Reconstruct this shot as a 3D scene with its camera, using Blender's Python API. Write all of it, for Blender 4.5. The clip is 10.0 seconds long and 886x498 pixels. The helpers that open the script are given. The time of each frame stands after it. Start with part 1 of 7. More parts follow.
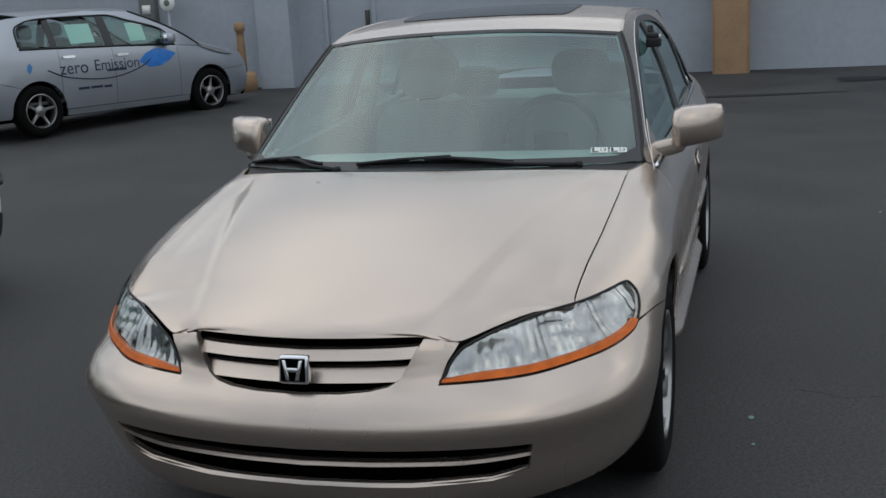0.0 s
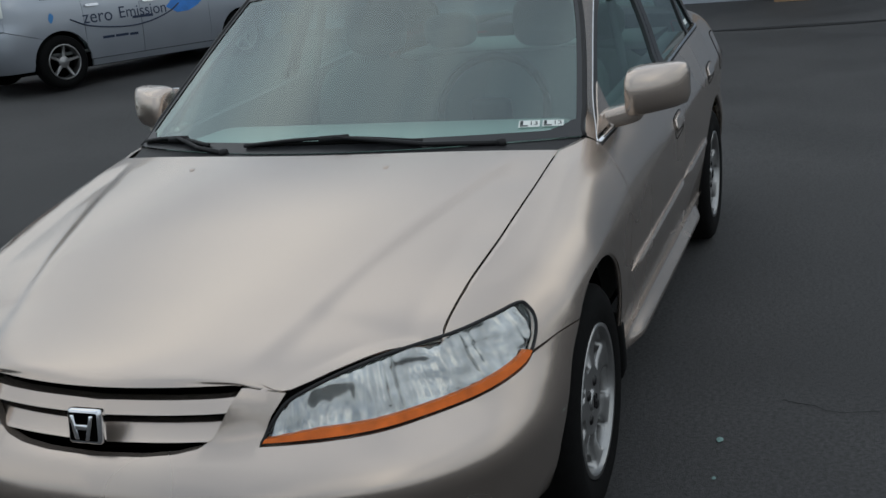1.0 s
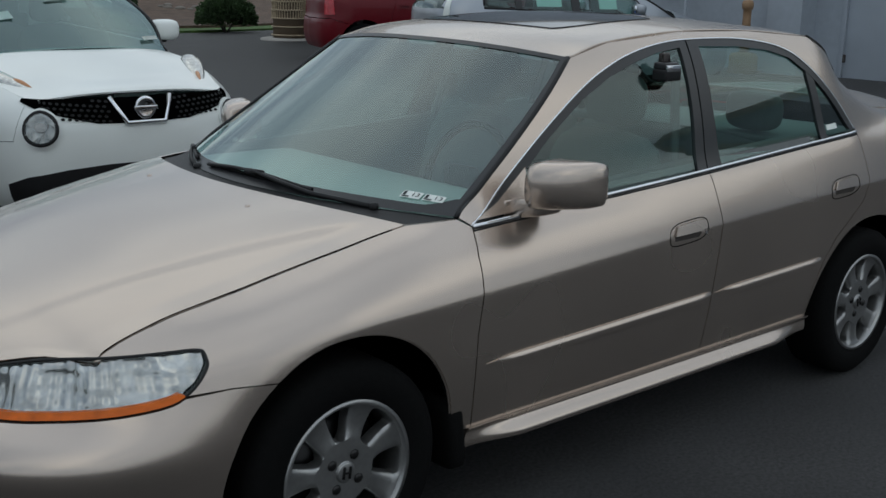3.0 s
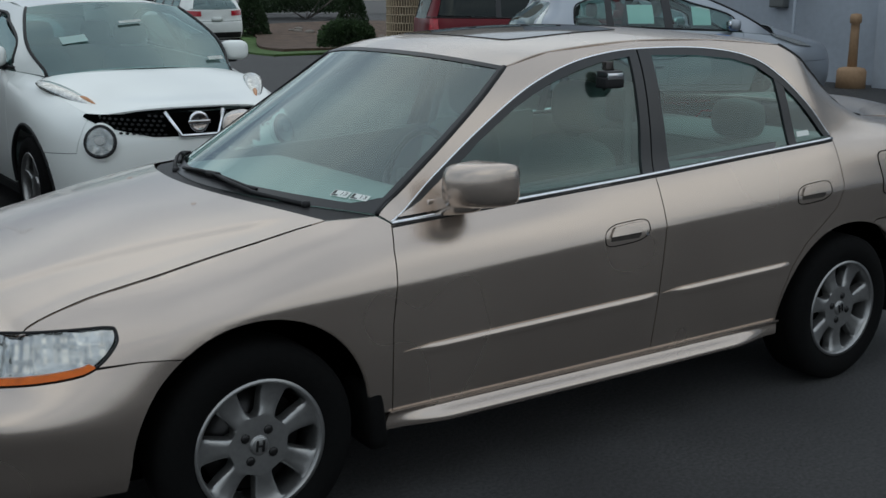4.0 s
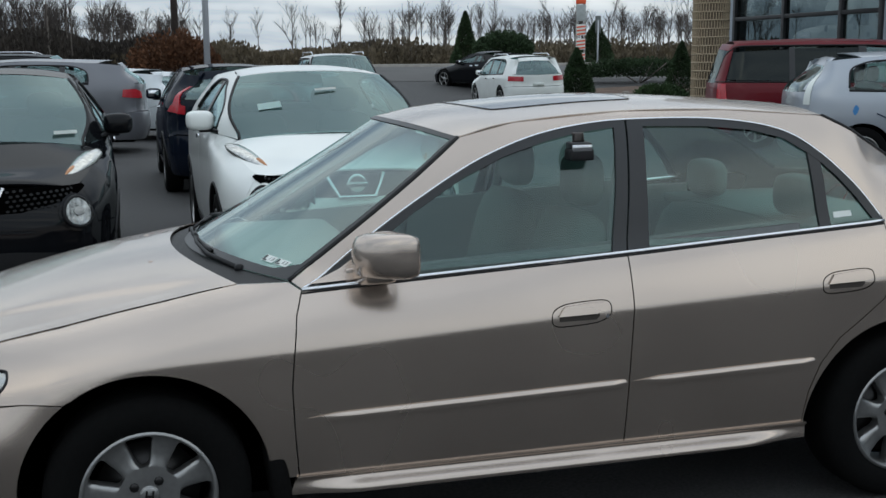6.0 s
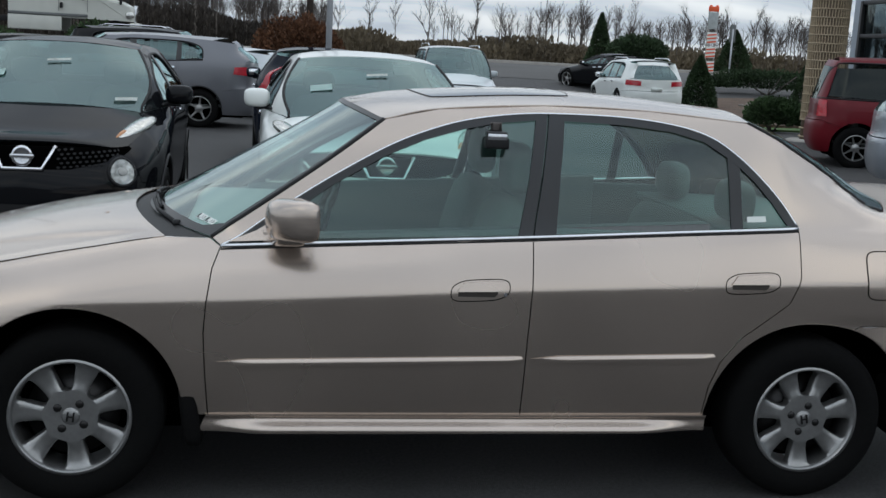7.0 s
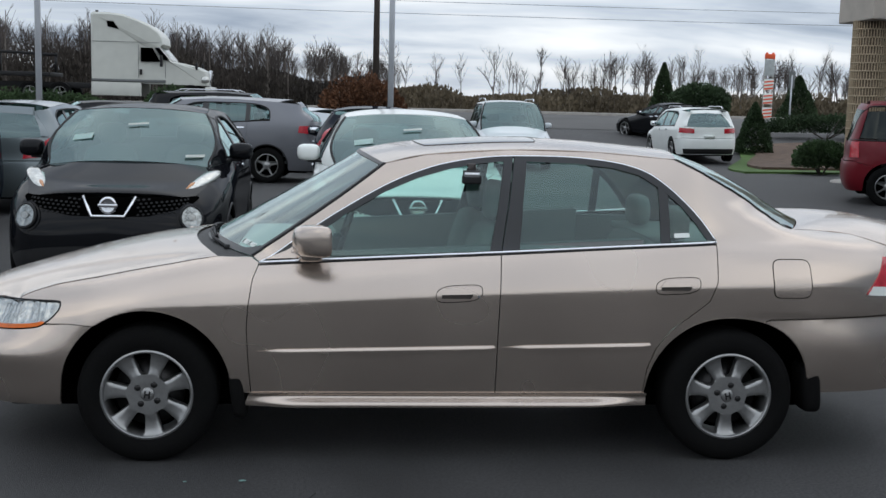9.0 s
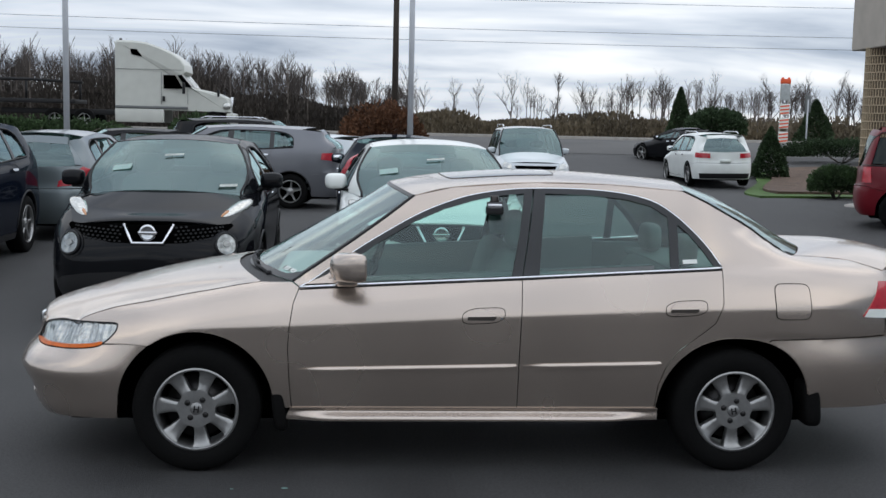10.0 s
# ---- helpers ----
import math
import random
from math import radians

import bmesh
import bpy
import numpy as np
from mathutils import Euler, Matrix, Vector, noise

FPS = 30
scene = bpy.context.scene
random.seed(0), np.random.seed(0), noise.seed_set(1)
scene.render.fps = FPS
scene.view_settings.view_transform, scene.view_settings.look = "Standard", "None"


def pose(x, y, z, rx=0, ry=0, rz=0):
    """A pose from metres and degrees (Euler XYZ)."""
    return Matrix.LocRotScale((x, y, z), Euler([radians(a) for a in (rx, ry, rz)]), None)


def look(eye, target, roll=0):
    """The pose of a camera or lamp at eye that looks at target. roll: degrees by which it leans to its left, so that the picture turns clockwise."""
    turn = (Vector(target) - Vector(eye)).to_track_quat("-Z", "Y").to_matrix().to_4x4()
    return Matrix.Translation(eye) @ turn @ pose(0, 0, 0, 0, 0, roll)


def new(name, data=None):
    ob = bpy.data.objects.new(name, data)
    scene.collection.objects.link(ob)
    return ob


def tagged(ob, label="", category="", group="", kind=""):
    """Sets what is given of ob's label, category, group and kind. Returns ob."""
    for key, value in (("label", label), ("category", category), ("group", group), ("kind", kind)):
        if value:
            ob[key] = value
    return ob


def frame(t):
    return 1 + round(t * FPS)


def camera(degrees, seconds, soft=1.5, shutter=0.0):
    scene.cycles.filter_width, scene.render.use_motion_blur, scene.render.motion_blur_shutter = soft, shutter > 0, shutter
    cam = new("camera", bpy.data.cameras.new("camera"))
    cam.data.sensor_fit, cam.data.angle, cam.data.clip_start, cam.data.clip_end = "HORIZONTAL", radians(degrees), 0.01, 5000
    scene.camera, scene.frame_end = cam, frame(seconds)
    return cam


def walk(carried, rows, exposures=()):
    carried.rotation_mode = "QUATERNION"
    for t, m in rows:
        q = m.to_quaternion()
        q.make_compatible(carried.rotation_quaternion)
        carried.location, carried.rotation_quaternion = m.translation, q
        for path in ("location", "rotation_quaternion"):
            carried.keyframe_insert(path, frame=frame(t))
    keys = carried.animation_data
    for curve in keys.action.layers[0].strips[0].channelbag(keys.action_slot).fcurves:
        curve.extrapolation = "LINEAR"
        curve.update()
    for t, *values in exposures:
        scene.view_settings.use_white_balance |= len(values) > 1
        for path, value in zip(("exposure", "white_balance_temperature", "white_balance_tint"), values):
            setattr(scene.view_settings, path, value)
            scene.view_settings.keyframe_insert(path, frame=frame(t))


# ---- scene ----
cam = camera(43.2, 10.0)
PATH = [
    (0, (-4.819, -1.152, 1.503), (-2.945, -0.604, 1.068), -3.2),
    (0.5, (-4.427, -1.238, 1.523), (-2.576, -0.670, 1.023), -3.0),
    (1, (-4.034, -1.486, 1.511), (-2.235, -0.799, 0.97), -5.2),
    (1.5, (-3.76, -1.836, 1.530), (-2.010, -1.070, 0.938), -3.0),
    (2, (-3.445, -2.233, 1.547), (-1.869, -1.148, 0.964), -0.3),
    (2.5, (-3.22, -2.69, 1.561), (-1.834, -1.35, 1.031), 0.5),
    (2.7, (-3.141, -2.854, 1.572), (-1.777, -1.477, 1.078), 1.0),
    (3.8, (-2.677, -3.546, 1.612), (-1.602, -1.93, 1.13), 0.9),
    (4, (-2.635, -3.666, 1.579), (-1.535, -2.056, 1.134), 0.3),
    (4.5, (-2.489, -3.881, 1.587), (-1.5, -2.207, 1.121), 0.3),
    (5, (-2.156, -4.101, 1.596), (-1.349, -2.328, 1.142), 2.1),
    (5.5, (-1.753, -4.136, 1.62), (-1.105, -2.289, 1.207), 2.1),
    (6, (-1.37, -4.2, 1.598), (-0.832, -2.303, 1.262), -0.4),
    (6.2, (-1.205, -4.282, 1.603), (-0.71, -2.378, 1.246), 2.1),
    (7.3, (-0.593, -4.818, 1.587), (-0.329, -2.867, 1.236), 2.2),
    (7.5, (-0.541, -4.937, 1.62), (-0.307, -2.984, 1.256), 1.8),
    (8, (-0.518, -5.268, 1.61), (-0.313, -3.31, 1.258), 1.2),
    (8.5, (-0.436, -5.579, 1.612), (-0.281, -3.604, 1.338), 0.6),
    (9, (-0.494, -5.837, 1.624), (-0.313, -3.862, 1.365), 1.5),
    (9.5, (-0.577, -6.082, 1.627), (-0.382, -4.112, 1.348), 0.4),
    (10, (-0.571, -6.253, 1.688), (-0.422, -4.27, 1.47), 1.3),
]
walk(cam, [(t, pose(0, 0, 0.02) @ look(eye, target, roll)) for t, eye, target, roll in PATH],
     [(0.0, -0.68, 6450, 8), (0.5, -0.76, 6400, 7), (1.0, -0.86, 6300, 6), (1.5, -0.94, 6300, 6), (2.0, -1.04, 6230, 5), (2.5, -1.10, 6200, 5), (4.0, -0.97, 6200, 5), (5.5, -0.74, 6180, 5), (7.5, -0.62, 6250, 8), (9.0, -0.46, 6290, 9), (10.0, -0.40, 6330, 10)])

# ---- world and light ----
def build_world():
    w = bpy.data.worlds.new("overcast_sky")
    scene.world = w
    w.use_nodes = True
    nt = w.node_tree
    nt.nodes.clear()
    N, Lk = nt.nodes.new, nt.links.new
    out, bg = N("ShaderNodeOutputWorld"), N("ShaderNodeBackground")
    sky = N("ShaderNodeTexSky")
    sky.sky_type, sky.sun_disc = "NISHITA", False
    sky.sun_elevation, sky.sun_rotation = radians(58), radians(69)
    skyv = N("ShaderNodeVectorMath")
    skyv.operation = "SCALE"
    skyv.inputs["Scale"].default_value = 0.10
    tc, sep = N("ShaderNodeTexCoord"), N("ShaderNodeSeparateXYZ")
    Lk(tc.outputs["Generated"], sep.inputs[0])
    # flat cloud deck: project the direction on a plane overhead
    zc = N("ShaderNodeMath"); zc.operation = "MAXIMUM"; zc.inputs[1].default_value = 0.0
    Lk(sep.outputs["Z"], zc.inputs[0])
    za = N("ShaderNodeMath"); za.operation = "ADD"; za.inputs[1].default_value = 0.16
    Lk(zc.outputs[0], za.inputs[0])
    dx, dy = N("ShaderNodeMath"), N("ShaderNodeMath")
    dx.operation = dy.operation = "DIVIDE"
    Lk(sep.outputs["X"], dx.inputs[0]); Lk(za.outputs[0], dx.inputs[1])
    Lk(sep.outputs["Y"], dy.inputs[0]); Lk(za.outputs[0], dy.inputs[1])
    comb = N("ShaderNodeCombineXYZ")
    Lk(dx.outputs[0], comb.inputs[0]); Lk(dy.outputs[0], comb.inputs[1])
    mp = N("ShaderNodeMapping")
    mp.inputs["Scale"].default_value = (0.55, 1.1, 1.0)
    mp.inputs["Location"].default_value = (1.88, 0.65, 0.0)
    Lk(comb.outputs[0], mp.inputs[0])
    n1 = N("ShaderNodeTexNoise")
    n1.inputs["Scale"].default_value, n1.inputs["Detail"].default_value, n1.inputs["Roughness"].default_value = 1.1, 7, 0.55
    n1.inputs["Distortion"].default_value = 0.4
    Lk(mp.outputs[0], n1.inputs["Vector"])
    ramp = N("ShaderNodeValToRGB")
    r = ramp.color_ramp
    r.elements[0].position, r.elements[0].color = 0.30, (0.34, 0.40, 0.50, 1)
    r.elements[1].position, r.elements[1].color = 0.72, (1.30, 1.28, 1.24, 1)
    e = r.elements.new(0.50); e.color = (0.72, 0.77, 0.84, 1)
    Lk(n1.outputs["Fac"], ramp.inputs[0])
    Lk(sky.outputs[0], skyv.inputs[0])
    mix = N("ShaderNodeMix"); mix.data_type = "RGBA"
    mix.inputs["Factor"].default_value = 0.92
    Lk(skyv.outputs[0], mix.inputs["A"]); Lk(ramp.outputs[0], mix.inputs["B"])
    # an overcast sky is brighter overhead than at the horizon
    up, lift = N("ShaderNodeMapRange"), N("ShaderNodeVectorMath")
    up.inputs["To Min"].default_value, up.inputs["To Max"].default_value = 1.20, 1.85
    lift.operation = "SCALE"
    Lk(zc.outputs[0], up.inputs["Value"]); Lk(mix.outputs["Result"], lift.inputs[0]); Lk(up.outputs[0], lift.inputs["Scale"])
    Lk(lift.outputs[0], bg.inputs["Color"])
    bg.inputs["Strength"].default_value = SKY
    Lk(bg.outputs[0], out.inputs[0])
    sun = bpy.data.lights.new("sun", "SUN")
    sun.energy, sun.angle, sun.color = SUN, radians(120), (1.0, 0.97, 0.93)
    ob = new("sun", sun)
    ob.matrix_world = look((13, 5, 23), (0, 0, 0))


SKY, SUN = 1.12, 0.55
build_world()


# ---- materials ----
def material(name, color=(0.5, 0.5, 0.5), rough=0.5, metal=0.0, coat=0.0, coat_rough=0.03, noise_scale=0.0, vary=0.0,
             bump=0.0, bump_scale=200.0, spec=0.5, emission=None, scale2=3.0, vary2=0.0, rough_vary=0.0, detail2=5.0):
    m = bpy.data.materials.new(name)
    m.use_nodes = True
    nt = m.node_tree
    N, Lk = nt.nodes.new, nt.links.new
    p = nt.nodes["Principled BSDF"]
    p.inputs["Base Color"].default_value = (*color, 1)
    p.inputs["Roughness"].default_value = rough
    p.inputs["Metallic"].default_value = metal
    p.inputs["Coat Weight"].default_value = coat
    p.inputs["Coat Roughness"].default_value = coat_rough
    p.inputs["Specular IOR Level"].default_value = spec
    if emission:
        p.inputs["Emission Color"].default_value = (*emission[:3], 1)
        p.inputs["Emission Strength"].default_value = emission[3]
    if vary or vary2 or rough_vary or bump:
        geo = N("ShaderNodeNewGeometry")
    if vary or vary2 or rough_vary:
        a, b = N("ShaderNodeTexNoise"), N("ShaderNodeTexNoise")
        a.inputs["Scale"].default_value = noise_scale or 40.0
        a.inputs["Detail"].default_value = 4
        b.inputs["Scale"].default_value, b.inputs["Detail"].default_value = scale2, detail2
        for n in (a, b):
            Lk(geo.outputs["Position"], n.inputs["Vector"])
        ma = N("ShaderNodeMapRange"); ma.inputs["From Min"].default_value, ma.inputs["From Max"].default_value = 0.25, 0.75
        ma.inputs["To Min"].default_value, ma.inputs["To Max"].default_value = 1 - vary, 1 + vary
        Lk(a.outputs["Fac"], ma.inputs["Value"])
        mb = N("ShaderNodeMapRange"); mb.inputs["From Min"].default_value, mb.inputs["From Max"].default_value = 0.3, 0.7
        mb.inputs["To Min"].default_value, mb.inputs["To Max"].default_value = 1 - vary2, 1 + vary2
        Lk(b.outputs["Fac"], mb.inputs["Value"])
        mul = N("ShaderNodeMath"); mul.operation = "MULTIPLY"
        Lk(ma.outputs[0], mul.inputs[0]); Lk(mb.outputs[0], mul.inputs[1])
        sc = N("ShaderNodeVectorMath"); sc.operation = "SCALE"
        sc.inputs[0].default_value = color
        Lk(mul.outputs[0], sc.inputs["Scale"])
        Lk(sc.outputs[0], p.inputs["Base Color"])
        if rough_vary:
            mr = N("ShaderNodeMapRange"); mr.inputs["From Min"].default_value, mr.inputs["From Max"].default_value = 0.3, 0.7
            mr.inputs["To Min"].default_value, mr.inputs["To Max"].default_value = rough - rough_vary, rough + rough_vary
            Lk(b.outputs["Fac"], mr.inputs["Value"]); Lk(mr.outputs[0], p.inputs["Roughness"])
    if bump:
        t, bp = N("ShaderNodeTexNoise"), N("ShaderNodeBump")
        t.inputs["Scale"].default_value, t.inputs["Detail"].default_value = bump_scale, 4
        Lk(geo.outputs["Position"], t.inputs["Vector"])
        bp.inputs["Strength"].default_value, bp.inputs["Distance"].default_value = bump, 0.01
        Lk(t.outputs["Fac"], bp.inputs["Height"]); Lk(bp.outputs[0], p.inputs["Normal"])
    return m


def paint(name, color, metal=0.0, rough=0.4, flake=0.0, coat=0.6, spec=0.5):
    """Car paint: flaked base under a clear coat, with a film of road dust."""
    return material(name, color, rough, metal, coat, 0.04, 900.0, flake, scale2=2.2, vary2=0.04, rough_vary=0.03, spec=spec, detail2=1.0)


def glass(name, tint, gloss=1.0, rough=0.0, base=0.06, cast=(0.86, 0.97, 0.96)):
    m = bpy.data.materials.new(name)
    m.use_nodes = True
    nt = m.node_tree
    nt.nodes.clear()
    N, Lk = nt.nodes.new, nt.links.new
    out, mix, tr, gl = N("ShaderNodeOutputMaterial"), N("ShaderNodeMixShader"), N("ShaderNodeBsdfTransparent"), N("ShaderNodeBsdfGlossy")
    # a thin pane mirrors alike from both sides: Schlick's law on the facing angle
    lw, pw, fr = N("ShaderNodeLayerWeight"), N("ShaderNodeMath"), N("ShaderNodeMapRange")
    lw.inputs["Blend"].default_value = 0.5
    pw.operation = "POWER"
    pw.inputs[1].default_value = 4.0
    fr.inputs["To Min"].default_value, fr.inputs["To Max"].default_value = base, 1.0
    Lk(lw.outputs["Facing"], pw.inputs[0]); Lk(pw.outputs[0], fr.inputs["Value"])
    tr.inputs["Color"].default_value = (*tint, 1)
    gl.inputs["Color"].default_value = (*(gloss * c for c in cast), 1)
    gl.inputs["Roughness"].default_value = rough
    Lk(fr.outputs[0], mix.inputs[0]); Lk(tr.outputs[0], mix.inputs[1]); Lk(gl.outputs[0], mix.inputs[2])
    Lk(mix.outputs[0], out.inputs[0])
    return m


def tint_film(name, z0, z1, low, high):
    """A clear film whose tint deepens upwards, as a windscreen's sun band does."""
    m = bpy.data.materials.new(name)
    m.use_nodes = True
    nt = m.node_tree
    nt.nodes.clear()
    N, Lk = nt.nodes.new, nt.links.new
    out, tr, geo, sep, mr, mix = N("ShaderNodeOutputMaterial"), N("ShaderNodeBsdfTransparent"), N("ShaderNodeNewGeometry"), N("ShaderNodeSeparateXYZ"), N("ShaderNodeMapRange"), N("ShaderNodeMix")
    mr.interpolation_type = "SMOOTHSTEP"
    mr.inputs["From Min"].default_value, mr.inputs["From Max"].default_value = z0, z1
    mix.data_type = "RGBA"
    mix.inputs["A"].default_value, mix.inputs["B"].default_value = (*low, 1), (*high, 1)
    Lk(geo.outputs["Position"], sep.inputs[0]); Lk(sep.outputs["Z"], mr.inputs["Value"]); Lk(mr.outputs[0], mix.inputs["Factor"])
    Lk(mix.outputs["Result"], tr.inputs["Color"]); Lk(tr.outputs[0], out.inputs[0])
    return m


M_BEIGE = paint("beige_metallic_paint", (0.536, 0.460, 0.400), 0.87, 0.25, 0.0, 0.45)
M_WHITE = paint("white_pearl_paint", (0.82, 0.85, 0.82), 0.0, 0.35)
M_BLACK = paint("black_metallic_paint", (0.006, 0.0065, 0.008), 0.0, 0.40, 0.0, 0.46, 0.0)
M_NAVY = paint("dark_blue_paint", (0.006, 0.009, 0.017), 0.0, 0.4, 0.0, 0.42, 0.0)
M_GREY = paint("grey_metallic_paint", (0.15, 0.155, 0.17), 0.5, 0.35, 0.0)
M_GREEN_GREY = paint("grey_green_metallic_paint", (0.16, 0.19, 0.20), 0.5, 0.35, 0.0)
M_SILVER = paint("silver_metallic_paint", (0.36, 0.39, 0.43), 0.6, 0.33, 0.0)
M_PALE = paint("pale_silver_paint", (0.60, 0.64, 0.66), 0.2, 0.35, 0.0)
M_RED = paint("dark_red_paint", (0.13, 0.004, 0.010), 0.1, 0.4, 0.0, 0.25, 0.2)
# near-black colour that imitates deep shade in gaps, wells and underbodies
M_DARK = material("shade_black", (0.0015, 0.0015, 0.0015), 1.0, spec=0.0)
M_TRIM = material("black_plastic_trim", (0.012, 0.012, 0.013), 0.55, spec=0.35, vary=0.15, noise_scale=120, bump=0.1, bump_scale=900)
M_SATIN = material("satin_black_frame", (0.022, 0.023, 0.025), 0.35, vary2=0.1)
M_RUBBER = material("tyre_rubber", (0.0045, 0.0045, 0.0045), 0.85, spec=0.12, vary=0.25, noise_scale=60, bump=0.15, bump_scale=500)
M_CHROME = material("chrome", (0.75, 0.76, 0.78), 0.12, 1.0)
M_ALLOY = material("silver_alloy", (0.34, 0.34, 0.335), 0.32, 0.85, 0.3, vary=0.08, noise_scale=60, vary2=0.08)
M_NUT = material("dark_nut_steel", (0.035, 0.034, 0.034), 0.35, 0.8)
M_STEEL = material("brake_steel", (0.10, 0.09, 0.085), 0.55, 0.7, vary=0.3, noise_scale=40)
M_GLASS = glass("tinted_glass", (0.64, 0.83, 0.78), base=0.085)
M_SCREEN = glass("windscreen_glass", (0.66, 0.84, 0.80), base=0.135)
M_LOTGLASS = glass("dark_tinted_glass", (0.30, 0.43, 0.42), 0.95, base=0.155, cast=(0.74, 0.95, 0.95))
M_GLASS_DARK = glass("privacy_glass", (0.03, 0.033, 0.036), 0.55)
M_LENS = glass("clear_lens", (0.92, 0.93, 0.93), 0.8, base=0.035)
# noise tone in both reflector colours imitates broken bright and dark reflections
M_REFLECTOR = material("lamp_reflector", (0.60, 0.60, 0.57), 0.16, 0.88, vary=0.22, noise_scale=38)
M_FACET = material("faceted_reflector", (0.55, 0.55, 0.54), 0.10, 0.95, vary=0.3, noise_scale=20)
M_AMBER = material("amber_lens", (0.62, 0.125, 0.006), 0.35, 0, 0.1, spec=0.3, vary2=0.2, scale2=25)
M_REDLENS = material("red_lens", (0.45, 0.013, 0.025), 0.2, 0, 0.8, vary2=0.2, scale2=25)
M_SEAT = material("grey_seat_cloth", (0.17, 0.185, 0.178), 0.9, vary=0.12, noise_scale=60, bump=0.05, bump_scale=150)
M_DASH = material("grey_dashboard", (0.15, 0.16, 0.158), 0.8, vary=0.1, noise_scale=90)
M_CABIN = material("pale_grey_cabin_plastic", (0.42, 0.43, 0.41), 0.75, vary=0.08, noise_scale=90)
M_STICKER = material("white_sticker", (0.78, 0.82, 0.78), 0.6, vary2=0.06)
M_PAPER = material("pale_paper", (0.62, 0.78, 0.74), 0.7, vary2=0.05)
M_INK = material("dark_ink", (0.02, 0.03, 0.03), 0.6)
M_BLUE = material("blue_leaf_decal", (0.015, 0.19, 0.62), 0.35, 0, 0.5, vary2=0.25, scale2=6)
M_DECAL = material("navy_decal", (0.012, 0.025, 0.06), 0.4)
M_SKYBLUE = material("light_blue_decal", (0.05, 0.22, 0.5), 0.4)


# ---- mesh helpers ----
def part(name, mesh, mat, parent=None, label="", smooth=True):
    if isinstance(mesh, bmesh.types.BMesh):
        bm = mesh
        mesh = bpy.data.meshes.new(name)
        for f in bm.faces:
            f.smooth = smooth
        bm.to_mesh(mesh)
        bm.free()
    ob = new(name, mesh)
    if mat and not mesh.materials:
        mesh.materials.append(mat)
    if parent:
        ob.parent = parent
    if label:
        tagged(ob, label)
    return ob


def thing(name, label, category, m=None, group="", kind=""):
    ob = new(name)
    ob.empty_display_size = 0.1
    if m is not None:
        ob.matrix_world = m
    return tagged(ob, label, category, group, kind)


def from_faces(verts, faces, merge=1e-5):
    bm = bmesh.new()
    vs = [bm.verts.new(v) for v in verts]
    for f in faces:
        if len(set(f)) > 2:
            try:
                bm.faces.new([vs[i] for i in f])
            except ValueError:
                pass
    if merge:
        bmesh.ops.remove_doubles(bm, verts=bm.verts, dist=merge)
    return bm


def box(bm, a, b, bevel=0.0, seg=2):
    """An axis-aligned box from corner a to corner b, added to bm."""
    r = bmesh.ops.create_cube(bm, size=1.0)
    vs = r["verts"]
    for v in vs:
        v.co = Vector([a[i] + (v.co[i] + 0.5) * (b[i] - a[i]) for i in range(3)])
    if bevel:
        es = list({e for v in vs for e in v.link_edges})
        bmesh.ops.bevel(bm, geom=es, offset=bevel, segments=seg, affect="EDGES", profile=0.6)
    return bm


def boxed(a, b, bevel=0.0, seg=2):
    return box(bmesh.new(), a, b, bevel, seg)


def soft_box(a, b, k=4.5, cuts=5):
    """A cushion-like box with round edges from corner a to corner b."""
    bm = bmesh.new()
    bmesh.ops.create_cube(bm, size=2.0)
    bmesh.ops.subdivide_edges(bm, edges=bm.edges, cuts=cuts, use_grid_fill=True)
    for v in bm.verts:
        n = (abs(v.co.x) ** k + abs(v.co.y) ** k + abs(v.co.z) ** k) ** (1 / k)
        v.co = Vector([(a[i] + b[i]) / 2 + v.co[i] / n * (b[i] - a[i]) / 2 for i in range(3)])
    return bm


def lathe(profile, steps=32, axis="y", centre=(0, 0, 0), bm=None, caps=True):
    """Turns (radius, along) pairs round an axis."""
    bm = bm or bmesh.new()
    rings = []
    for r, h in profile:
        ring = []
        for k in range(steps):
            a = 2 * math.pi * k / steps
            c, s_ = r * math.cos(a), r * math.sin(a)
            co = {"y": (c, h, s_), "z": (c, s_, h), "x": (h, c, s_)}[axis]
            ring.append(bm.verts.new([co[i] + centre[i] for i in range(3)]))
        rings.append(ring)
    for p, q in zip(rings, rings[1:]):
        for k in range(steps):
            bm.faces.new((p[k], p[(k + 1) % steps], q[(k + 1) % steps], q[k]))
    for ring, flip in ((rings[0], False), (rings[-1], True)) if caps else ():
        bm.faces.new(ring if flip else ring[::-1])
    bmesh.ops.recalc_face_normals(bm, faces=bm.faces)
    return bm


def tube(points, radius, sides=6, bm=None, taper=1.0):
    """A round bar along points; taper: the end radius as a share of the first."""
    bm = bm or bmesh.new()
    pts = [Vector(p) for p in points]
    rings = []
    n = len(pts)
    for i, p in enumerate(pts):
        d = (pts[min(i + 1, n - 1)] - pts[max(i - 1, 0)]).normalized()
        u = d.cross(Vector((0, 0, 1)) if abs(d.z) < 0.9 else Vector((1, 0, 0))).normalized()
        w = d.cross(u)
        r = radius * (1 + (taper - 1) * i / (n - 1))
        rings.append([bm.verts.new(p + r * (math.cos(2 * math.pi * k / sides) * u + math.sin(2 * math.pi * k / sides) * w)) for k in range(sides)])
    for a, b in zip(rings, rings[1:]):
        for k in range(sides):
            bm.faces.new((a[k], a[(k + 1) % sides], b[(k + 1) % sides], b[k]))
    bm.faces.new(rings[0][::-1])
    bm.faces.new(rings[-1])
    return bm


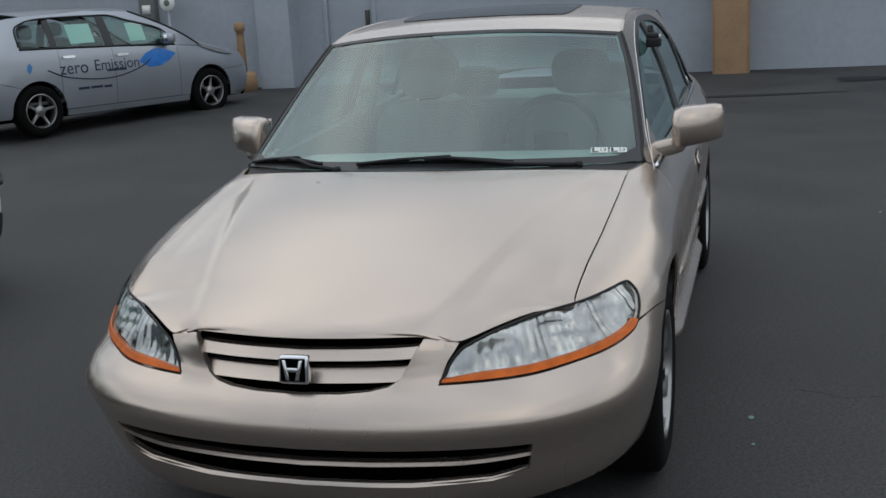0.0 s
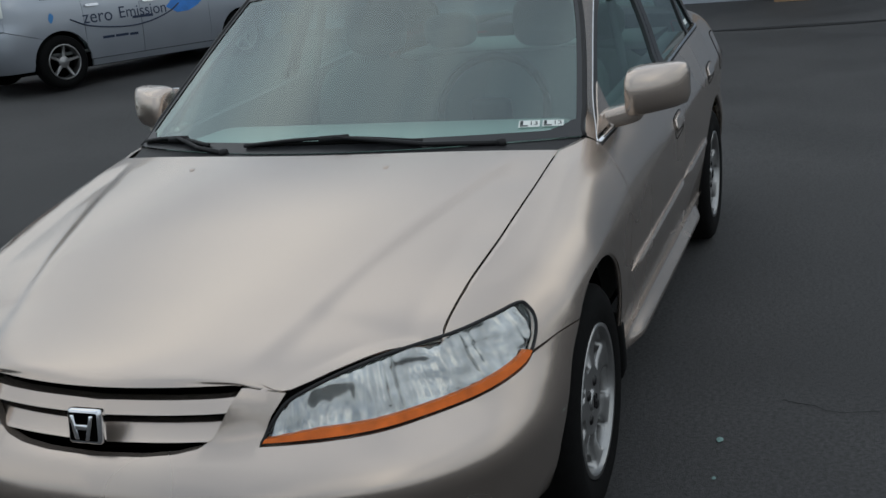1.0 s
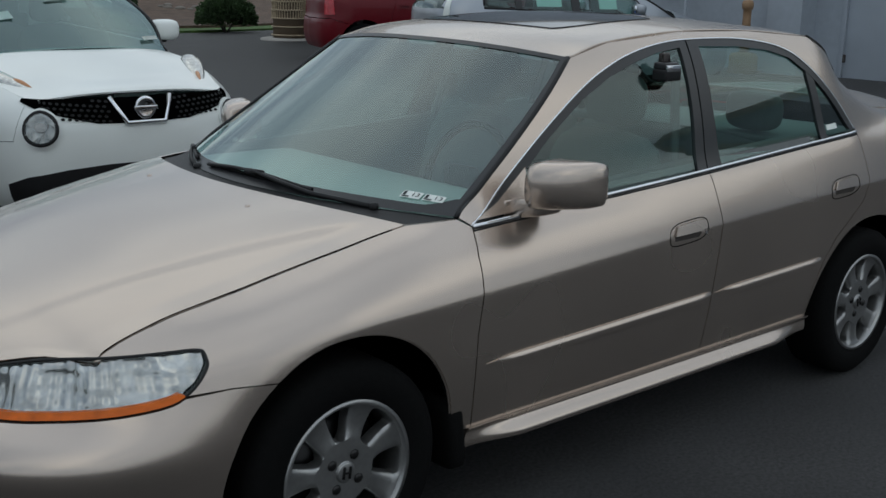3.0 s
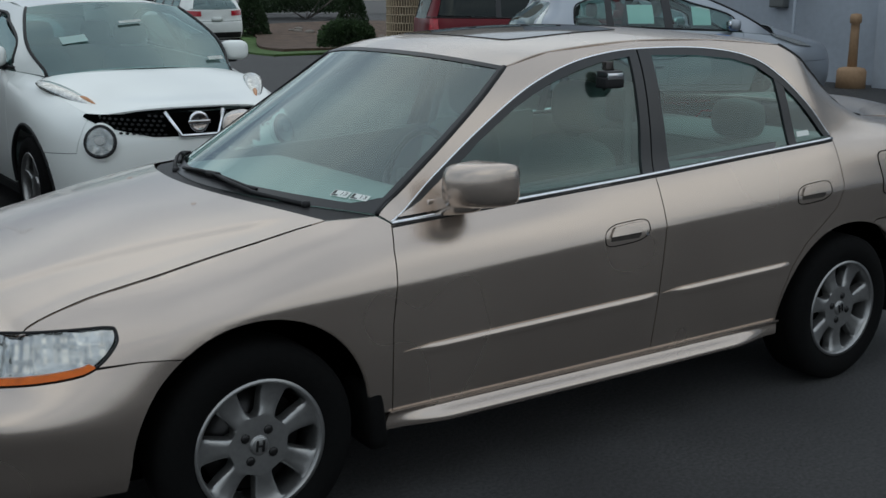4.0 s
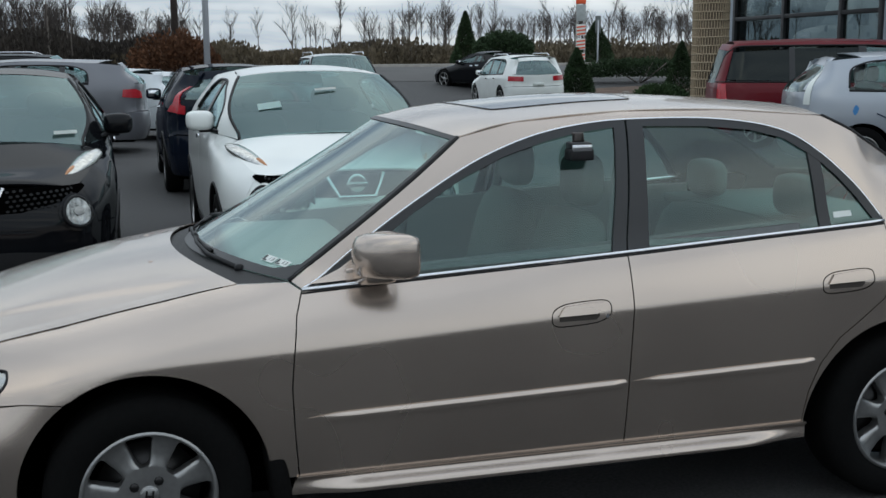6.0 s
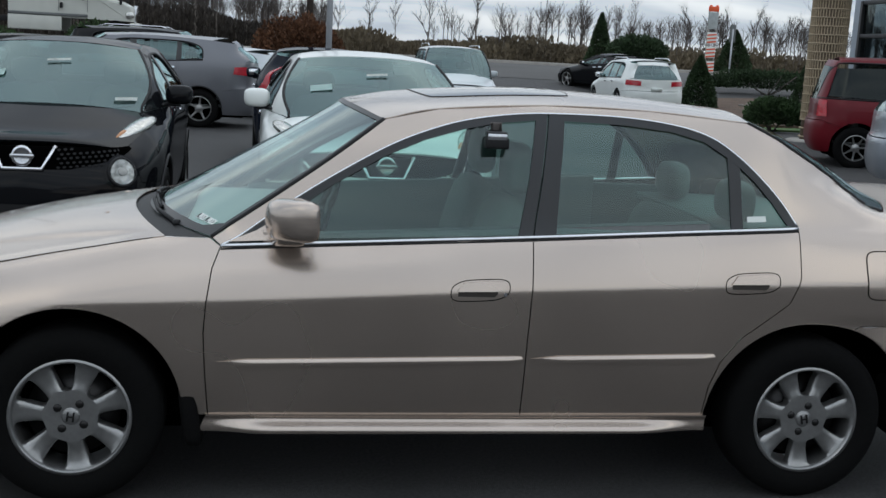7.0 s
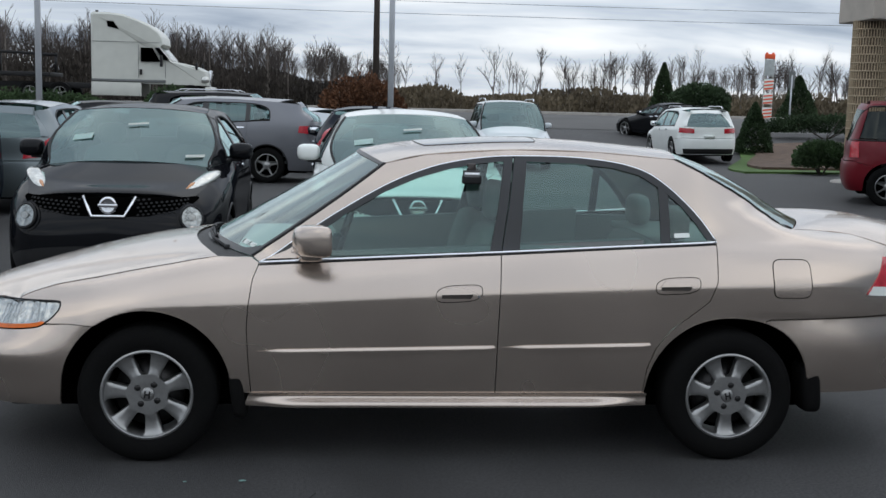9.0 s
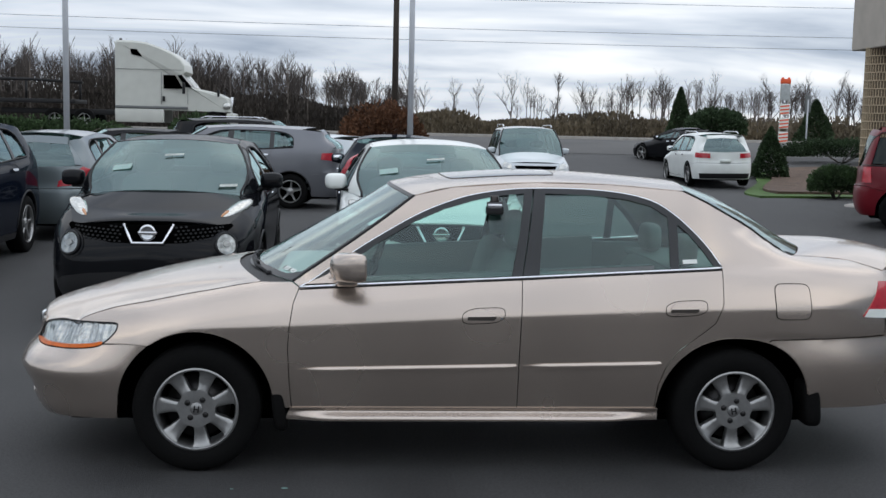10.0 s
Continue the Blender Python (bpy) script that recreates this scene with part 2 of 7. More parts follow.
def pchip(xk, yk, x):
    """Monotone cubic through the keys, held flat beyond its ends."""
    xk, yk, x = np.asarray(xk, float), np.asarray(yk, float), np.clip(np.asarray(x, float), xk[0], xk[-1])
    if len(xk) == 1:
        return np.full_like(x, yk[0])
    h, dl = np.diff(xk), np.diff(yk) / np.diff(xk)
    m = np.zeros(len(xk))
    m[0], m[-1] = dl[0], dl[-1]
    for i in range(1, len(xk) - 1):
        if dl[i - 1] * dl[i] > 0:
            w1, w2 = 2 * h[i] + h[i - 1], h[i] + 2 * h[i - 1]
            m[i] = (w1 + w2) / (w1 / dl[i - 1] + w2 / dl[i])
    i = np.clip(np.searchsorted(xk, x) - 1, 0, len(xk) - 2)
    t = (x - xk[i]) / h[i]
    return ((1 + 2 * t) * (1 - t) ** 2 * yk[i] + t * (1 - t) ** 2 * h[i] * m[i] + t * t * (3 - 2 * t) * yk[i + 1] + t * t * (t - 1) * h[i] * m[i + 1])


def curve(keys, x):
    k = list(zip(*keys))
    return pchip(k[0], k[1], x)


def catmull(pts, n):
    """n points along a smooth curve through pts."""
    p = np.array([2 * np.array(pts[0], float) - np.array(pts[1]), *pts, 2 * np.array(pts[-1], float) - np.array(pts[-2])], float)
    out = []
    for t in np.linspace(0, len(pts) - 1, n):
        i = min(int(t), len(pts) - 2)
        f = t - i
        a, b, c, d = p[i:i + 4]
        out.append(0.5 * (2 * b + (c - a) * f + (2 * a - 5 * b + 4 * c - d) * f * f + (3 * b - 3 * c + d - a) * f ** 3))
    return np.array(out)


def clip_half(poly, ax, v, keep_low):
    out = []
    for i, p in enumerate(poly):
        q = poly[(i + 1) % len(poly)]
        a, b = (p[ax] - v, q[ax] - v) if keep_low else (v - p[ax], v - q[ax])
        if a <= 0:
            out.append(p)
        if (a < 0 < b) or (b < 0 < a):
            t = a / (a - b)
            r = [p[0] + t * (q[0] - p[0]), p[1] + t * (q[1] - p[1])]
            r[ax] = v
            out.append(tuple(r))
    return out


def grid_cells(poly, du, dv):
    """Cuts a flat outline along the lines of a grid into small cells."""
    cells = []
    us = [p[0] for p in poly]
    for i in range(math.floor(min(us) / du), math.ceil(max(us) / du)):
        strip = clip_half(clip_half(poly, 0, i * du, False), 0, (i + 1) * du, True)
        if len(strip) < 3:
            continue
        vs = [p[1] for p in strip]
        for j in range(math.floor(min(vs) / dv), math.ceil(max(vs) / dv)):
            c = clip_half(clip_half(strip, 1, j * dv, False), 1, (j + 1) * dv, True)
            d = [p for k, p in enumerate(c) if math.dist(p, c[k - 1]) > 1e-6]
            spike = True
            while spike and len(d) > 2:      # drop folded-back points left by the cutting
                spike = False
                for k in range(len(d)):
                    a, b, e = d[k - 1], d[k], d[(k + 1) % len(d)]
                    ux, uy, vx, vy = b[0] - a[0], b[1] - a[1], e[0] - b[0], e[1] - b[1]
                    if math.hypot(ux, uy) < 1e-7 or (abs(ux * vy - uy * vx) < 1e-9 and ux * vx + uy * vy < 0):
                        d.pop(k)
                        spike = True
                        break
            if len(d) > 2 and abs(sum(d[k - 1][0] * d[k][1] - d[k][0] * d[k - 1][1] for k in range(len(d)))) > 1e-8:
                cells.append(d)
    return cells


def inset_outline(poly, w):
    """Moves every side of an outline inwards by w."""
    area = sum(poly[k - 1][0] * poly[k][1] - poly[k][0] * poly[k - 1][1] for k in range(len(poly)))
    sg = 1 if area > 0 else -1
    out = []
    n = len(poly)
    for i in range(n):
        a, b, c = (np.array(poly[k % n], float) for k in (i - 1, i, i + 1))
        d1, d2 = (b - a) / max(np.linalg.norm(b - a), 1e-9), (c - b) / max(np.linalg.norm(c - b), 1e-9)
        n1, n2 = sg * np.array((-d1[1], d1[0])), sg * np.array((-d2[1], d2[0]))
        m = n1 + n2
        m /= max(np.linalg.norm(m), 1e-6)
        k = w / max(m @ n1, 0.4)
        out.append(tuple(b + k * m))
    return out


def arc(cx, cz, r, a0, a1, n):
    return [(cx + r * math.cos(radians(a0 + (a1 - a0) * k / (n - 1))), cz + r * math.sin(radians(a0 + (a1 - a0) * k / (n - 1)))) for k in range(n)]


# ---- vehicle bodies: one skin S(s, z) runs round the car, s from the nose's middle along its left side to the tail's middle ----
class Shell:
    def __init__(self, plan, sections):
        p = catmull(plan, 1200)
        seg = np.linalg.norm(np.diff(p, axis=0), axis=1)
        self.s = np.concatenate([[0], np.cumsum(seg)])
        self.p = p
        t = np.gradient(p, axis=0)
        t /= np.linalg.norm(t, axis=1)[:, None]
        self.n = np.stack([-t[:, 1], t[:, 0]], 1)      # inwards
        self.n[0], self.n[-1] = (1, 0), (-1, 0)
        self.end = self.s[-1]
        keys = [(self.end if k == "end" else (0.0 if k == "nose" else self.sx(k)) if not isinstance(k, tuple) else self.near(*k), tab) for k, tab in sections]
        self.zg = np.linspace(0.1, 3.2, 700)
        self.sg = np.linspace(0, self.end, 500)
        rows = np.array([curve(tab, self.zg) + np.maximum(self.zg - tab[-1][0], 0) * 2.0 for _, tab in keys])
        ks = [k for k, _ in keys]
        self.d = np.array([pchip(ks, rows[:, j], self.sg) for j in range(len(self.zg))]).T

    def sx(self, x):
        return float(np.interp(x, self.p[:, 0], self.s))

    def near(self, x, y):
        return float(self.s[np.argmin((self.p[:, 0] - x) ** 2 + (self.p[:, 1] - y) ** 2)])

    def inset(self, s, z):
        a = np.clip((np.asarray(s, float)) / self.end * 499, 0, 498.999)
        b = np.clip((np.asarray(z, float) - 0.1) / 3.1 * 699, 0, 698.999)
        i, j = a.astype(int), b.astype(int)
        f, g = a - i, b - j
        D = self.d
        return D[i, j] * (1 - f) * (1 - g) + D[i + 1, j] * f * (1 - g) + D[i, j + 1] * (1 - f) * g + D[i + 1, j + 1] * f * g

    def pt(self, s, z, off=0.0):
        s, z = np.asarray(s, float), np.asarray(z, float)
        d = self.inset(s, z) + off
        x = np.interp(s, self.s, self.p[:, 0]) + np.interp(s, self.s, self.n[:, 0]) * d
        y = np.interp(s, self.s, self.p[:, 1]) + np.interp(s, self.s, self.n[:, 1]) * d
        return np.stack([x, np.minimum(y, 0), z], -1)

    def at(self, x, z, off=0.0):
        """The point over the plan place x of the side."""
        return self.pt(self.sx(x), z, off)

    def side(self, pts):
        """An outline in (x, z) of the side as one in (s, z)."""
        return [(self.sx(x), z) for x, z in pts]


def smooth01(a, b, v):
    t = max(0.0, min(1.0, (v - a) / (b - a)))
    return t * t * (3 - 2 * t)


def mirror_mesh(bm):
    for v in bm.verts:
        v.co.y = -v.co.y
    bmesh.ops.reverse_faces(bm, faces=bm.faces)
    return bm


def rim_edges(bm, depth):
    bm.normal_update()
    es = [e for e in bm.edges if len(e.link_faces) == 1]
    for e in es:
        e.smooth = False
    nr = {v: v.normal.copy() for e in es for v in e.verts}
    r = bmesh.ops.extrude_edge_only(bm, edges=es)
    for v in [g for g in r["geom"] if isinstance(g, bmesh.types.BMVert)]:
        o = min(nr, key=lambda w: (w.co - v.co).length_squared) if len(nr) < 3 else None
        v.tag = True
    for e in es:
        e.smooth = False
    old = {tuple(round(c, 6) for c in v.co): n for v, n in nr.items()}
    for v in [g for g in r["geom"] if isinstance(g, bmesh.types.BMVert)]:
        n = old.get(tuple(round(c, 6) for c in v.co))
        if n:
            v.co -= n * depth
    return bm


def skin(shell, outline, step=0.03, gap=0.002, depth=0.012, off=0.0, both=False, fine=0):
    """A panel of the shell within an outline in (s, z). off: inset in metres, or a function of (s, z). both: welded to its mirror image."""
    poly = [tuple(p) for p in outline]
    if sum(poly[k - 1][0] * poly[k][1] - poly[k][0] * poly[k - 1][1] for k in range(len(poly))) < 0:
        poly = poly[::-1]
    if gap:
        poly = inset_outline(poly, gap)
    if both:
        poly = [(0.0 if p[0] < 0.01 else shell.end if p[0] > shell.end - 0.01 else p[0], p[1]) for p in poly]
    ids, pts, faces = {}, [], []
    for c in grid_cells(poly, step, fine or step):
        f = []
        for p in c:
            k = (round(p[0], 5), round(p[1], 5))
            if k not in ids:
                ids[k] = len(pts)
                pts.append(k)
            if not f or f[-1] != ids[k]:
                f.append(ids[k])
        faces.append(f)
    a = np.array(pts)
    o = np.array([off(*p) for p in pts]) if callable(off) else off
    co = [tuple(c) for c in shell.pt(a[:, 0], a[:, 1], o)]
    rim = []
    if depth:
        count = {}
        for f in faces:
            for i, v in enumerate(f):
                e = (f[i - 1], v)
                if e[::-1] in count:
                    count[e[::-1]] = 0
                else:
                    count[e] = 1
        rim = [e for e, n in count.items() if n and not (both and (max(a[e[0], 0], a[e[1], 0]) < 1e-4 or min(a[e[0], 0], a[e[1], 0]) > shell.end - 1e-4))]
        low = shell.pt(a[:, 0], a[:, 1], (o if np.ndim(o) else np.full(len(a), o)) + depth)
        base = len(co)
        ring = {}
        for e in rim:
            for v in e:
                if v not in ring:
                    ring[v] = len(co)
                    co.append(tuple(low[v]))
    bm = from_faces(co, faces, 0)
    if rim:
        bm.verts.ensure_lookup_table()
        V = bm.verts
        for i, j in rim:
            if i == j:
                continue
            try:
                bm.faces.new((V[j], V[i], V[ring[i]], V[ring[j]]))
            except ValueError:
                pass
            e = bm.edges.get((V[i], V[j]))
            if e:
                e.smooth = False
    if both:
        other = bm.copy()
        mirror_mesh(other)
        me = bpy.data.meshes.new("tmp")
        other.to_mesh(me)
        other.free()
        bm.from_mesh(me)
        bpy.data.meshes.remove(me)
        mid = [v for v in bm.verts if abs(v.co.y) < 1e-4]
        bmesh.ops.remove_doubles(bm, verts=mid, dist=0.0002)
    return bm


def deck(rows, across=24, along=30, p=2.2, q=2.0, rim=0.010, shape=None):
    """A surface from side to side over the car. rows: (edge point on the left side, middle x, middle z)."""
    flat = catmull([(*e, xc, zc) for e, xc, zc in rows], along)
    verts, faces = [], []
    for i, (xe, ye, ze, xc, zc) in enumerate(flat):
        for k in range(across + 1):
            w = -1 + 2 * k / across
            x = xe + (xc - xe) * (1 - abs(w) ** q)
            y = -w * ye
            z = ze + (zc - ze) * (1 - abs(w) ** p)
            if shape:
                z += shape(x, y, w)
            verts.append((x, y, z))
    n = across + 1
    for i in range(along - 1):
        for k in range(across):
            faces.append((i * n + k, (i + 1) * n + k, (i + 1) * n + k + 1, i * n + k + 1)[::-1])
    bm = from_faces(verts, faces)
    bm.normal_update()
    if sum(f.normal.z for f in bm.faces) < 0:
        bmesh.ops.reverse_faces(bm, faces=bm.faces)
    if rim:
        rim_edges(bm, rim)
    return bm


def deck_point(rows, p=2.2, q=2.0, n=40):
    """A function (u, v, lift) over the surface that deck() makes of the same rows; u from side to side, v from the first row to the last."""
    flat = catmull([(*e, xc, zc) for e, xc, zc in rows], n)

    def at(u, v, lift=0.0):
        i = max(0.0, min(1.0, v)) * (n - 1)
        k = min(n - 2, int(i))
        xe, ye, ze, xc, zc = flat[k] + (flat[k + 1] - flat[k]) * (i - k)
        return (xe + (xc - xe) * (1 - abs(u) ** q), u * abs(ye), ze + (zc - ze) * (1 - abs(u) ** p) + lift)
    return at


def strip(shell, pts, radius, off=0.0, sides=6, right=False):
    """A round bead that follows a line of (s, z) on the shell."""
    c = catmull([(p[0], p[1]) for p in pts], max(12, 5 * len(pts)))
    bm = tube([tuple(v) for v in shell.pt(c[:, 0], c[:, 1], off)], radius, sides)
    bmesh.ops.recalc_face_normals(bm, faces=bm.faces)
    return mirror_mesh(bm) if right else bm


def two_sides(name, make, mat, parent, label=""):
    """The part on the left side and its mirror image on the right."""
    a = part(name, make(), mat, parent, label)
    b = part(name, mirror_mesh(make()), mat, parent, label)
    return a, b


# ---- wheels ----
TYRES = {}


def petal_face(bm, rim, h, spokes):
    """A cast wheel face of broad petals with rounded windows between them."""
    pitch = 2 * math.pi / spokes
    rows = [.10, .22, .34, .42, .452, .465, .48, .50, .525, .56, .62, .68, .74, .79, .85, .89, .92, .935, .945, .955, .97, .985]
    gap = lambda t: float(curve([(0, 0), (.452, 0), (.465, .12), (.48, .165), (.50, .190), (.525, .207), (.56, .220), (.62, .232), (.74, .243), (.85, .252), (.90, .250), (.925, .225), (.942, .16), (.955, 0), (1, 0)], t)) * pitch
    cols = (-1, -.90, -.70, -.3, .3, .70, .90, 1)
    for k in range(spokes):
        a0 = pitch * (k + .54)
        ring = []
        for t in rows:
            half = pitch / 2 - gap(t)
            y0 = -h * float(curve([(0, .76), (.25, .80), (.45, .80), (.65, .76), (.85, .80), (.93, .86), (1, .90)], t))
            row = []
            for q in cols:
                a = a0 + q * half
                y = y0 + (.008 * max(0.0, (abs(q) - .70) / .30) ** 2 if gap(t) > 0 else 0)
                row.append(bm.verts.new((rim * t * math.cos(a), y, rim * t * math.sin(a))))
            ring.append((row, gap(t) > 0))
        for (u, gu), (v, gv) in zip(ring, ring[1:]):
            for j in range(len(cols) - 1):
                bm.faces.new((u[j], u[j + 1], v[j + 1], v[j]))
            if gu or gv:
                for j in (0, -1):
                    lo = [bm.verts.new((w.co.x, w.co.y + .035, w.co.z)) for w in (u[j], v[j])]
                    bm.faces.new((u[j], v[j], lo[1], lo[0]))
    bmesh.ops.remove_doubles(bm, verts=bm.verts, dist=1e-4)


def wheel_meshes(r, rim, width, spokes, style):
    key = (r, rim, spokes, style)
    if key in TYRES:
        return TYRES[key]
    h = width / 2
    tyre = lathe([(rim - 0.012, -h * 0.80), (rim + 0.012, -h * 0.98), ((r + rim) / 2, -h * 1.06), (r - 0.022, -h * 0.96), (r - 0.004, -h * 0.80), (r, -h * 0.5), (r, h * 0.5),
                  (r - 0.004, h * 0.80), (r - 0.022, h * 0.96), ((r + rim) / 2, h * 1.06), (rim + 0.012, h * 0.98), (rim - 0.012, h * 0.80)], 48, caps=False)
    lip = lathe([(rim - 0.004, -h * 0.98), (rim + 0.006, -h * 0.99), (rim + 0.006, -h * 0.8), (rim - 0.004, h * 0.8), (rim - 0.014, h * 0.8), (rim - 0.014, -h * 0.70), (rim - 0.009, -h * 0.93), (rim - 0.004, -h * 0.98)], 48, caps=False)
    sp = bmesh.new()
    hub, out = rim * (0.48 if style == "wide" else 0.30), rim - 0.012
    rows = 7
    if style == "wide":
        petal_face(sp, rim, h, spokes)
    for k in range(0 if style == "wide" else spokes):
        a0 = 2 * math.pi * (k + 0.25) / spokes
        sides = []
        for i in range(rows):
            t = i / (rows - 1)
            rad = hub * 0.8 + (out - hub * 0.8) * t
            wd = rim * (0.20 - 0.06 * t) * (5 / spokes) ** 0.5
            yo = -h * (0.74 - 0.05 * math.sin(math.pi * t) + 0.10 * t)
            sides.append((rad, wd / 2, yo))
        ring = []
        for rad, wd, yo in sides:
            row = []
            for q, dy in ((-1.0, 0.035), (-1.0, 0.008), (-0.62, 0.0), (0.62, 0.0), (1.0, 0.008), (1.0, 0.035)):
                row.append(sp.verts.new((rad * math.cos(a0) - q * wd * math.sin(a0), yo + dy, rad * math.sin(a0) + q * wd * math.cos(a0))))
            ring.append(row)
        for u, v in zip(ring, ring[1:]):
            for j in range(5):
                sp.faces.new((u[j], u[j + 1], v[j + 1], v[j]))
    bmesh.ops.recalc_face_normals(sp, faces=sp.faces)
    hub = rim * 0.30 if style != "wide" else hub
    hubm = lathe([(0.002, -h * 0.79), (hub * 0.42, -h * 0.79), (hub * 0.5, -h * 0.765), (hub * 0.95, -h * 0.75), (hub * 1.12, -h * 0.70), (hub * 1.12, -h * 0.3)], 28)
    if style == "wide":
        hubm.free()
        hubm = lathe([(0.002, -h * 0.83), (rim * .13, -h * 0.83), (rim * .155, -h * 0.81), (rim * .16, -h * 0.74)], 28)
    cq = 1.05 if style == "wide" else 1.0
    cap = lathe([(0.002, -h * 0.825 * cq), (hub * 0.26, -h * 0.82 * cq), (hub * 0.30, -h * 0.80 * cq), (hub * 0.30, -h * 0.76)], 20)
    nuts = []
    lugs = 4 if style == "wide" else 5
    for k in range(lugs):
        a = 2 * math.pi * (k + 0.7) / lugs
        q = rim * .262 if style == "wide" else hub * .72
        nuts.append(lathe([(0.002, -h * 0.86), (0.009, -h * 0.86), (0.015, -h * 0.82), (0.015, -h * 0.70)], 8, centre=(q * math.cos(a), 0, q * math.sin(a))))
    disc = lathe([(0.02, -h * 0.15), (rim * 0.78, -h * 0.15), (rim * 0.78, h * 0.05), (0.02, h * 0.05)], 32)
    back = lathe([(0.02, h * 0.25), (rim - 0.02, h * 0.25), (rim - 0.02, h * 0.35), (0.02, h * 0.35)], 32)

    def mesh(bm, nm):
        me = bpy.data.meshes.new(nm)
        if nm == "spokes":
            bmesh.ops.split_edges(bm, edges=[e for e in bm.edges if len(e.link_faces) == 2 and e.calc_face_angle(0) > radians(38)])
        for f in bm.faces:
            f.smooth = True
        bm.to_mesh(me)
        bm.free()
        return me
    TYRES[key] = dict(tyre=mesh(tyre, "tyre"), rim=mesh(lip, "rim"), spokes=mesh(sp, "spokes"), hub=mesh(hubm, "hub"), cap=mesh(cap, "hub_cap"),
                      nuts=[mesh(n, "lug_nut") for n in nuts], disc=mesh(disc, "brake_disc"), back=mesh(back, "back_plate"))
    return TYRES[key]


def wheel(parent, x, y, r, rim=0.205, width=0.20, spokes=7, style="wide", detail=True, turn=0.0):
    m = wheel_meshes(r, rim, width, spokes, style)
    t = part("wheel", m["tyre"], M_RUBBER, parent, "black tyre on a silver alloy rim")
    t.matrix_basis = pose(x, y, r, 0, turn, 180 if y > 0 else 0)
    part("rim", m["rim"], M_ALLOY, t, "silver alloy rim")
    part("spokes", m["spokes"], M_ALLOY, t)
    part("hub", m["hub"], M_ALLOY, t)
    # black disc behind the spokes imitates the shade inside the wheel
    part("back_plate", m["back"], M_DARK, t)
    if detail:
        part("hub_cap", m["cap"], M_ALLOY, t)
        part("brake_disc", m["disc"], M_NUT, t)
        for a, b in (((-.013, -.017), (-.007, .017)), ((.007, -.017), (.013, .017)), ((-.008, -.003), (.008, .003))):
            part("emblem_bar", boxed((a[0], -width * .455, a[1]), (b[0], -width * .42, b[1]), .001), M_NUT, t)
        for n in m["nuts"]:
            part("lug_nut", n, M_NUT, t)
    return t


def arch_well(parent, x, y, r, rad):
    """The dark inner liner of a wheel arch; its deep shade is put into the colour."""
    sgn = -1 if y < 0 else 1
    bm = bmesh.new()
    n = 18
    rows = []
    for yy in (abs(y) - 0.02, abs(y) - 0.30):
        rows.append([bm.verts.new((x + rad * math.cos(radians(a)), sgn * yy, r + rad * math.sin(radians(a)))) for a in np.linspace(-6, 186, n)])
    for k in range(n - 1):
        bm.faces.new((rows[0][k], rows[0][k + 1], rows[1][k + 1], rows[1][k]))
    bm.faces.new(rows[1])
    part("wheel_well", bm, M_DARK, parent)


def seat(parent, x, y, mat, z0=0.30, bench=0.0, head=True, top=1.0):
    w = bench or 0.25
    c = part("seat", soft_box((x - 0.28, y - w, z0), (x + 0.25, y + w, z0 + 0.20), 5), mat, parent)
    b = soft_box((x + 0.16, y - w, z0 + 0.10), (x + 0.31, y + w, z0 + 0.70 * top), 4)
    bmesh.ops.rotate(b, verts=b.verts, cent=(x + 0.2, y, z0 + 0.15), matrix=Matrix.Rotation(radians(14), 3, "Y"))
    part("seat_back", b, mat, parent)
    if head:
        for yy in ([y] if not bench else [y - 0.36, y + 0.36]):
            h = soft_box((x + 0.32, yy - 0.13, z0 + 0.69 * top), (x + 0.43, yy + 0.13, z0 + 0.90 * top), 3.2)
            part("headrest", h, mat, parent)


def text_mesh(body, size):
    cu = bpy.data.curves.new("text", "FONT")
    cu.body, cu.size, cu.align_x, cu.align_y = body, size, "CENTER", "CENTER"
    ob = bpy.data.objects.new("text", cu)
    scene.collection.objects.link(ob)
    bpy.context.view_layer.update()
    me = bpy.data.meshes.new_from_object(ob.evaluated_get(bpy.context.evaluated_depsgraph_get()))
    bpy.data.objects.remove(ob)
    bpy.data.curves.remove(cu)
    return me


def lay_on(me, fn):
    """Bends a flat text mesh on a surface: fn(u, v) gives the place."""
    bm = bmesh.new()
    bm.from_mesh(me)
    bpy.data.meshes.remove(me)
    bmesh.ops.triangulate(bm, faces=bm.faces)
    for v in bm.verts:
        v.co = Vector(fn(v.co.x, v.co.y))
    return bm


# dark brown that paints the shade of the door handle recesses
M_RECESS_SHADE = material("painted_recess_shade", (.05, .042, .036), .8)


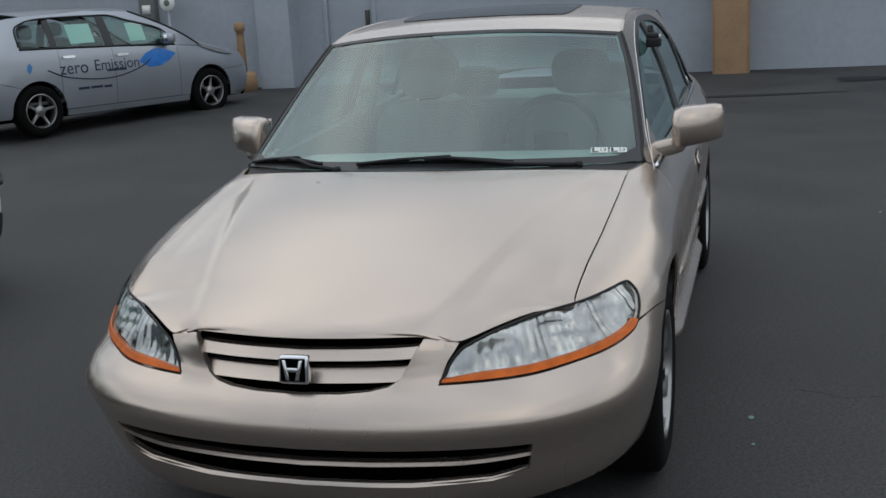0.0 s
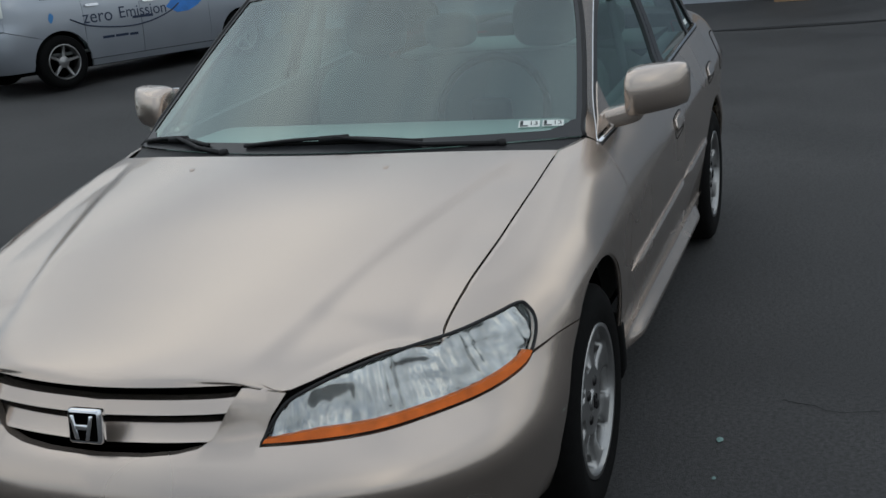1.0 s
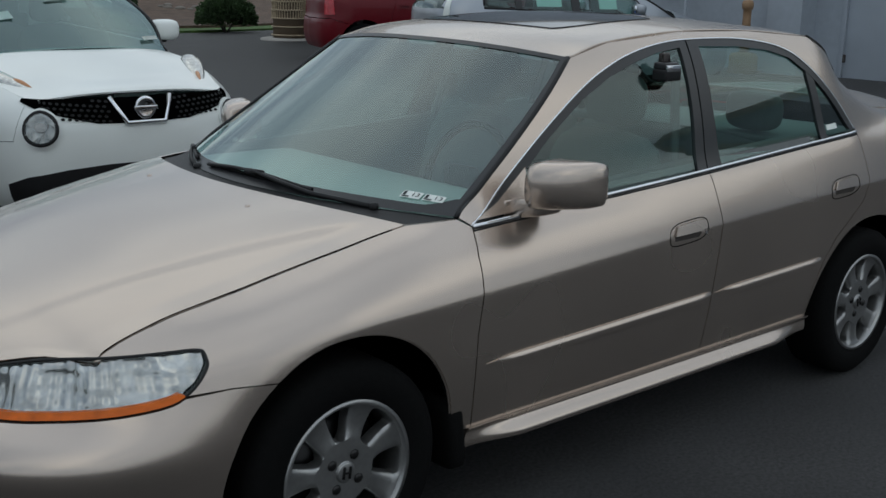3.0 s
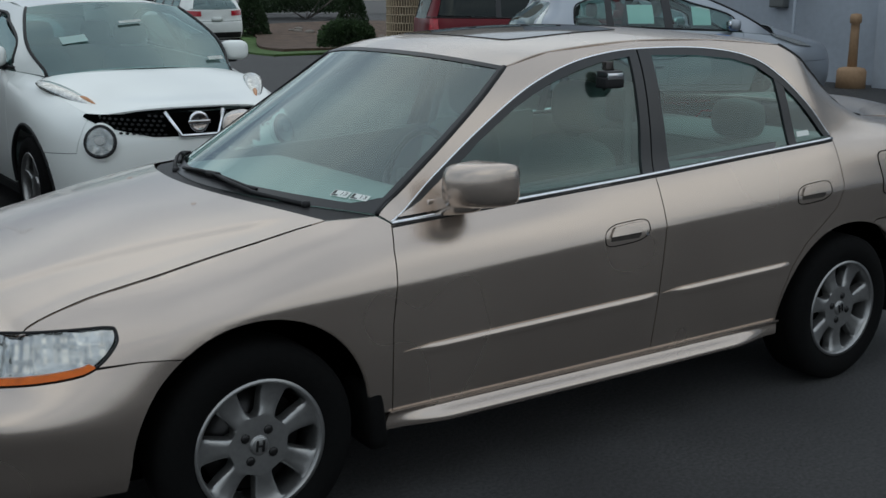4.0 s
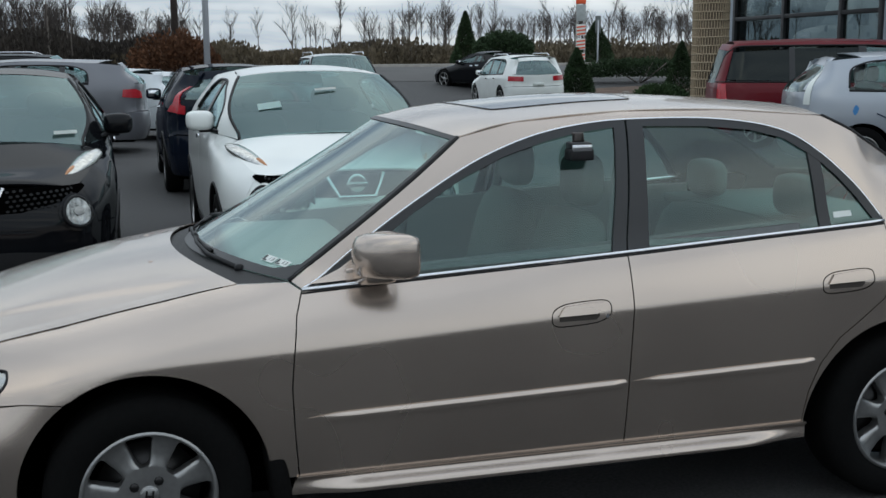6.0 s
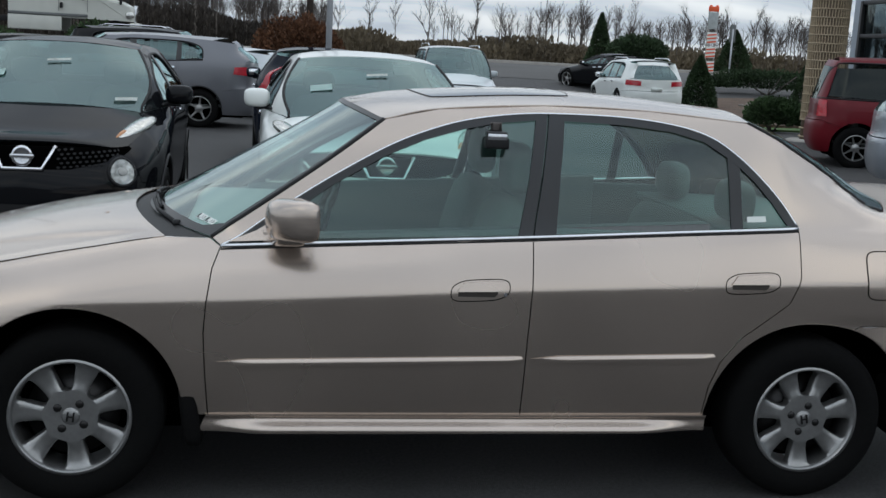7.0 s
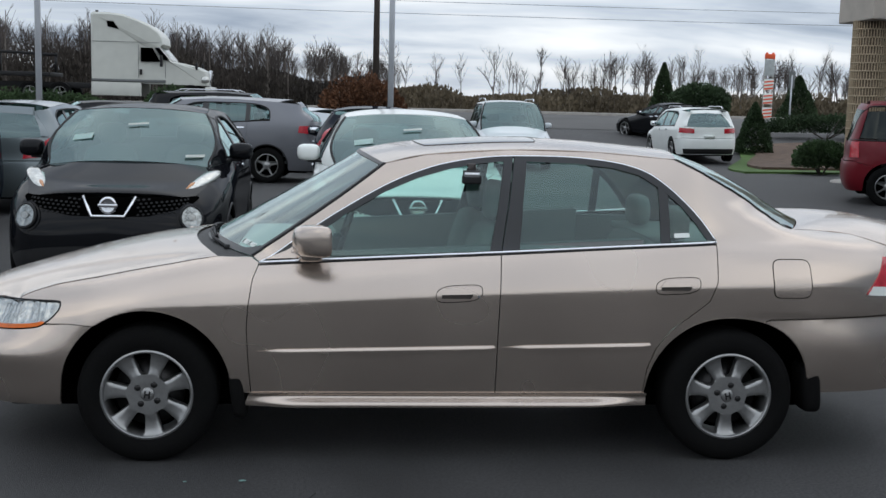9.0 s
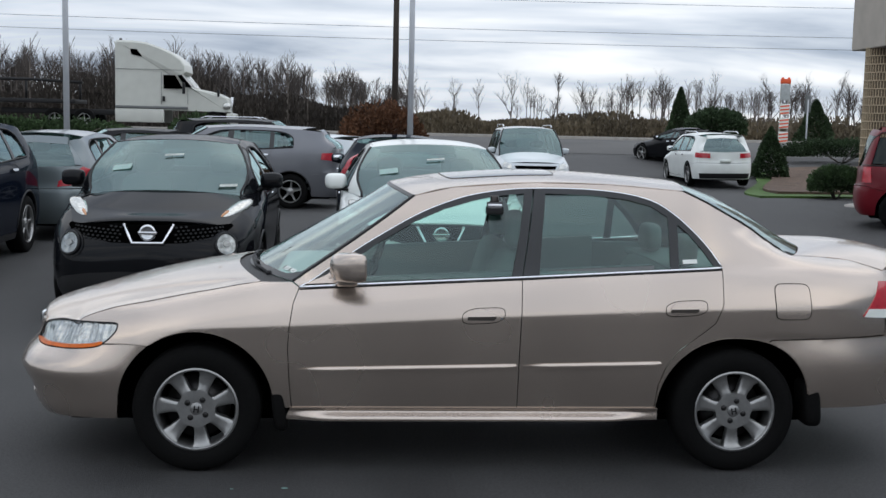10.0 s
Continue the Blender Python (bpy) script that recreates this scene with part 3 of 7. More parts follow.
# ---- the beige sedan ----
def build_sedan():
    car = thing("sedan", "beige metallic four-door sedan parked on dark asphalt", "car", pose(0, 0, .02))
    def between(sections):
        """Stations in between along the fender: profiles shift with the height of the hood gap."""
        anchors = lambda x: [.18, .40, float(curve([(-1.80, .62), (-1.60, .665), (-1.36, .698), (-1.05, .711), (-.8, .722), (0, .766), (1.2, .815), (1.7, .828)], x)),
                             float(curve([(-1.80, .754), (-1.60, .801), (-1.36, .850), (-1.05, .905), (-.80, .930), (0.0, .955), (1.2, 1.0), (1.7, 1.03)], x)), float(curve([(-2, 1.42), (1.08, 1.42), (1.25, 1.345), (1.45, 1.245), (1.62, 1.145), (1.7, 1.10)], x)), 1.6]
        out = []
        for (ka, ta), (kb, tb) in zip(sections, sections[1:]):
            out.append((ka, ta))
            if isinstance(ka, float) and isinstance(kb, float) and ka >= -1.81 and kb <= 1.71:
                for f in np.linspace(0, 1, max(4, int((kb - ka) / .06)))[1:-1]:
                    x = ka + (kb - ka) * f
                    tab = []
                    ax, cr = anchors(x), anchors(x)[2]
                    zs = np.unique(np.round(np.concatenate([np.linspace(.18, .66, 9), cr + np.array([-.03, -.015, -.006, 0, .006, .012, .02]), np.linspace(.70, 1.06, 19), np.linspace(1.1, 1.45, 8)]), 4))
                    ds = []
                    for q, t in ((ka, ta), (kb, tb)):
                        src = np.interp(zs, ax, anchors(q))
                        ds.append(curve(t, src) + 2 * np.maximum(0, src - t[-1][0]))
                    tab = [(float(z), float(u + (v - u) * f)) for z, u, v in zip(zs, *ds) if not any(0 < abs(z - cr - o) < .0045 for o in (0,))]
                    out.append((x, tab))
        out.append(sections[-1])
        return out
    sh = Shell(
        [(-2.355, 0), (-2.342, -0.22), (-2.295, -0.46), (-2.20, -0.66), (-2.04, -0.80), (-1.84, -0.862), (-1.60, -0.880), (-1.36, -0.888), (-0.8, -0.890), (0, -0.893), (0.9, -0.890), (1.36, -0.884),
         (1.8, -0.852), (2.14, -0.77), (2.35, -0.59), (2.44, -0.3), (2.455, 0)],
        between([("nose", [(.15, .14), (.19, .10), (.24, .072), (.34, .044), (.42, .010), (.446, 0), (.452, .001), (.47, .010), (.49, .019), (.515, .033), (.532, .055), (.56, .072), (.60, .080), (.66, .092), (.70, .14), (.75, .22)]),
         ((-2.337, -.27), [(.15, .14), (.19, .10), (.24, .072), (.34, .044), (.42, .010), (.446, 0), (.452, .001), (.47, .010), (.49, .020), (.515, .036), (.535, .062), (.56, .080), (.60, .088), (.66, .100), (.70, .15), (.75, .23)]),
         ((-2.315, -.385), [(.15, .15), (.19, .105), (.24, .075), (.34, .046), (.42, .011), (.448, 0), (.49, .02), (.52, .048), (.545, .080), (.57, .097), (.60, .105), (.645, .119), (.68, .175), (.72, .275)]),
         ((-2.165, -.71), [(.15, .16), (.20, .115), (.26, .075), (.36, .038), (.43, .008), (.452, 0), (.49, .014), (.525, .050), (.555, .100), (.62, .130), (.66, .155), (.69, .182), (.72, .23), (.76, .33)]),
         (-1.80, [(.15, .13), (.20, .085), (.26, .048), (.36, .020), (.44, .003), (.46, 0), (.54, .014), (.59, .036), (.65, .062), (.69, .094), (.73, .135), (.765, .19), (.79, .28)]),
         (-1.60, [(.2, .05), (.3, .02), (.45, .003), (.6, 0), (.66, .012), (.70, .035), (.74, .07), (.775, .115), (.80, .175), (.815, .25)]),
         (-1.36, [(.2, .06), (.3, .03), (.45, .010), (.62, .002), (.698, .0), (.708, .004), (.74, .022), (.78, .055), (.82, .105), (.85, .175), (.865, .25)]),
         (-1.05, [(.18, .08), (.3, .048), (.5, .018), (.65, .004), (.711, .0), (.72, .003), (.75, .014), (.80, .042), (.85, .08), (.885, .125), (.905, .17), (.93, .21), (1.0, .26), (1.4, .5)]),
         (-0.80, [(.18, .08), (.3, .052), (.5, .020), (.66, .004), (.722, .0), (.731, .003), (.77, .016), (.83, .047), (.885, .095), (.95, .135), (1.10, .195), (1.25, .265), (1.40, .36)]),
         (0.0, [(.18, .08), (.3, .054), (.5, .022), (.68, .005), (.766, .0), (.775, .003), (.80, .012), (.86, .038), (.92, .07), (.955, .095), (1.10, .145), (1.25, .205), (1.35, .26), (1.40, .30), (1.43, .36)]),
         (1.20, [(.18, .08), (.3, .054), (.5, .022), (.7, .006), (.815, .0), (.824, .003), (.85, .013), (.91, .038), (.98, .07), (1.02, .095), (1.15, .15), (1.28, .215), (1.36, .27), (1.41, .32), (1.44, .38)]),
         (1.70, [(.2, .06), (.3, .035), (.42, .006), (.52, 0), (.60, .005), (.645, .010), (.662, .012), (.672, .007), (.72, .003), (.828, .0), (.838, .004), (.87, .017), (.94, .048), (1.0, .092), (1.035, .145), (1.058, .215), (1.072, .30), (1.078, .36)]),
         (2.10, [(.2, .06), (.3, .03), (.42, .004), (.50, -.006), (.58, .0), (.63, .009), (.662, .021), (.674, .018), (.70, .017), (.85, .03), (.92, .058), (.98, .105), (1.012, .160), (1.032, .235), (1.042, .31), (1.046, .37)]),
         ("end", [(.2, .08), (.3, .03), (.45, 0), (.60, .01), (.66, .05), (.85, .09), (.98, .13), (1.02, .18), (1.04, .24)])]))
    S = sh.side
    near = sh.near

    def rear_arch(a0, a1, n):
        """The rear wheel opening, fuller behind the wheel."""
        r = [(0, .416), (30, .414), (45, .405), (60, .388), (75, .371), (90, .364), (120, .367), (180, .374)]
        return [(1.30 + float(curve(r, a)) * math.cos(radians(a)), .305 + float(curve(r, a)) * math.sin(radians(a))) for a in np.linspace(a0, a1, n)]
    # shade below the car is put into this block's near-black colour
    body = part("body", boxed((-2.0, -0.70, 0.20), (1.75, 0.70, 0.30), 0.03), M_DARK, car, "underbody coloured near-black as deep shade")
    # wheels and arches
    for x in (-1.352, 1.325):
        for y in (-0.765, 0.765):
            w = wheel(car, x, y, 0.312, 0.200, 0.20, 7, "wide", True, 7 if x < 0 else -191)
            w.location.z = 0.292
            arch_well(car, x if x < 0 else 1.31, y * 1.08, 0.30, 0.40 if x < 0 else 0.425)
    lamp_out = [(near(-2.315, -.385), .552), (near(-2.235, -.60), .553), (near(-2.10, -.76), .560), (sh.sx(-1.87), .583), (sh.sx(-1.80), .608), (sh.sx(-1.742), .664), (sh.sx(-1.740), .692),
                (sh.sx(-1.748), .703), (sh.sx(-1.84), .698), (near(-2.165, -.71), .684), (near(-2.248, -.57), .667), (near(-2.295, -.45), .634), (near(-2.306, -.415), .596)]
    # rounded outline of the lamp; its pointed inner corner stays
    rnd = list(lamp_out)
    for _ in range(2):
        nxt = [rnd[0]]
        for p, q in zip(rnd, rnd[1:] + rnd[:1]):
            nxt += [(p[0] * .75 + q[0] * .25, p[1] * .75 + q[1] * .25), (p[0] * .25 + q[0] * .75, p[1] * .25 + q[1] * .75)]
        rnd = nxt[:1] + nxt[2:-1]
    far = lambda p, k: (p[0] - lamp_out[k][0]) ** 2 + (p[1] - lamp_out[k][1]) ** 2
    i4 = min(range(len(rnd)), key=lambda i: far(rnd[i], 4))
    hood_in = near(-2.04, -.80)
    i8 = max(i for i in range(len(rnd)) if rnd[i][1] > .66 and rnd[i][0] > hood_in)
    fr_arch = arc(-1.355, 0.305, 0.376, 127, -3, 22)
    # front bumper with its grille notch and lower opening
    cut = [(sh.sx(-1.625), .610), (sh.sx(-1.70), .612)]
    bumper = [(0, .392), (0, .532), (.12, .534), (.20, .540), (.250, .549), (.278, .564), (.298, .592), (.322, .632), (.346, .660), (.385, .657), (.41, .651), (lamp_out[-2][0] - .004, .645), (lamp_out[-1][0] - .005, .602), *[(p[0] - (.003 if k == 0 else 0), p[1] - .004) for k, p in enumerate(rnd[:i4 + 1])], *cut[::-1],
              *S(arc(-1.355, 0.305, 0.376, 127, 178, 10)), (sh.sx(-1.742), .236), (near(-1.95, -.81), .226), (near(-2.2, -.6), .205), (0, .196),
              (0, .288), (.30, .289), (.52, .298), (.625, .318), (.625, .392), (.45, .394)]
    part("front_bumper", skin(sh, bumper, .025, .0015, .02, both=True), M_BEIGE, car, "beige bumper")
    part("lower_intake", skin(sh, [(0, .27), (.64, .28), (.65, .41), (0, .41)], .04, 0, 0, .05, True), M_DARK, car, "black lower air intake")
    part("intake_bar", skin(sh, [(0, .338), (.45, .342), (.64, .353), (.64, .362), (.45, .352), (0, .349)], .03, 0, .03, lambda s, z: .004 + .6 * max(0.0, z - .338 - .03 * max(0.0, s - .3)), True, .004), M_BEIGE, car, "beige bar across the lower intake")
    part("intake_lip", skin(sh, [(0, .280), (.30, .281), (.52, .290), (.625, .310), (.645, .320), (.52, .300), (.30, .291), (0, .290)], .03, 0, .02, lambda s, z: -.006 + .8 * max(0.0, z - .281 - .10 * max(0.0, s - .45)), True, .004), M_BEIGE, car, "beige lip below the lower intake")
    # grille
    part("grille_back", skin(sh, [(0, .52), (.305, .53), (.375, .675), (0, .675)], .04, 0, 0, .075, True), M_DARK, car)
    for z0, z1, w0, w1 in ((.553, .585, .300, .326), (.609, .634, .336, .354)):
        part("grille_bar", skin(sh, [(0, z0), (w0, z0 + .004), (w1, z1 + .004), (0, z1)], .03, 0, .03, lambda s, z, z0=z0: .006 + .020 * (z - z0) / .03, True, .008), M_BEIGE, car, "beige grille bar")
    badge = boxed((-.012, -.042, -.038), (.012, .042, .038), .011, 3)
    bp = part("badge", badge, M_CHROME, car, "chrome badge")
    bp.matrix_basis = pose(-2.296, 0, .597, 0, 8, 0)
    part("badge_field", boxed((-.016, -.034, -.030), (-.006, .034, .030), .005, 2), M_DARK, bp)
    for y in (-.018, .018):
        upright = boxed((-.020, y - .005, -.026), (-.010, y + .005, .026), .003)
        for v in upright.verts:
            v.co.y += .22 * v.co.z * (1 if y > 0 else -1)
        part("badge_bar", upright, M_CHROME, bp)
    part("badge_bar", boxed((-.020, -.016, -.005), (-.010, .016, .007), .003), M_CHROME, bp)
    # headlamps
    for right in (False, True):
        def flip(bm):
            return mirror_mesh(bm) if right else bm
        hl = part("headlamp", flip(skin(sh, inset_outline(rnd[::-1], -.004), .03, 0, .03, .095)), M_TRIM, car, "clear headlamp with an amber lower strip")
        low = rnd[:i4 + 1]
        amber = low + [(p[0], p[1] + (.008 if k == 0 else .004 if k == len(low) - 1 else .018)) for k, p in reversed(list(enumerate(low)))]
        part("amber_strip", flip(skin(sh, amber, .03, .001, .012, -.0025)), M_AMBER, hl, "amber strip")
        inner = inset_outline(rnd, .005)
        lamp_len = lamp_out[5][0] - lamp_out[0][0]

        def bowl(s, z):
            t = (s - lamp_out[0][0]) / (lamp_out[5][0] - lamp_out[0][0])
            deep = .006 + .002 * t
            for tc, zc, rs, dp in ((.22, .600, .090, .020), (.50, .622, .095, .024), (.80, .640, .080, .024)):
                q = ((t - tc) * lamp_len / rs) ** 2 + ((z - zc) / (rs * .72)) ** 2
                deep += dp * (1 - q) ** 1.3 if q < 1 else 0
            # the reflector is cast in small upright and level facets
            return deep + .0046 * abs(2 * (s / .040 % 1.0) - 1) + .0034 * abs(2 * (z / .034 % 1.0) - 1) * smooth01(.30, .45, t)
        part("reflector", flip(skin(sh, inner, .006, 0, 0, bowl)), M_FACET, hl, "bright ribbed reflector")
        for t in (.36, .68):
            s0 = lamp_out[0][0] + t * (lamp_out[5][0] - lamp_out[0][0])
            part("divider", flip(skin(sh, [(s0, .585), (s0 + .012, .585), (s0 + .012, .685), (s0, .672)], .03, 0, .03, .018)), M_CHROME, hl)
        part("lens", flip(skin(sh, rnd, .03, .002, .006, .0)), M_LENS, hl, "clear lens")
        part("lamp_seal", flip(strip(sh, rnd[i4:] + rnd[:1], .0042, .001)), M_TRIM, hl)
    # hood
    hood_rows = []
    for (s, z), xc, zc in (((.350, .6632), -2.262, .670), ((.385, .6598), -2.255, .680), ((.41, .6540), -2.245, .690), ((near(-2.295, -.45), .6482), -2.225, .702), ((near(-2.248, -.57), .6735), -2.17, .722), ((near(-2.165, -.71), .689), -2.08, .748)):
        hood_rows.append((tuple(sh.pt(s, z)), xc, zc))
    # the joint between hood and fender runs almost straight back to the screen's corner
    def joint_y(x):
        f = (x + 1.983) / .936
        return -.664 - .051 * f - .036 * f * (1 - f)
    raw = []
    for q in np.linspace(hood_in, sh.sx(-1.055), 22):
        lo, hi = .64, .935
        for _ in range(30):
            mid = (lo + hi) / 2
            e = sh.pt(q, mid)
            lo, hi = (mid, hi) if e[1] < joint_y(float(e[0])) else (lo, mid)
        raw.append((float(q), lo))
    zs = [v for _, v in raw]
    gap_line = [(q, (zs[max(0, k - 1)] + 2 * v + zs[min(len(zs) - 1, k + 1)]) / 4 if 0 < k < len(zs) - 1 else v) for k, (q, v) in enumerate(raw)]
    for q, z in gap_line:
        f = (q - hood_in) / (raw[-1][0] - hood_in)
        e = sh.pt(q, z)
        hood_rows.append(((float(e[0]), joint_y(float(e[0])), z), -2.01 + .785 * f, float(curve([(0, .768), (.09, .787), (.31, .834), (.52, .876), (.73, .908), (1, .938)], f))))

    def hood_crease(x, y, w):
        yc = .325 + .315 * max(0.0, min(1.0, (x + 2.25) / 1.15))
        u = (abs(y) - yc) / .016
        return -.008 * (1 / (1 + math.exp(-u * 2.4))) * min(1.0, max(0.0, (1 - abs(w)) / .10)) * smooth01(-2.28, -2.20, x) * (1 - smooth01(-1.30, -1.10, x))
    part("hood", deck(hood_rows, 110, 72, 2.6, 2.0, .004, hood_crease), M_BEIGE, car, "beige hood with two raised creases")
    # black bead in the gap along the hood's side edges imitates its shade
    joint = [(x, y - .0006, z - .0014) for x, y, z in catmull([(*e, xc, zc) for e, xc, zc in hood_rows], 90)[:, :3] if x > -2.02][:-3]
    two_sides("hood_gap_shade", lambda: tube(joint, .0013, 6), M_DARK, car)
    # fender
    fender = [*rnd[i4:i8 + 1], *[(float(p[0]), float(p[1]) - .0026 + .0020 * k / 59) for k, p in enumerate(catmull(gap_line, 60))], (sh.sx(-0.90), .912), (sh.sx(-0.862), .888),
              *S([(-.888, .82), (-.905, .70), (-.912, .6), (-.905, .45), (-.893, .298), (-.965, .295)]), *S(fr_arch[::-1]), *cut]
    two_sides("front_fender", lambda: skin(sh, fender, .025, .0020, .014, fine=.01), M_BEIGE, car)
    # doors
    split = [(.222, .300), (.222, .55), (.225, .75), (.235, .952)]
    fdoor = S([(-.893, .298), *split, (-.30, .927), (-.862, .888), (-.888, .82), (-.905, .70), (-.912, .6), (-.905, .45)])
    r_edge = [(.918, .302), (.928, .42), (.962, .52), (1.03, .612), (1.12, .680), (1.20, .745), (1.238, .84), (1.248, 1.012)]
    rdoor = S([split[0], *r_edge, (.75, .985), *split[::-1][:3]])
    for nm, ol, keyed, hx, hz in (("front_door", fdoor, True, .04, .772), ("rear_door", rdoor, False, 1.05, .818)):
        for right in (False, True):
            def flip(bm):
                return mirror_mesh(bm) if right else bm
            d = part(nm, flip(skin(sh, ol, .025, .0022, .014, fine=.01)), M_BEIGE, car)
            oval = [(hx + .105 * math.copysign(abs(math.cos(a)) ** .6, math.cos(a)), hz + .037 * math.copysign(abs(math.sin(a)) ** .7, math.sin(a)) + .012 * math.cos(a)) for a in np.linspace(0, 2 * math.pi, 24, endpoint=False)]
            part("handle_seam", flip(strip(sh, S(oval + oval[:1]), .0018, 0)), M_DARK, d)
            part("door_handle", flip(skin(sh, S([(hx - .085, hz - .004), (hx + .05, hz - .001), (hx + .085, hz + .006), (hx + .085, hz + .034), (hx + .03, hz + .034), (hx - .06, hz + .026)]), .02, 0, .006, -.009)), M_BEIGE, d, "beige door handle")
            # flat patch on the uncarved door; the recess's shade is only its colour
            part("handle_recess_shade", flip(skin(sh, S([(hx - .08, hz - .022), (hx + .05, hz - .022), (hx + .062, hz - .010), (hx + .06, hz + .004), (hx - .08, hz - .001)]), .02, 0, .001, -.0015)), M_RECESS_SHADE, d)
            if keyed:
                part("keyhole", flip(skin(sh, S(arc(hx + .088, hz - .012, .007, 0, 330, 10)), .02, 0, .003, -.004)), M_CHROME, d)
            x0, x1 = (-.868, .215) if keyed else (.240, .940)
            mz = lambda x: .497 + .023 * (x + .87)
            mo = [(x0, mz(x0)), (x0 + .05, mz(x0) - .012), (x1 - .04, mz(x1) - .012), (x1, mz(x1) - .004), (x1 - .01, mz(x1) + .010), (x0 + .10, mz(x0) + .011)]

            def proud(s, z):
                x = float(np.interp(s, sh.s, sh.p[:, 0]))
                return -.002 - .012 * smooth01(x0, x0 + .14, x) * (1 - .6 * smooth01(x1 - .06, x1, x)) * max(0.0, min(1.0, (mz(x) + .013 - z) / .013))
            part("side_moulding", flip(skin(sh, S(mo), .03, 0, .012, proud, False, .004)), M_BEIGE, d, "beige side moulding")
    # sill
    def sill_off(s, z):
        x = float(np.interp(s, sh.s, sh.p[:, 0]))
        swell = smooth01(-.90, -.68, x) * (1 - smooth01(.66, .90, x))
        return -.001 - .009 * smooth01(.286, .295, z) - (.008 + .036 * swell) * smooth01(.289, .248, z)
    two_sides("side_sill", lambda: skin(sh, S([(-.925, .238), (.935, .242), (.935, .303), (-.90, .299)]), .03, 0, .02, sill_off, fine=.005), M_BEIGE, car)
    # quarter, pillars and roof rail: one pressing
    dlo_top = [(1.248, 1.018), (1.19, 1.10), (1.12, 1.178), (1.03, 1.260), (.93, 1.325), (.80, 1.362), (.60, 1.383), (.35, 1.385), (.18, 1.376), (.0, 1.348), (-.15, 1.303), (-.30, 1.238), (-.50, 1.124), (-.66, 1.020), (-.80, .922), (-.862, .890)]
    ws_edge = [(-.895, .914), (-.80, .980), (-.60, 1.118), (-.45, 1.225), (-.30, 1.338)]
    roof_edge = [(-.30, 1.338), (-.10, 1.383), (.3, 1.412), (.7, 1.410), (1.08, 1.384)]
    rw_edge = [(1.08, 1.384), (1.25, 1.306), (1.45, 1.208), (1.62, 1.102), (1.70, 1.064)]
    quarter = S([*r_edge, *dlo_top[1:], *ws_edge, *roof_edge[1:], *rw_edge[1:], (1.9, 1.050), (2.08, 1.036)]) + [(near(2.22, -.72), .99), (near(2.14, -.77), .80), (near(2.14, -.77), .672),
               *S([(1.50, .660), *rear_arch(63, 180, 22), (.929, .296)])]
    two_sides("quarter_panel", lambda: skin(sh, quarter, .025, .002, .014, fine=.0125), M_BEIGE, car)
    rb = S([(1.50, .656), *rear_arch(63, 4, 16), (1.735, .302)]) + [(near(2.1, -.78), .300), (sh.end, .290), (sh.end, .655), (near(2.14, -.77), .668)]
    part("rear_bumper", skin(sh, rb, .03, .0012, .02, both=True), M_BEIGE, car)
    tail = [(near(2.14, -.77) - .155, .775), (near(2.14, -.77) + .30, .735), (near(2.14, -.77) + .30, .935), (near(2.14, -.77) - .005, .945)]
    two_sides("tail_lamp", lambda: skin(sh, tail, .04, 0, .015, -.006), M_REDLENS, car, "red tail lamp with a clear strip")
    two_sides("reversing_lens", lambda: skin(sh, [(tail[0][0] + .003, .773), (tail[1][0], .74), (tail[1][0], .79), (tail[0][0] + .035, .812)], .04, 0, .01, -.010), M_STICKER, car)
    part("tail_panel", skin(sh, [(near(2.14, -.77), .66), (sh.end, .65), (sh.end, .99), (near(2.2, -.73), .99)], .05, .002, .01, both=True), M_BEIGE, car)
    # roof, glass, trunk
    E = lambda pts: [tuple(sh.at(*p)) for p in pts]
    rr = E(roof_edge)
    roof_rows = [(rr[0], -.405, 1.376), (rr[1], -.16, 1.419), (rr[2], .3, 1.452), (rr[3], .72, 1.445), (rr[4], 1.16, 1.414)]
    part("roof", deck(roof_rows, 30, 36, 2.4, 2.0), M_BEIGE, car, "beige roof")
    ww = E(ws_edge)
    glass_rows = [(ww[0], -1.170, .932), (ww[1], -1.005, 1.024), (ww[2], -.762, 1.163), (ww[3], -.582, 1.267), (ww[4], -.405, 1.374)]
    part("windscreen", deck(glass_rows, 24, 20, 2.2, 2.0, 0), M_SCREEN, car, "green-tinted windscreen")
    # black ceramic border of the windscreen
    flat = catmull([(*e, xc, zc) for e, xc, zc in glass_rows], 40)

    def on_ws(u, v, lift=.002):
        xe, ye, ze, xc, zc = flat[min(39, max(0, int(round(v * 39))))]
        i = v * 39
        a = flat[min(38, int(i))]
        b = flat[min(39, int(i) + 1)]
        xe, ye, ze, xc, zc = a + (b - a) * (i - min(38, int(i)))
        return (xe + (xc - xe) * (1 - abs(u) ** 2) - lift, u * abs(ye), ze + (zc - ze) * (1 - abs(u) ** 2.2) + lift)

    def band(poly, n=24, lift=.002):
        vs, fs = [], []
        for k in range(n + 1):
            (u0, v0), (u1, v1) = poly(k / n)
            vs += [on_ws(u0, v0, lift), on_ws(u1, v1, lift)]
            if k:
                fs.append((2 * k - 2, 2 * k - 1, 2 * k + 1, 2 * k))
        bm = from_faces(vs, fs)
        bmesh.ops.recalc_face_normals(bm, faces=bm.faces)
        return bm
    fr_m = M_SATIN
    part("windscreen_border", band(lambda t: ((-1 + 2 * t, 0), (-1 + 2 * t, .07 + .10 * smooth01(.84, .97, abs(-1 + 2 * t)) ** 2)), 48), fr_m, car, "black lower windscreen border")
    part("windscreen_border", band(lambda t: ((-1, t), (-.968, t))), fr_m, car)
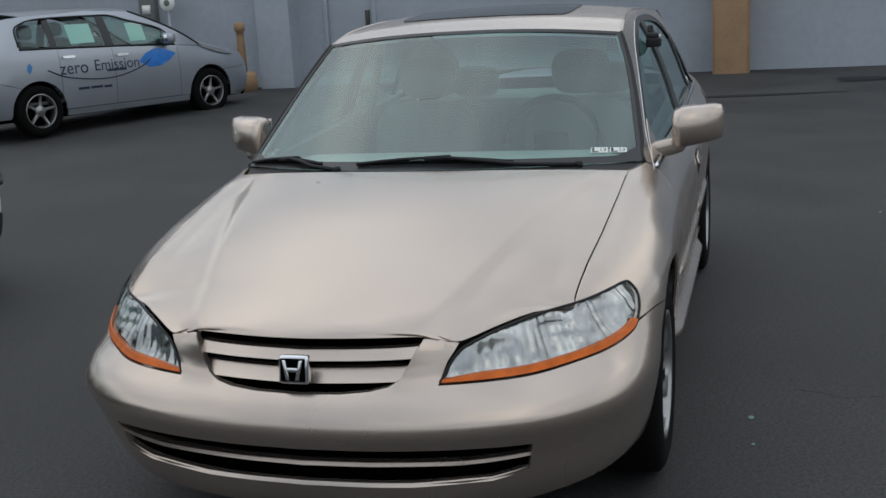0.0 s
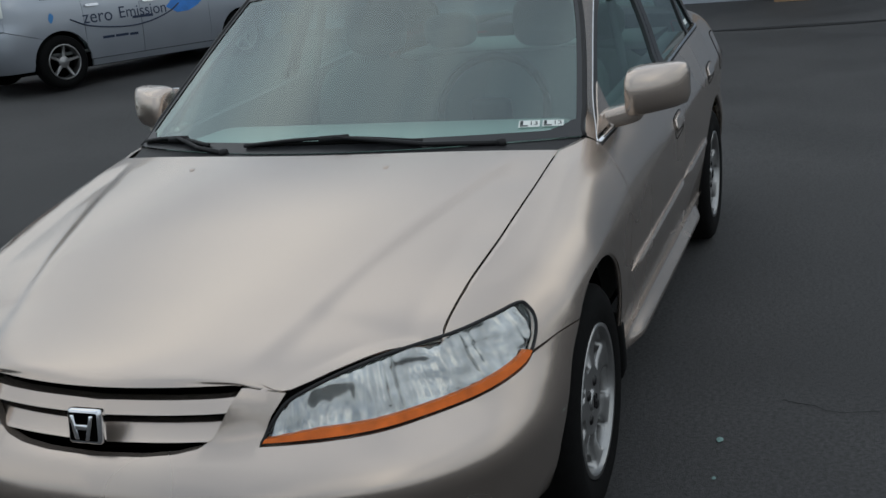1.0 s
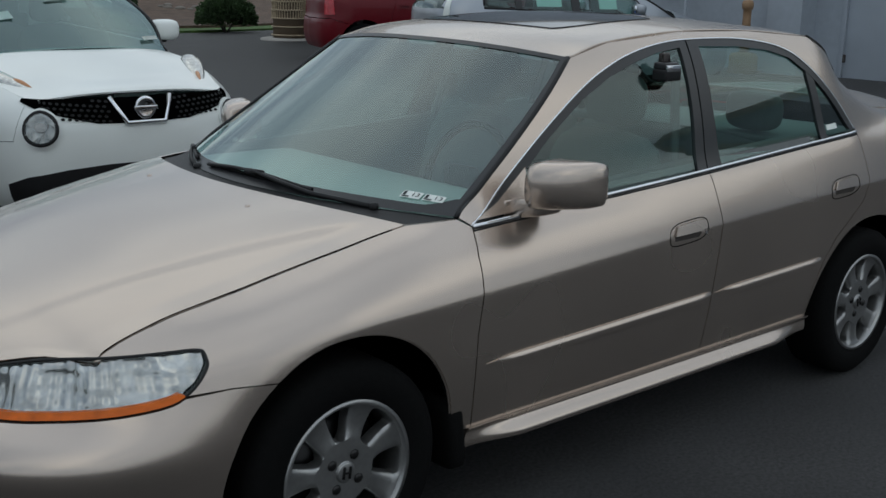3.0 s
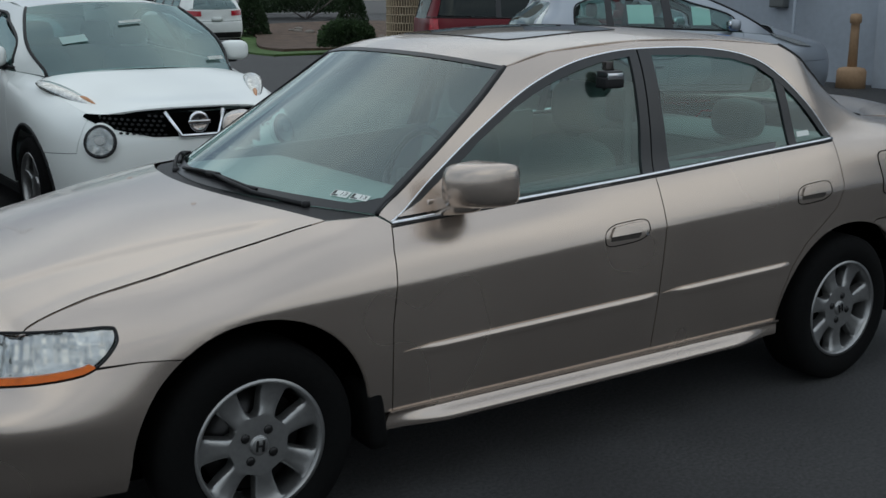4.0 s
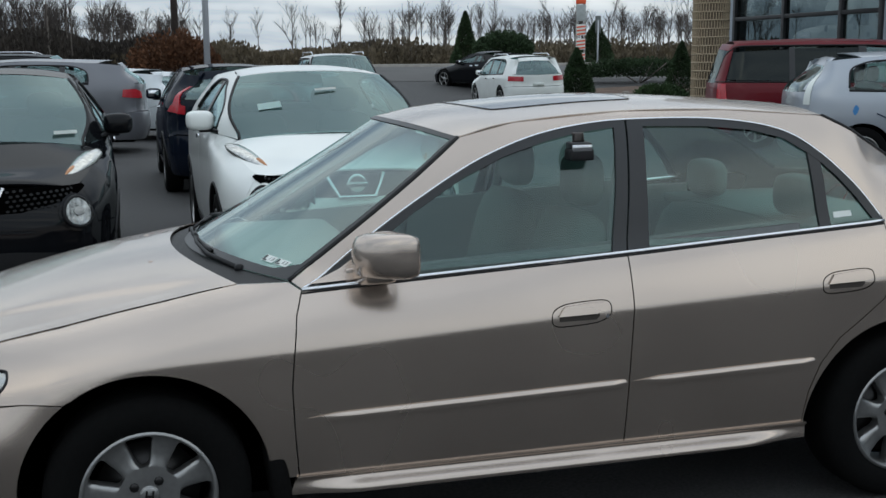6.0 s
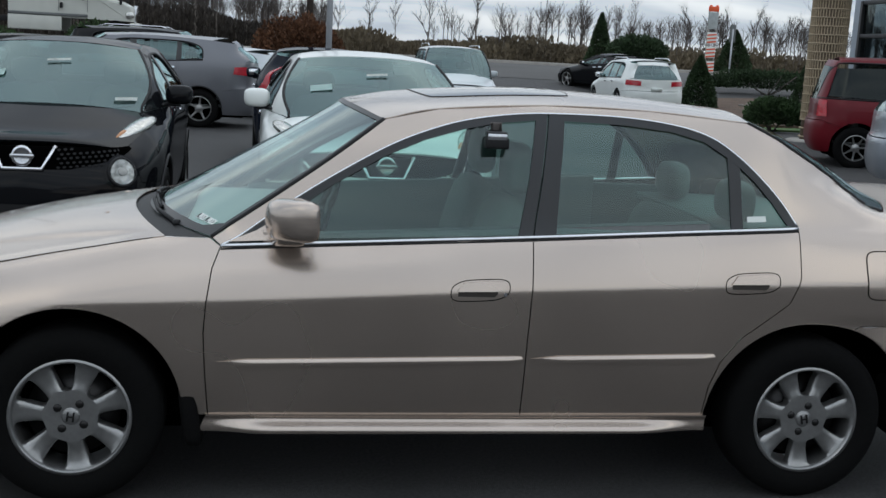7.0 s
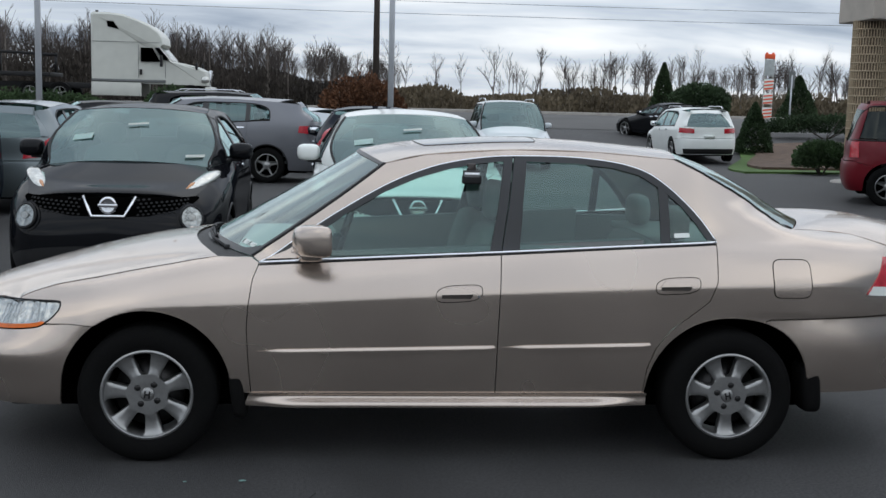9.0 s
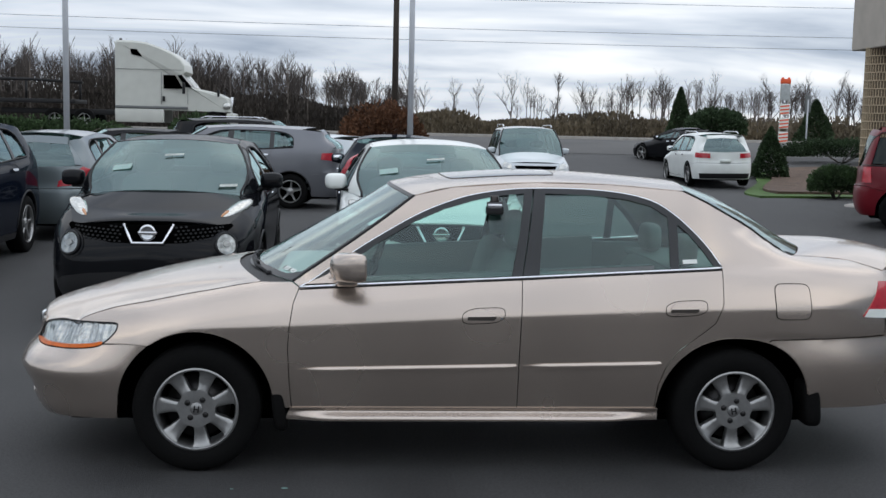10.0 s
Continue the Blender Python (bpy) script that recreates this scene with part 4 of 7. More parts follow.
    part("windscreen_border", band(lambda t: ((1, t), (.968, t))), fr_m, car)
    part("windscreen_border", band(lambda t: ((-1 + 2 * t, .975), (-1 + 2 * t, 1))), fr_m, car)
    part("shade_band", band(lambda t: ((-.955 + 1.91 * t, .66), (-.955 + 1.91 * t, .975)), lift=-.014), tint_film("shade_band_film", 1.20, 1.36, (.92, .95, .95), (.08, .09, .13)), car, "dark sun shade band")
    # inspection stickers with their numbers
    for u0 in (-.925, -.842):
        st = part("inspection_sticker", band(lambda t, u0=u0: ((u0 + .074 * t, .108), (u0 + .074 * t, .162)), 6, .003), M_STICKER, car, "white inspection sticker with a dark number")
        tm = lay_on(text_mesh("13", .046), lambda a, b, u0=u0: on_ws(u0 + .021 - a * .72, .135 + b * .95, .0045))
        part("number", tm, M_INK, st)
        part("ink_bar", band(lambda t, u0=u0: ((u0 + .040 + .028 * t, .113), (u0 + .040 + .028 * t, .122)), 3, .0045), M_INK, st)
        part("ink_bar", band(lambda t, u0=u0: ((u0 + .058 + .010 * t, .126), (u0 + .058 + .010 * t, .156)), 3, .0045), M_INK, st)
    ee = E(rw_edge)
    part("rear_window", deck([(ee[0], 1.165, 1.412), (ee[1], 1.38, 1.338), (ee[2], 1.59, 1.235), (ee[3], 1.77, 1.128), (ee[4], 1.86, 1.082)], 20, 16, 2.2, 2.0, 0), M_GLASS, car, "green-tinted rear window")
    tr = [tuple(sh.at(1.70, 1.063)), tuple(sh.at(1.9, 1.0495)), tuple(sh.at(2.08, 1.0355)), tuple(sh.pt(near(2.24, -.70), .99))]
    part("trunk_lid", deck([(tr[0], 1.87, 1.078), (tr[1], 2.05, 1.090), (tr[2], 2.24, 1.088), (tr[3], 2.43, 1.055)], 40, 28, 2.6, 2.0), M_BEIGE, car)
    two_sides("window_seal", lambda: strip(sh, S(rw_edge), .008, .004), M_TRIM, car)
    two_sides("roof_seam", lambda: strip(sh, S(roof_edge), .004, .006), M_BEIGE, car)
    two_sides("pillar_seal", lambda: strip(sh, S(ws_edge), .009, .004), M_TRIM, car)
    # side windows and black frames
    fglass = [(-.70, .915), (.185, .957), (.225, 1.15), (.258, 1.358), (.12, 1.343), (.0, 1.318), (-.15, 1.273), (-.30, 1.208), (-.48, 1.104), (-.62, 1.005)]
    rglass = [(.325, .965), (.985, 1.002), (.985, 1.255), (.90, 1.308), (.78, 1.338), (.60, 1.355), (.368, 1.360), (.345, 1.18)]
    qglass = [(1.03, 1.006), (1.205, 1.020), (1.15, 1.098), (1.085, 1.172), (1.03, 1.222)]
    fframe = [(-.855, .893), (-.70, .912), (-.62, 1.005), (-.48, 1.104), (-.30, 1.208), (-.15, 1.273), (.0, 1.318), (.12, 1.343), (.258, 1.358), (.225, 1.15), (.185, .957), (.186, .948), (.236, .953), (.27, 1.15), (.305, 1.384), *[p for p in dlo_top[8:]]]
    rframe = [(.240, .955), (.322, .960), (.345, 1.18), (.368, 1.360), (.60, 1.355), (.78, 1.338), (.90, 1.308), (.985, 1.255), (1.03, 1.222), (1.085, 1.172), (1.15, 1.098), (1.205, 1.020), (1.245, 1.016), *dlo_top[1:8], (.311, 1.384), (.275, 1.15)]
    two_sides("front_window", lambda: skin(sh, S(fglass), .05, 0, 0, .010), M_GLASS, car, "green-tinted side window")
    two_sides("rear_side_window", lambda: skin(sh, S(rglass), .05, 0, 0, .010), M_GLASS, car, "green-tinted side window")
    two_sides("quarter_window", lambda: skin(sh, S(qglass), .05, 0, 0, .010), M_GLASS, car)
    part("window_label", skin(sh, S([(1.050, 1.028), (1.125, 1.032), (1.122, 1.052), (1.050, 1.048)]), .03, 0, .001, .008), M_STICKER, car, "small white label in the quarter window")
    two_sides("window_frame", lambda: skin(sh, S(fframe), .03, .001, .016, .002), M_SATIN, car, "satin black window frame")
    two_sides("window_frame", lambda: skin(sh, S(rframe), .03, .001, .016, .002), M_SATIN, car, "satin black window frame")
    two_sides("window_divider", lambda: skin(sh, S([(.985, .998), (1.03, 1.0), (1.03, 1.224), (.985, 1.257)]), .03, 0, .012, .003), M_SATIN, car)
    two_sides("mirror_sail", lambda: skin(sh, S([(-.838, .904), (-.605, .918), (-.605, 1.030), (-.66, .994), (-.74, .944)]), .03, 0, .004, -.003), M_BEIGE, car, "beige triangular sail panel")
    belt = [(-.862, .889), (-.55, .908), (-.1, .934), (.3, .956), (.75, .983), (1.1, 1.003), (1.246, 1.012)]
    two_sides("chrome_trim", lambda: strip(sh, S(dlo_top), .0048, .0034), M_CHROME, car, "bright chrome window surround")
    two_sides("chrome_trim", lambda: strip(sh, S(belt), .0078, -.003), M_CHROME, car, "bright chrome belt strip")
    two_sides("belt_seal", lambda: strip(sh, S([(x, z - .0105) for x, z in belt]), .003, .0), M_TRIM, car)
    # fuel flap
    fx, fz = 1.600, .853
    sq = [(fx + .093 * math.copysign(abs(math.cos(a)) ** .35, math.cos(a)), fz + .088 * math.copysign(abs(math.sin(a)) ** .35, math.sin(a))) for a in np.linspace(0, 2 * math.pi, 32, endpoint=False)]
    part("fuel_flap", skin(sh, S(sq), .03, .002, .002, -.0022), M_BEIGE, car)
    part("flap_seam", strip(sh, S(sq + sq[:1]), .002, -.0006), M_DARK, car)
    # arch lips, mud flaps
    two_sides("arch_lip", lambda: strip(sh, S(arc(-1.355, .305, .376, 125, -2, 20)), .004, .007), M_BEIGE, car)
    two_sides("arch_lip", lambda: strip(sh, S(rear_arch(8, 176, 28)), .004, .007), M_BEIGE, car)
    for x, yy in ((-.962, -.772), (1.735, -.765), (-.962, .772), (1.735, .765)):
        hx = .034 if x < 0 else .046
        fl = soft_box((x - hx, yy - .085, .175 if x < 0 else .205), (x + hx, yy + .085, .40 if x < 0 else .44), 5)
        for v in fl.verts:
            v.co.x += (.36 - v.co.z) * (.10 if x > 0 else .12)
        part("mud_flap", fl, M_RUBBER, car, "black rubber mud flap")
    # mirrors
    for sg, my in ((-1, .925), (1, .878)):
        mb = bmesh.new()
        bmesh.ops.create_cube(mb, size=1)
        bmesh.ops.subdivide_edges(mb, edges=mb.edges, cuts=4, use_grid_fill=True)
        for v in mb.verts:
            a = v.co * 2
            k = (abs(a.x) ** 7 + abs(a.y) ** 7 + abs(a.z) ** 7) ** (1 / 7)
            a = a / max(k, 1e-6) * 1.0
            wz = .072 - .006 * a.y * sg
            out = a.y * sg                      # towards the outer end
            front = max(0.0, -a.x)
            v.co = Vector((-.612 + .056 * a.x + .030 * out - .026 * front * (1 - .6 * a.z ** 2) + .045 * front * max(0.0, out) ** 2,
                           sg * (my + .090 * out - .012 * front * max(0.0, out)), 1.004 + wz * (1 - .10 * front) * a.z + .008 * out))
        m = part("door_mirror", mb, M_BEIGE, car, "beige door mirror")
        part("mirror_glass", boxed((-.556, sg * my - .076, .948), (-.550, sg * my + .076, 1.060), .002), M_CHROME, m)
        foot = soft_box((-.690, min(sg * .735, sg * .880), .893), (-.590, max(sg * .735, sg * .880), .956), 6, 4)
        for v in foot.verts:
            v.co.z += .20 * (abs(v.co.y) - .80)
            v.co.x += .25 * (abs(v.co.y) - .80)
        part("mirror_stalk", foot, M_BEIGE, m)
        part("mirror_base", boxed((-.72, sg * .765 - .010, .898), (-.62, sg * .765 + .014, .945), .006), M_BEIGE, m)
    # wipers, cowl, nozzles
    cowl_rows = [((-1.035, -.712, .897), -1.23, .926), ((-.975, -.722, .902), -1.200, .930), ((-.895, ww[0][1] + .004, .911), -1.165, .932)]
    part("cowl_panel", deck(cowl_rows, 24, 6, 2.2, 2.0, 0), M_TRIM, car, "black cowl panel")
    for pivot, bend, knee, a, b in ((-.72, -.45, -.10, .30, -.44), (.40, .55, .70, .97, .50)):
        arm = [on_ws(u, v, l) for u, v, l in ((pivot, -.004, .004), (bend, .014, .010), ((bend + knee) / 2, .040, .018), (knee, .070, .019))]
        w = part("wiper", tube(arm, .0085, 6, taper=.7), M_TRIM, car, "black windscreen wiper")
        part("wiper_pivot", lathe([(.004, -.01), (.015, -.01), (.013, .010), (.004, .013)], 14, "z", on_ws(pivot, .0, .003)), M_TRIM, w)
        n = 12
        part("wiper_frame", tube([on_ws(a + (b - a) * k / n, .038 + .030 * math.sin(math.pi * k / n), .008 + .008 * math.sin(math.pi * k / n)) for k in range(n + 1)], .006, 6), M_TRIM, w)
        part("wiper_blade", tube([on_ws(a + (b - a) * k / n, .044 + .012 * math.sin(math.pi * k / n), .007) for k in range(n + 1)], .006, 5), M_RUBBER, w)
        part("wiper_clip", tube([on_ws(knee + .06, .066, .014), on_ws(knee - .06, .068, .017)], .010, 6), M_TRIM, w)
    for y in (-.30, .305):
        nz = part("washer_nozzle", soft_box((-1.316, y - .010, .896), (-1.292, y + .010, .924), 2.6, 3), M_BEIGE, car)
        part("jet", boxed((-1.297, y - .004, .912), (-1.289, y + .004, .917)), M_DARK, nz)
    # sunroof
    on_roof = deck_point(roof_rows, 2.4)
    plate = lambda a, b, lift: on_roof(.62 * a * (1 - .07 * b ** 4), .435 + .165 * b * (1 - .07 * a ** 4), lift)
    n = 14
    gv = [plate(-1 + 2 * i / n, -1 + 2 * j / n, .0025) for j in range(n + 1) for i in range(n + 1)]
    sg_bm = from_faces(gv, [(j * (n + 1) + i, j * (n + 1) + i + 1, (j + 1) * (n + 1) + i + 1, (j + 1) * (n + 1) + i) for j in range(n) for i in range(n)], 0)
    bmesh.ops.recalc_face_normals(sg_bm, faces=sg_bm.faces)
    part("sunroof", sg_bm, material("sunroof_glass", (.03, .032, .035), .08, 0, .4, spec=.9), car, "dark glass sunroof")
    edge = [(-1 + 2 * k / n, -1) for k in range(n)] + [(1, -1 + 2 * k / n) for k in range(n)] + [(1 - 2 * k / n, 1) for k in range(n)] + [(-1, 1 - 2 * k / n) for k in range(n + 1)]
    part("sunroof_seal", tube([plate(a, b, .0005) for a, b in edge], .0032, 6), M_TRIM, car, "black sunroof seal")
    # cabin
    part("dashboard", boxed((-1.02, -.66, .72), (-.52, .66, .915), .07, 3), M_CABIN, car)
    part("floor_pan", boxed((-.90, -.70, .28), (.88, .70, .33)), M_DASH, car)
    for sg in (-1, 1):
        part("rear_side_trim", boxed((.90, sg * .755 - .02, .70), (1.28, sg * .755 + .02, .985), .008), M_DASH, car)
    for sg in (-1, 1):
        dc = boxed((-.80, sg * .735 - .02, .33), (.90, sg * .735 + .02, .90), .01)
        for v in dc.verts:
            if v.co.z > .8:
                v.co.z = .921 + .0576 * (v.co.x + .80)
                if v.co.y * sg > .735:
                    v.co.y = sg * (.750 + .028 * (v.co.x + .80))
        part("door_card", dc, M_DASH, car)
    for y in (-.36, .36):
        seat(car, -.12, y, M_SEAT, .40, 0, True, .95)
    seat(car, .80, 0, M_SEAT, .42, .62, True, .80)
    part("parcel_shelf", boxed((1.08, -.60, .93), (1.72, .60, .965), .01), M_SEAT, car, "pale parcel shelf")
    ring = [(-.50 + .06 * math.sin(a), -.36 + .185 * math.cos(a), .93 + .175 * math.sin(a)) for a in np.linspace(0, 2 * math.pi, 29)]
    part("steering_wheel", tube(ring, .014, 8), M_TRIM, car)
    part("steering_hub", boxed((-.54, -.43, .885), (-.49, -.29, .975), .02), M_TRIM, car)
    part("headliner", deck([((rr[0][0] + .02, rr[0][1] + .03, 1.318), -.36, 1.362), ((.4, rr[2][1] + .03, 1.375), .4, 1.42), ((1.0, rr[4][1] + .03, 1.35), 1.1, 1.385)], 12, 10, 2.2, 2.0, 0), M_SEAT, car)
    for sg in (-1, 1):
        part("seat_belt", tube([(.29, sg * .60, 1.26), (.24, sg * .66, .95), (.20, sg * .68, .62)], .018, 5), M_DASH, car)
    kb = thing("key_box", "black key lock box hung on the window's upper edge", "lock box", pose(-.008, 0, .032))
    part("case", boxed((.066, -.732, 1.244), (.152, -.672, 1.284), .008, 2), M_TRIM, kb)
    part("lid", boxed((.070, -.724, 1.282), (.146, -.674, 1.306), .006, 2), M_SATIN, kb)
    part("shackle", tube([(.088, -.700, 1.30), (.088, -.692, 1.334), (.124, -.692, 1.334), (.124, -.700, 1.30)], .005, 8), M_STEEL, kb)
    part("label_plate", boxed((.072, -.735, 1.276), (.142, -.726, 1.298), .002), M_CHROME, kb, "pale label bar")
    part("hook", boxed((.092, -.700, 1.306), (.120, -.676, 1.336), .004), M_STEEL, kb)
    return car, sh


# ---- other vehicles share one pattern ----
def rounded(cx, cz, w, h, n=20, k=.5):
    return [(cx + w * math.copysign(abs(math.cos(a)) ** k, math.cos(a)), cz + h * math.copysign(abs(math.sin(a)) ** k, math.sin(a))) for a in np.linspace(0, 2 * math.pi, n, endpoint=False)]


def build_vehicle(name, label, category, mat, m, L=4.13, W=1.765, H=1.57, wb=2.53, fo=.82, hood=(.86, 1.02), cowl=-1.12, wst=-.35, rr=1.45, belt=(1.0, 1.12), lean=.35, r=.33, rim=.215,
                  spokes=5, doors=(-.86, .12, .95), dlo_rear=1.42, arch=.06, cladding=True, glass_mat=None, rear_glass=None, hood_bulge=.06, van=False, boxy=0.0, step=.06, group="", rails=False, seats=True, tumble=1.0, base_in=None, wiper=True, seal=.020, shoulder=0.0):
    ro = L - wb - fo
    xf, xr, hw = wb / 2 + fo, wb / 2 + ro, W / 2
    gm = glass_mat or M_LOTGLASS
    car = thing(name, label, category, m, group)
    hf, hr = hood
    bf, br = belt
    bz = lambda x: bf + (br - bf) * max(0, min(1, (x - cowl) / (rr - cowl)))
    plan = [(-xf, 0), (-xf + .03, -.30 * W), (-xf + .14, -.41 * W), (-xf + .40, -.475 * W), (-wb / 2, -.498 * W), (0, -.498 * W), (wb / 2, -.498 * W), (xr - .38, -.478 * W), (xr - .14, -.41 * W), (xr - .03, -.28 * W), (xr, 0)]
    tum = lambda x, k=1.0: [(.2, .06), (.32, .03), (.55, .004), (.72, 0), (bz(x) - .10, .015), (bz(x), .05), *[(bz(x) + (H - .14 - bz(x)) * f, .05 + (.215 * k * tumble - .05) * f ** 1.15) for f in (.25, .5, .75, 1)], (H - .07, .27 * k * tumble), (H - .02, .36 * k * tumble)]
    fend = lambda z: [(.2, .05), (.32, .02), (.55, .002), (z - .22, 0), (z - .13, .02), (z - .06, .065), (z, .14), (z + .03, .22)]
    cz = hr - .04 + shoulder * .9
    tb = (tumble - 1) * .17 if base_in is None else base_in
    cowl_tab = [(.2, .06), (.32, .03), (.55, .004), (cz - .22, 0), (cz - .13, .02), (cz - .06, .06), (cz, .11 + tb), (cz + .05, .13 + tb), (H - .14, .25 + tb), (H - .05, .34 + tb)]
    xm2 = min(-wb / 2 + .1, cowl - .20)
    xm1 = min(-wb / 2 - .25, xm2 - .15)
    he = lambda x: hf - .05 + (hr - hf + .01 + shoulder) * max(0, min(1, (x + xf - .2) / (cowl + .1 + xf - .2))) ** .8
    sh = Shell(plan, [("nose", [(.17, .14), (.24, .05), (.34, .01), (.5, 0), (hf - .20, .012), (hf - .10, .04), (hf - .03, .085), (hf, .13), (hf + .04, .25)]),
                      ((-xf + .14, -.41 * W), [(.17, .14), (.24, .06), (.34, .015), (.5, 0), (hf - .20, .02), (hf - .10, .06), (hf - .04, .11), (hf, .18), (hf + .04, .30)]),
                      (xm1, fend(he(xm1))), (xm2, fend(he(xm2))), (cowl + .02, cowl_tab), (cowl + .50, tum(cowl + .5, 1.12)), (.3, tum(.3)), (xr - .5, tum(xr - .5, 1.05)),
                      ((xr - .14, -.41 * W), [(.2, .10), (.32, .03), (.5, 0), (.72, .01), (.76, .03), (br - .05, .05), (br + .05, .09), (H - .22, .16 + lean * .55), (H - .08, .24 + lean * .7), (H - .02, .34 + lean * .8)]),
                      ("end", [(.2, .12), (.32, .04), (.5, 0), (.70, .005), (.76, .05), (br - .05, .06), (br + .05, .09), (H - .22, .10 + lean * .62), (H - .08, .14 + lean * .85), (H - .01, .24 + lean)])])
    S, near = sh.side, sh.near
    part("underbody", boxed((-xf + .2, -hw + .16, .20), (xr - .25, hw - .16, .34), .03), M_DARK, car)
    ra = r + arch
    for x in (-wb / 2, wb / 2):
        for y in (-hw + .115, hw - .115):
            wheel(car, x, y, r, rim, .21, spokes, "star", False, 7)
            arch_well(car, x, y, r, ra + .02)
    fa, raq = -wb / 2, wb / 2
    cutz = .60
    a_up = math.degrees(math.asin(min(.95, (cutz - r) / ra)))
    sc = near(-xf + .14, -.41 * W)
    s_edge = [(near(-xf + .06, -.35 * W), hf - .03), (sc, hf - .035), (sh.sx(xm1), he(xm1))]
    bump = [(0, .20), (0, hf - .035), (s_edge[0][0], hf - .035), (sc, hf - .04), (sc + .05, cutz + .02), (sh.sx(fa - ra * .80), cutz), *S(arc(fa, r, ra, 180 - a_up, 182, 8)), (sh.sx(fa - ra - .02), .22), (sc, .19)]
    part("front_bumper", skin(sh, bump, step, .002, .015, both=True), mat, car)
    fender = [(sc + .05, cutz + .02), (sc, hf - .04), s_edge[2], *[(sh.sx(x), he(x)) for x in np.linspace(xm1, cowl, 5)[1:]], (sh.sx(doors[0]), bz(doors[0]) - .01), (sh.sx(doors[0]), .30),
              *S(arc(fa, r, ra, -3, 180 - a_up, 16))]
    two_sides("front_fender", lambda: skin(sh, fender, step, .002, .012), mat, car)
    hrow = [(tuple(sh.pt(s_edge[0][0], hf - .035)), -xf + .10, hf), (tuple(sh.pt(sc, hf - .035)), -xf + .16, hf + .025)]
    for x in np.linspace(xm1, cowl, 4):
        k = (x - xm1) / (cowl - xm1)
        hrow.append((tuple(sh.at(x, he(x))), -xf + .34 + (cowl - .16 + xf - .34) * k, hf + hood_bulge + (hr + .0 - hf) * k))
    part("hood", deck(hrow, 24, 24, 2.6, 2.0, .012), mat, car)
    # doors
    xa, xb, xc = doors
    lo = .30
    z_ar = lambda x: r + math.sqrt(max(0, ra ** 2 - (x - raq) ** 2))
    edge_r = [(raq - ra - .005, lo), (raq - ra - .005, r + .05)] + [(x, z_ar(x)) for x in np.linspace(raq - ra + .02, max(xc, raq - ra + .03), 4)] + [(xc, bz(xc))]
    two_sides("front_door", lambda: skin(sh, S([(xa, lo), (xb, lo), (xb, bz(xb)), (xa, bz(xa) - .01)]), step, .003, .012), mat, car)
    two_sides("rear_door", lambda: skin(sh, S([(xb, lo), *edge_r, (xb, bz(xb))]), step, .003, .012), mat, car)
    for x in (xb - .13, xc - .13):
        two_sides("door_handle", lambda: skin(sh, S(rounded(x, bz(x) - .10, .09, .016, 14)), .04, 0, .012, -.03), M_CHROME if not van else mat, car)
    wsx = [(cowl, he(cowl) + .006), (cowl + (wst - cowl) * .5, bz(cowl) + (H - .10 - bz(cowl)) * .56), (wst, H - .085)]
    rf = [(wst, H - .085), (.4 * rr + .6 * wst, H - .045), (rr, H - .085)]
    c0 = bz(cowl)
    top = [(dlo_rear, br + .04), (dlo_rear - .02, H - .26), (dlo_rear - .12 - boxy * 0, H - .18), (dlo_rear - .4, H - .125), (.3, H - .115), (wst + .30, H - .13), (wst + .10, H - .19), (cowl + (wst - cowl) * .62, c0 + (H - .10 - c0) * .50), (doors[0] + .06, bz(doors[0]) + .04)]
    s_rc = near(xr - .14, -.41 * W)
    quarter = S([*edge_r[:-1], (xc, bz(xc)), (dlo_rear, bz(dlo_rear)), *top, (doors[0], bz(doors[0]) - .01), wsx[0], wsx[1], *rf]) + [(s_rc - .10, H - .14), (s_rc - .04, br + .02), (s_rc - .04, .74), *S([(raq + ra * .60, r + ra * .80), *arc(raq, r, ra, 53, 172, 14)])]
    two_sides("quarter_panel", lambda: skin(sh, quarter, step, .002, .012), mat, car)
    rbm = S([(raq + ra * .60, r + ra * .80), *arc(raq, r, ra, 53, 0, 8), (raq + ra + .02, .25)]) + [(s_rc, .24), (sh.end, .24), (sh.end, .72), (s_rc - .04, .735)]
    part("rear_bumper", skin(sh, rbm, step, .002, .015, both=True), mat, car)
    part("tailgate", skin(sh, [(s_rc - .04, .745), (sh.end, .73), (sh.end, br - .02), (s_rc - .04, br)], step, .002, .012, both=True), mat, car)
    part("tailgate_frame", skin(sh, [(s_rc - .04, br), (s_rc + .10, br + .02), (s_rc + .07, H - .20), (sh.end, H - .17), (sh.end, H - .07), (s_rc - .10, H - .10)], step, .002, .012, both=True), mat, car)
    part("rear_window", skin(sh, [(s_rc + .08, br + .0), (sh.end, br - .03), (sh.end, H - .16), (s_rc + .06, H - .19)], step, 0, 0, .004, True), rear_glass or gm, car)
    if seats:
        part("cargo_back", boxed((xr - .75, -hw + .2, .5), (xr - .62, hw - .2, br + .05), .03), M_DASH, car)
    rp = [tuple(sh.at(*p)) for p in rf]
    part("roof", deck([(rp[0], wst - .14, H - .04), (rp[1], .4 * rr + .6 * wst, H), (rp[2], xr - .26 - lean, H - .03)], 18, 16, 2.6, 2.0), mat, car)
    wp = [tuple(sh.at(*p)) for p in wsx]
    part("windscreen", deck([(wp[0], cowl - .20, c0 + .035), (wp[1], cowl + (wst - cowl) * .5 - .18, bz(cowl) + (H - .07 - bz(cowl)) * .56), (wp[2], wst - .15, H - .045)], 16, 12, 2.2, 2.0, 0), gm, car, "tinted windscreen")
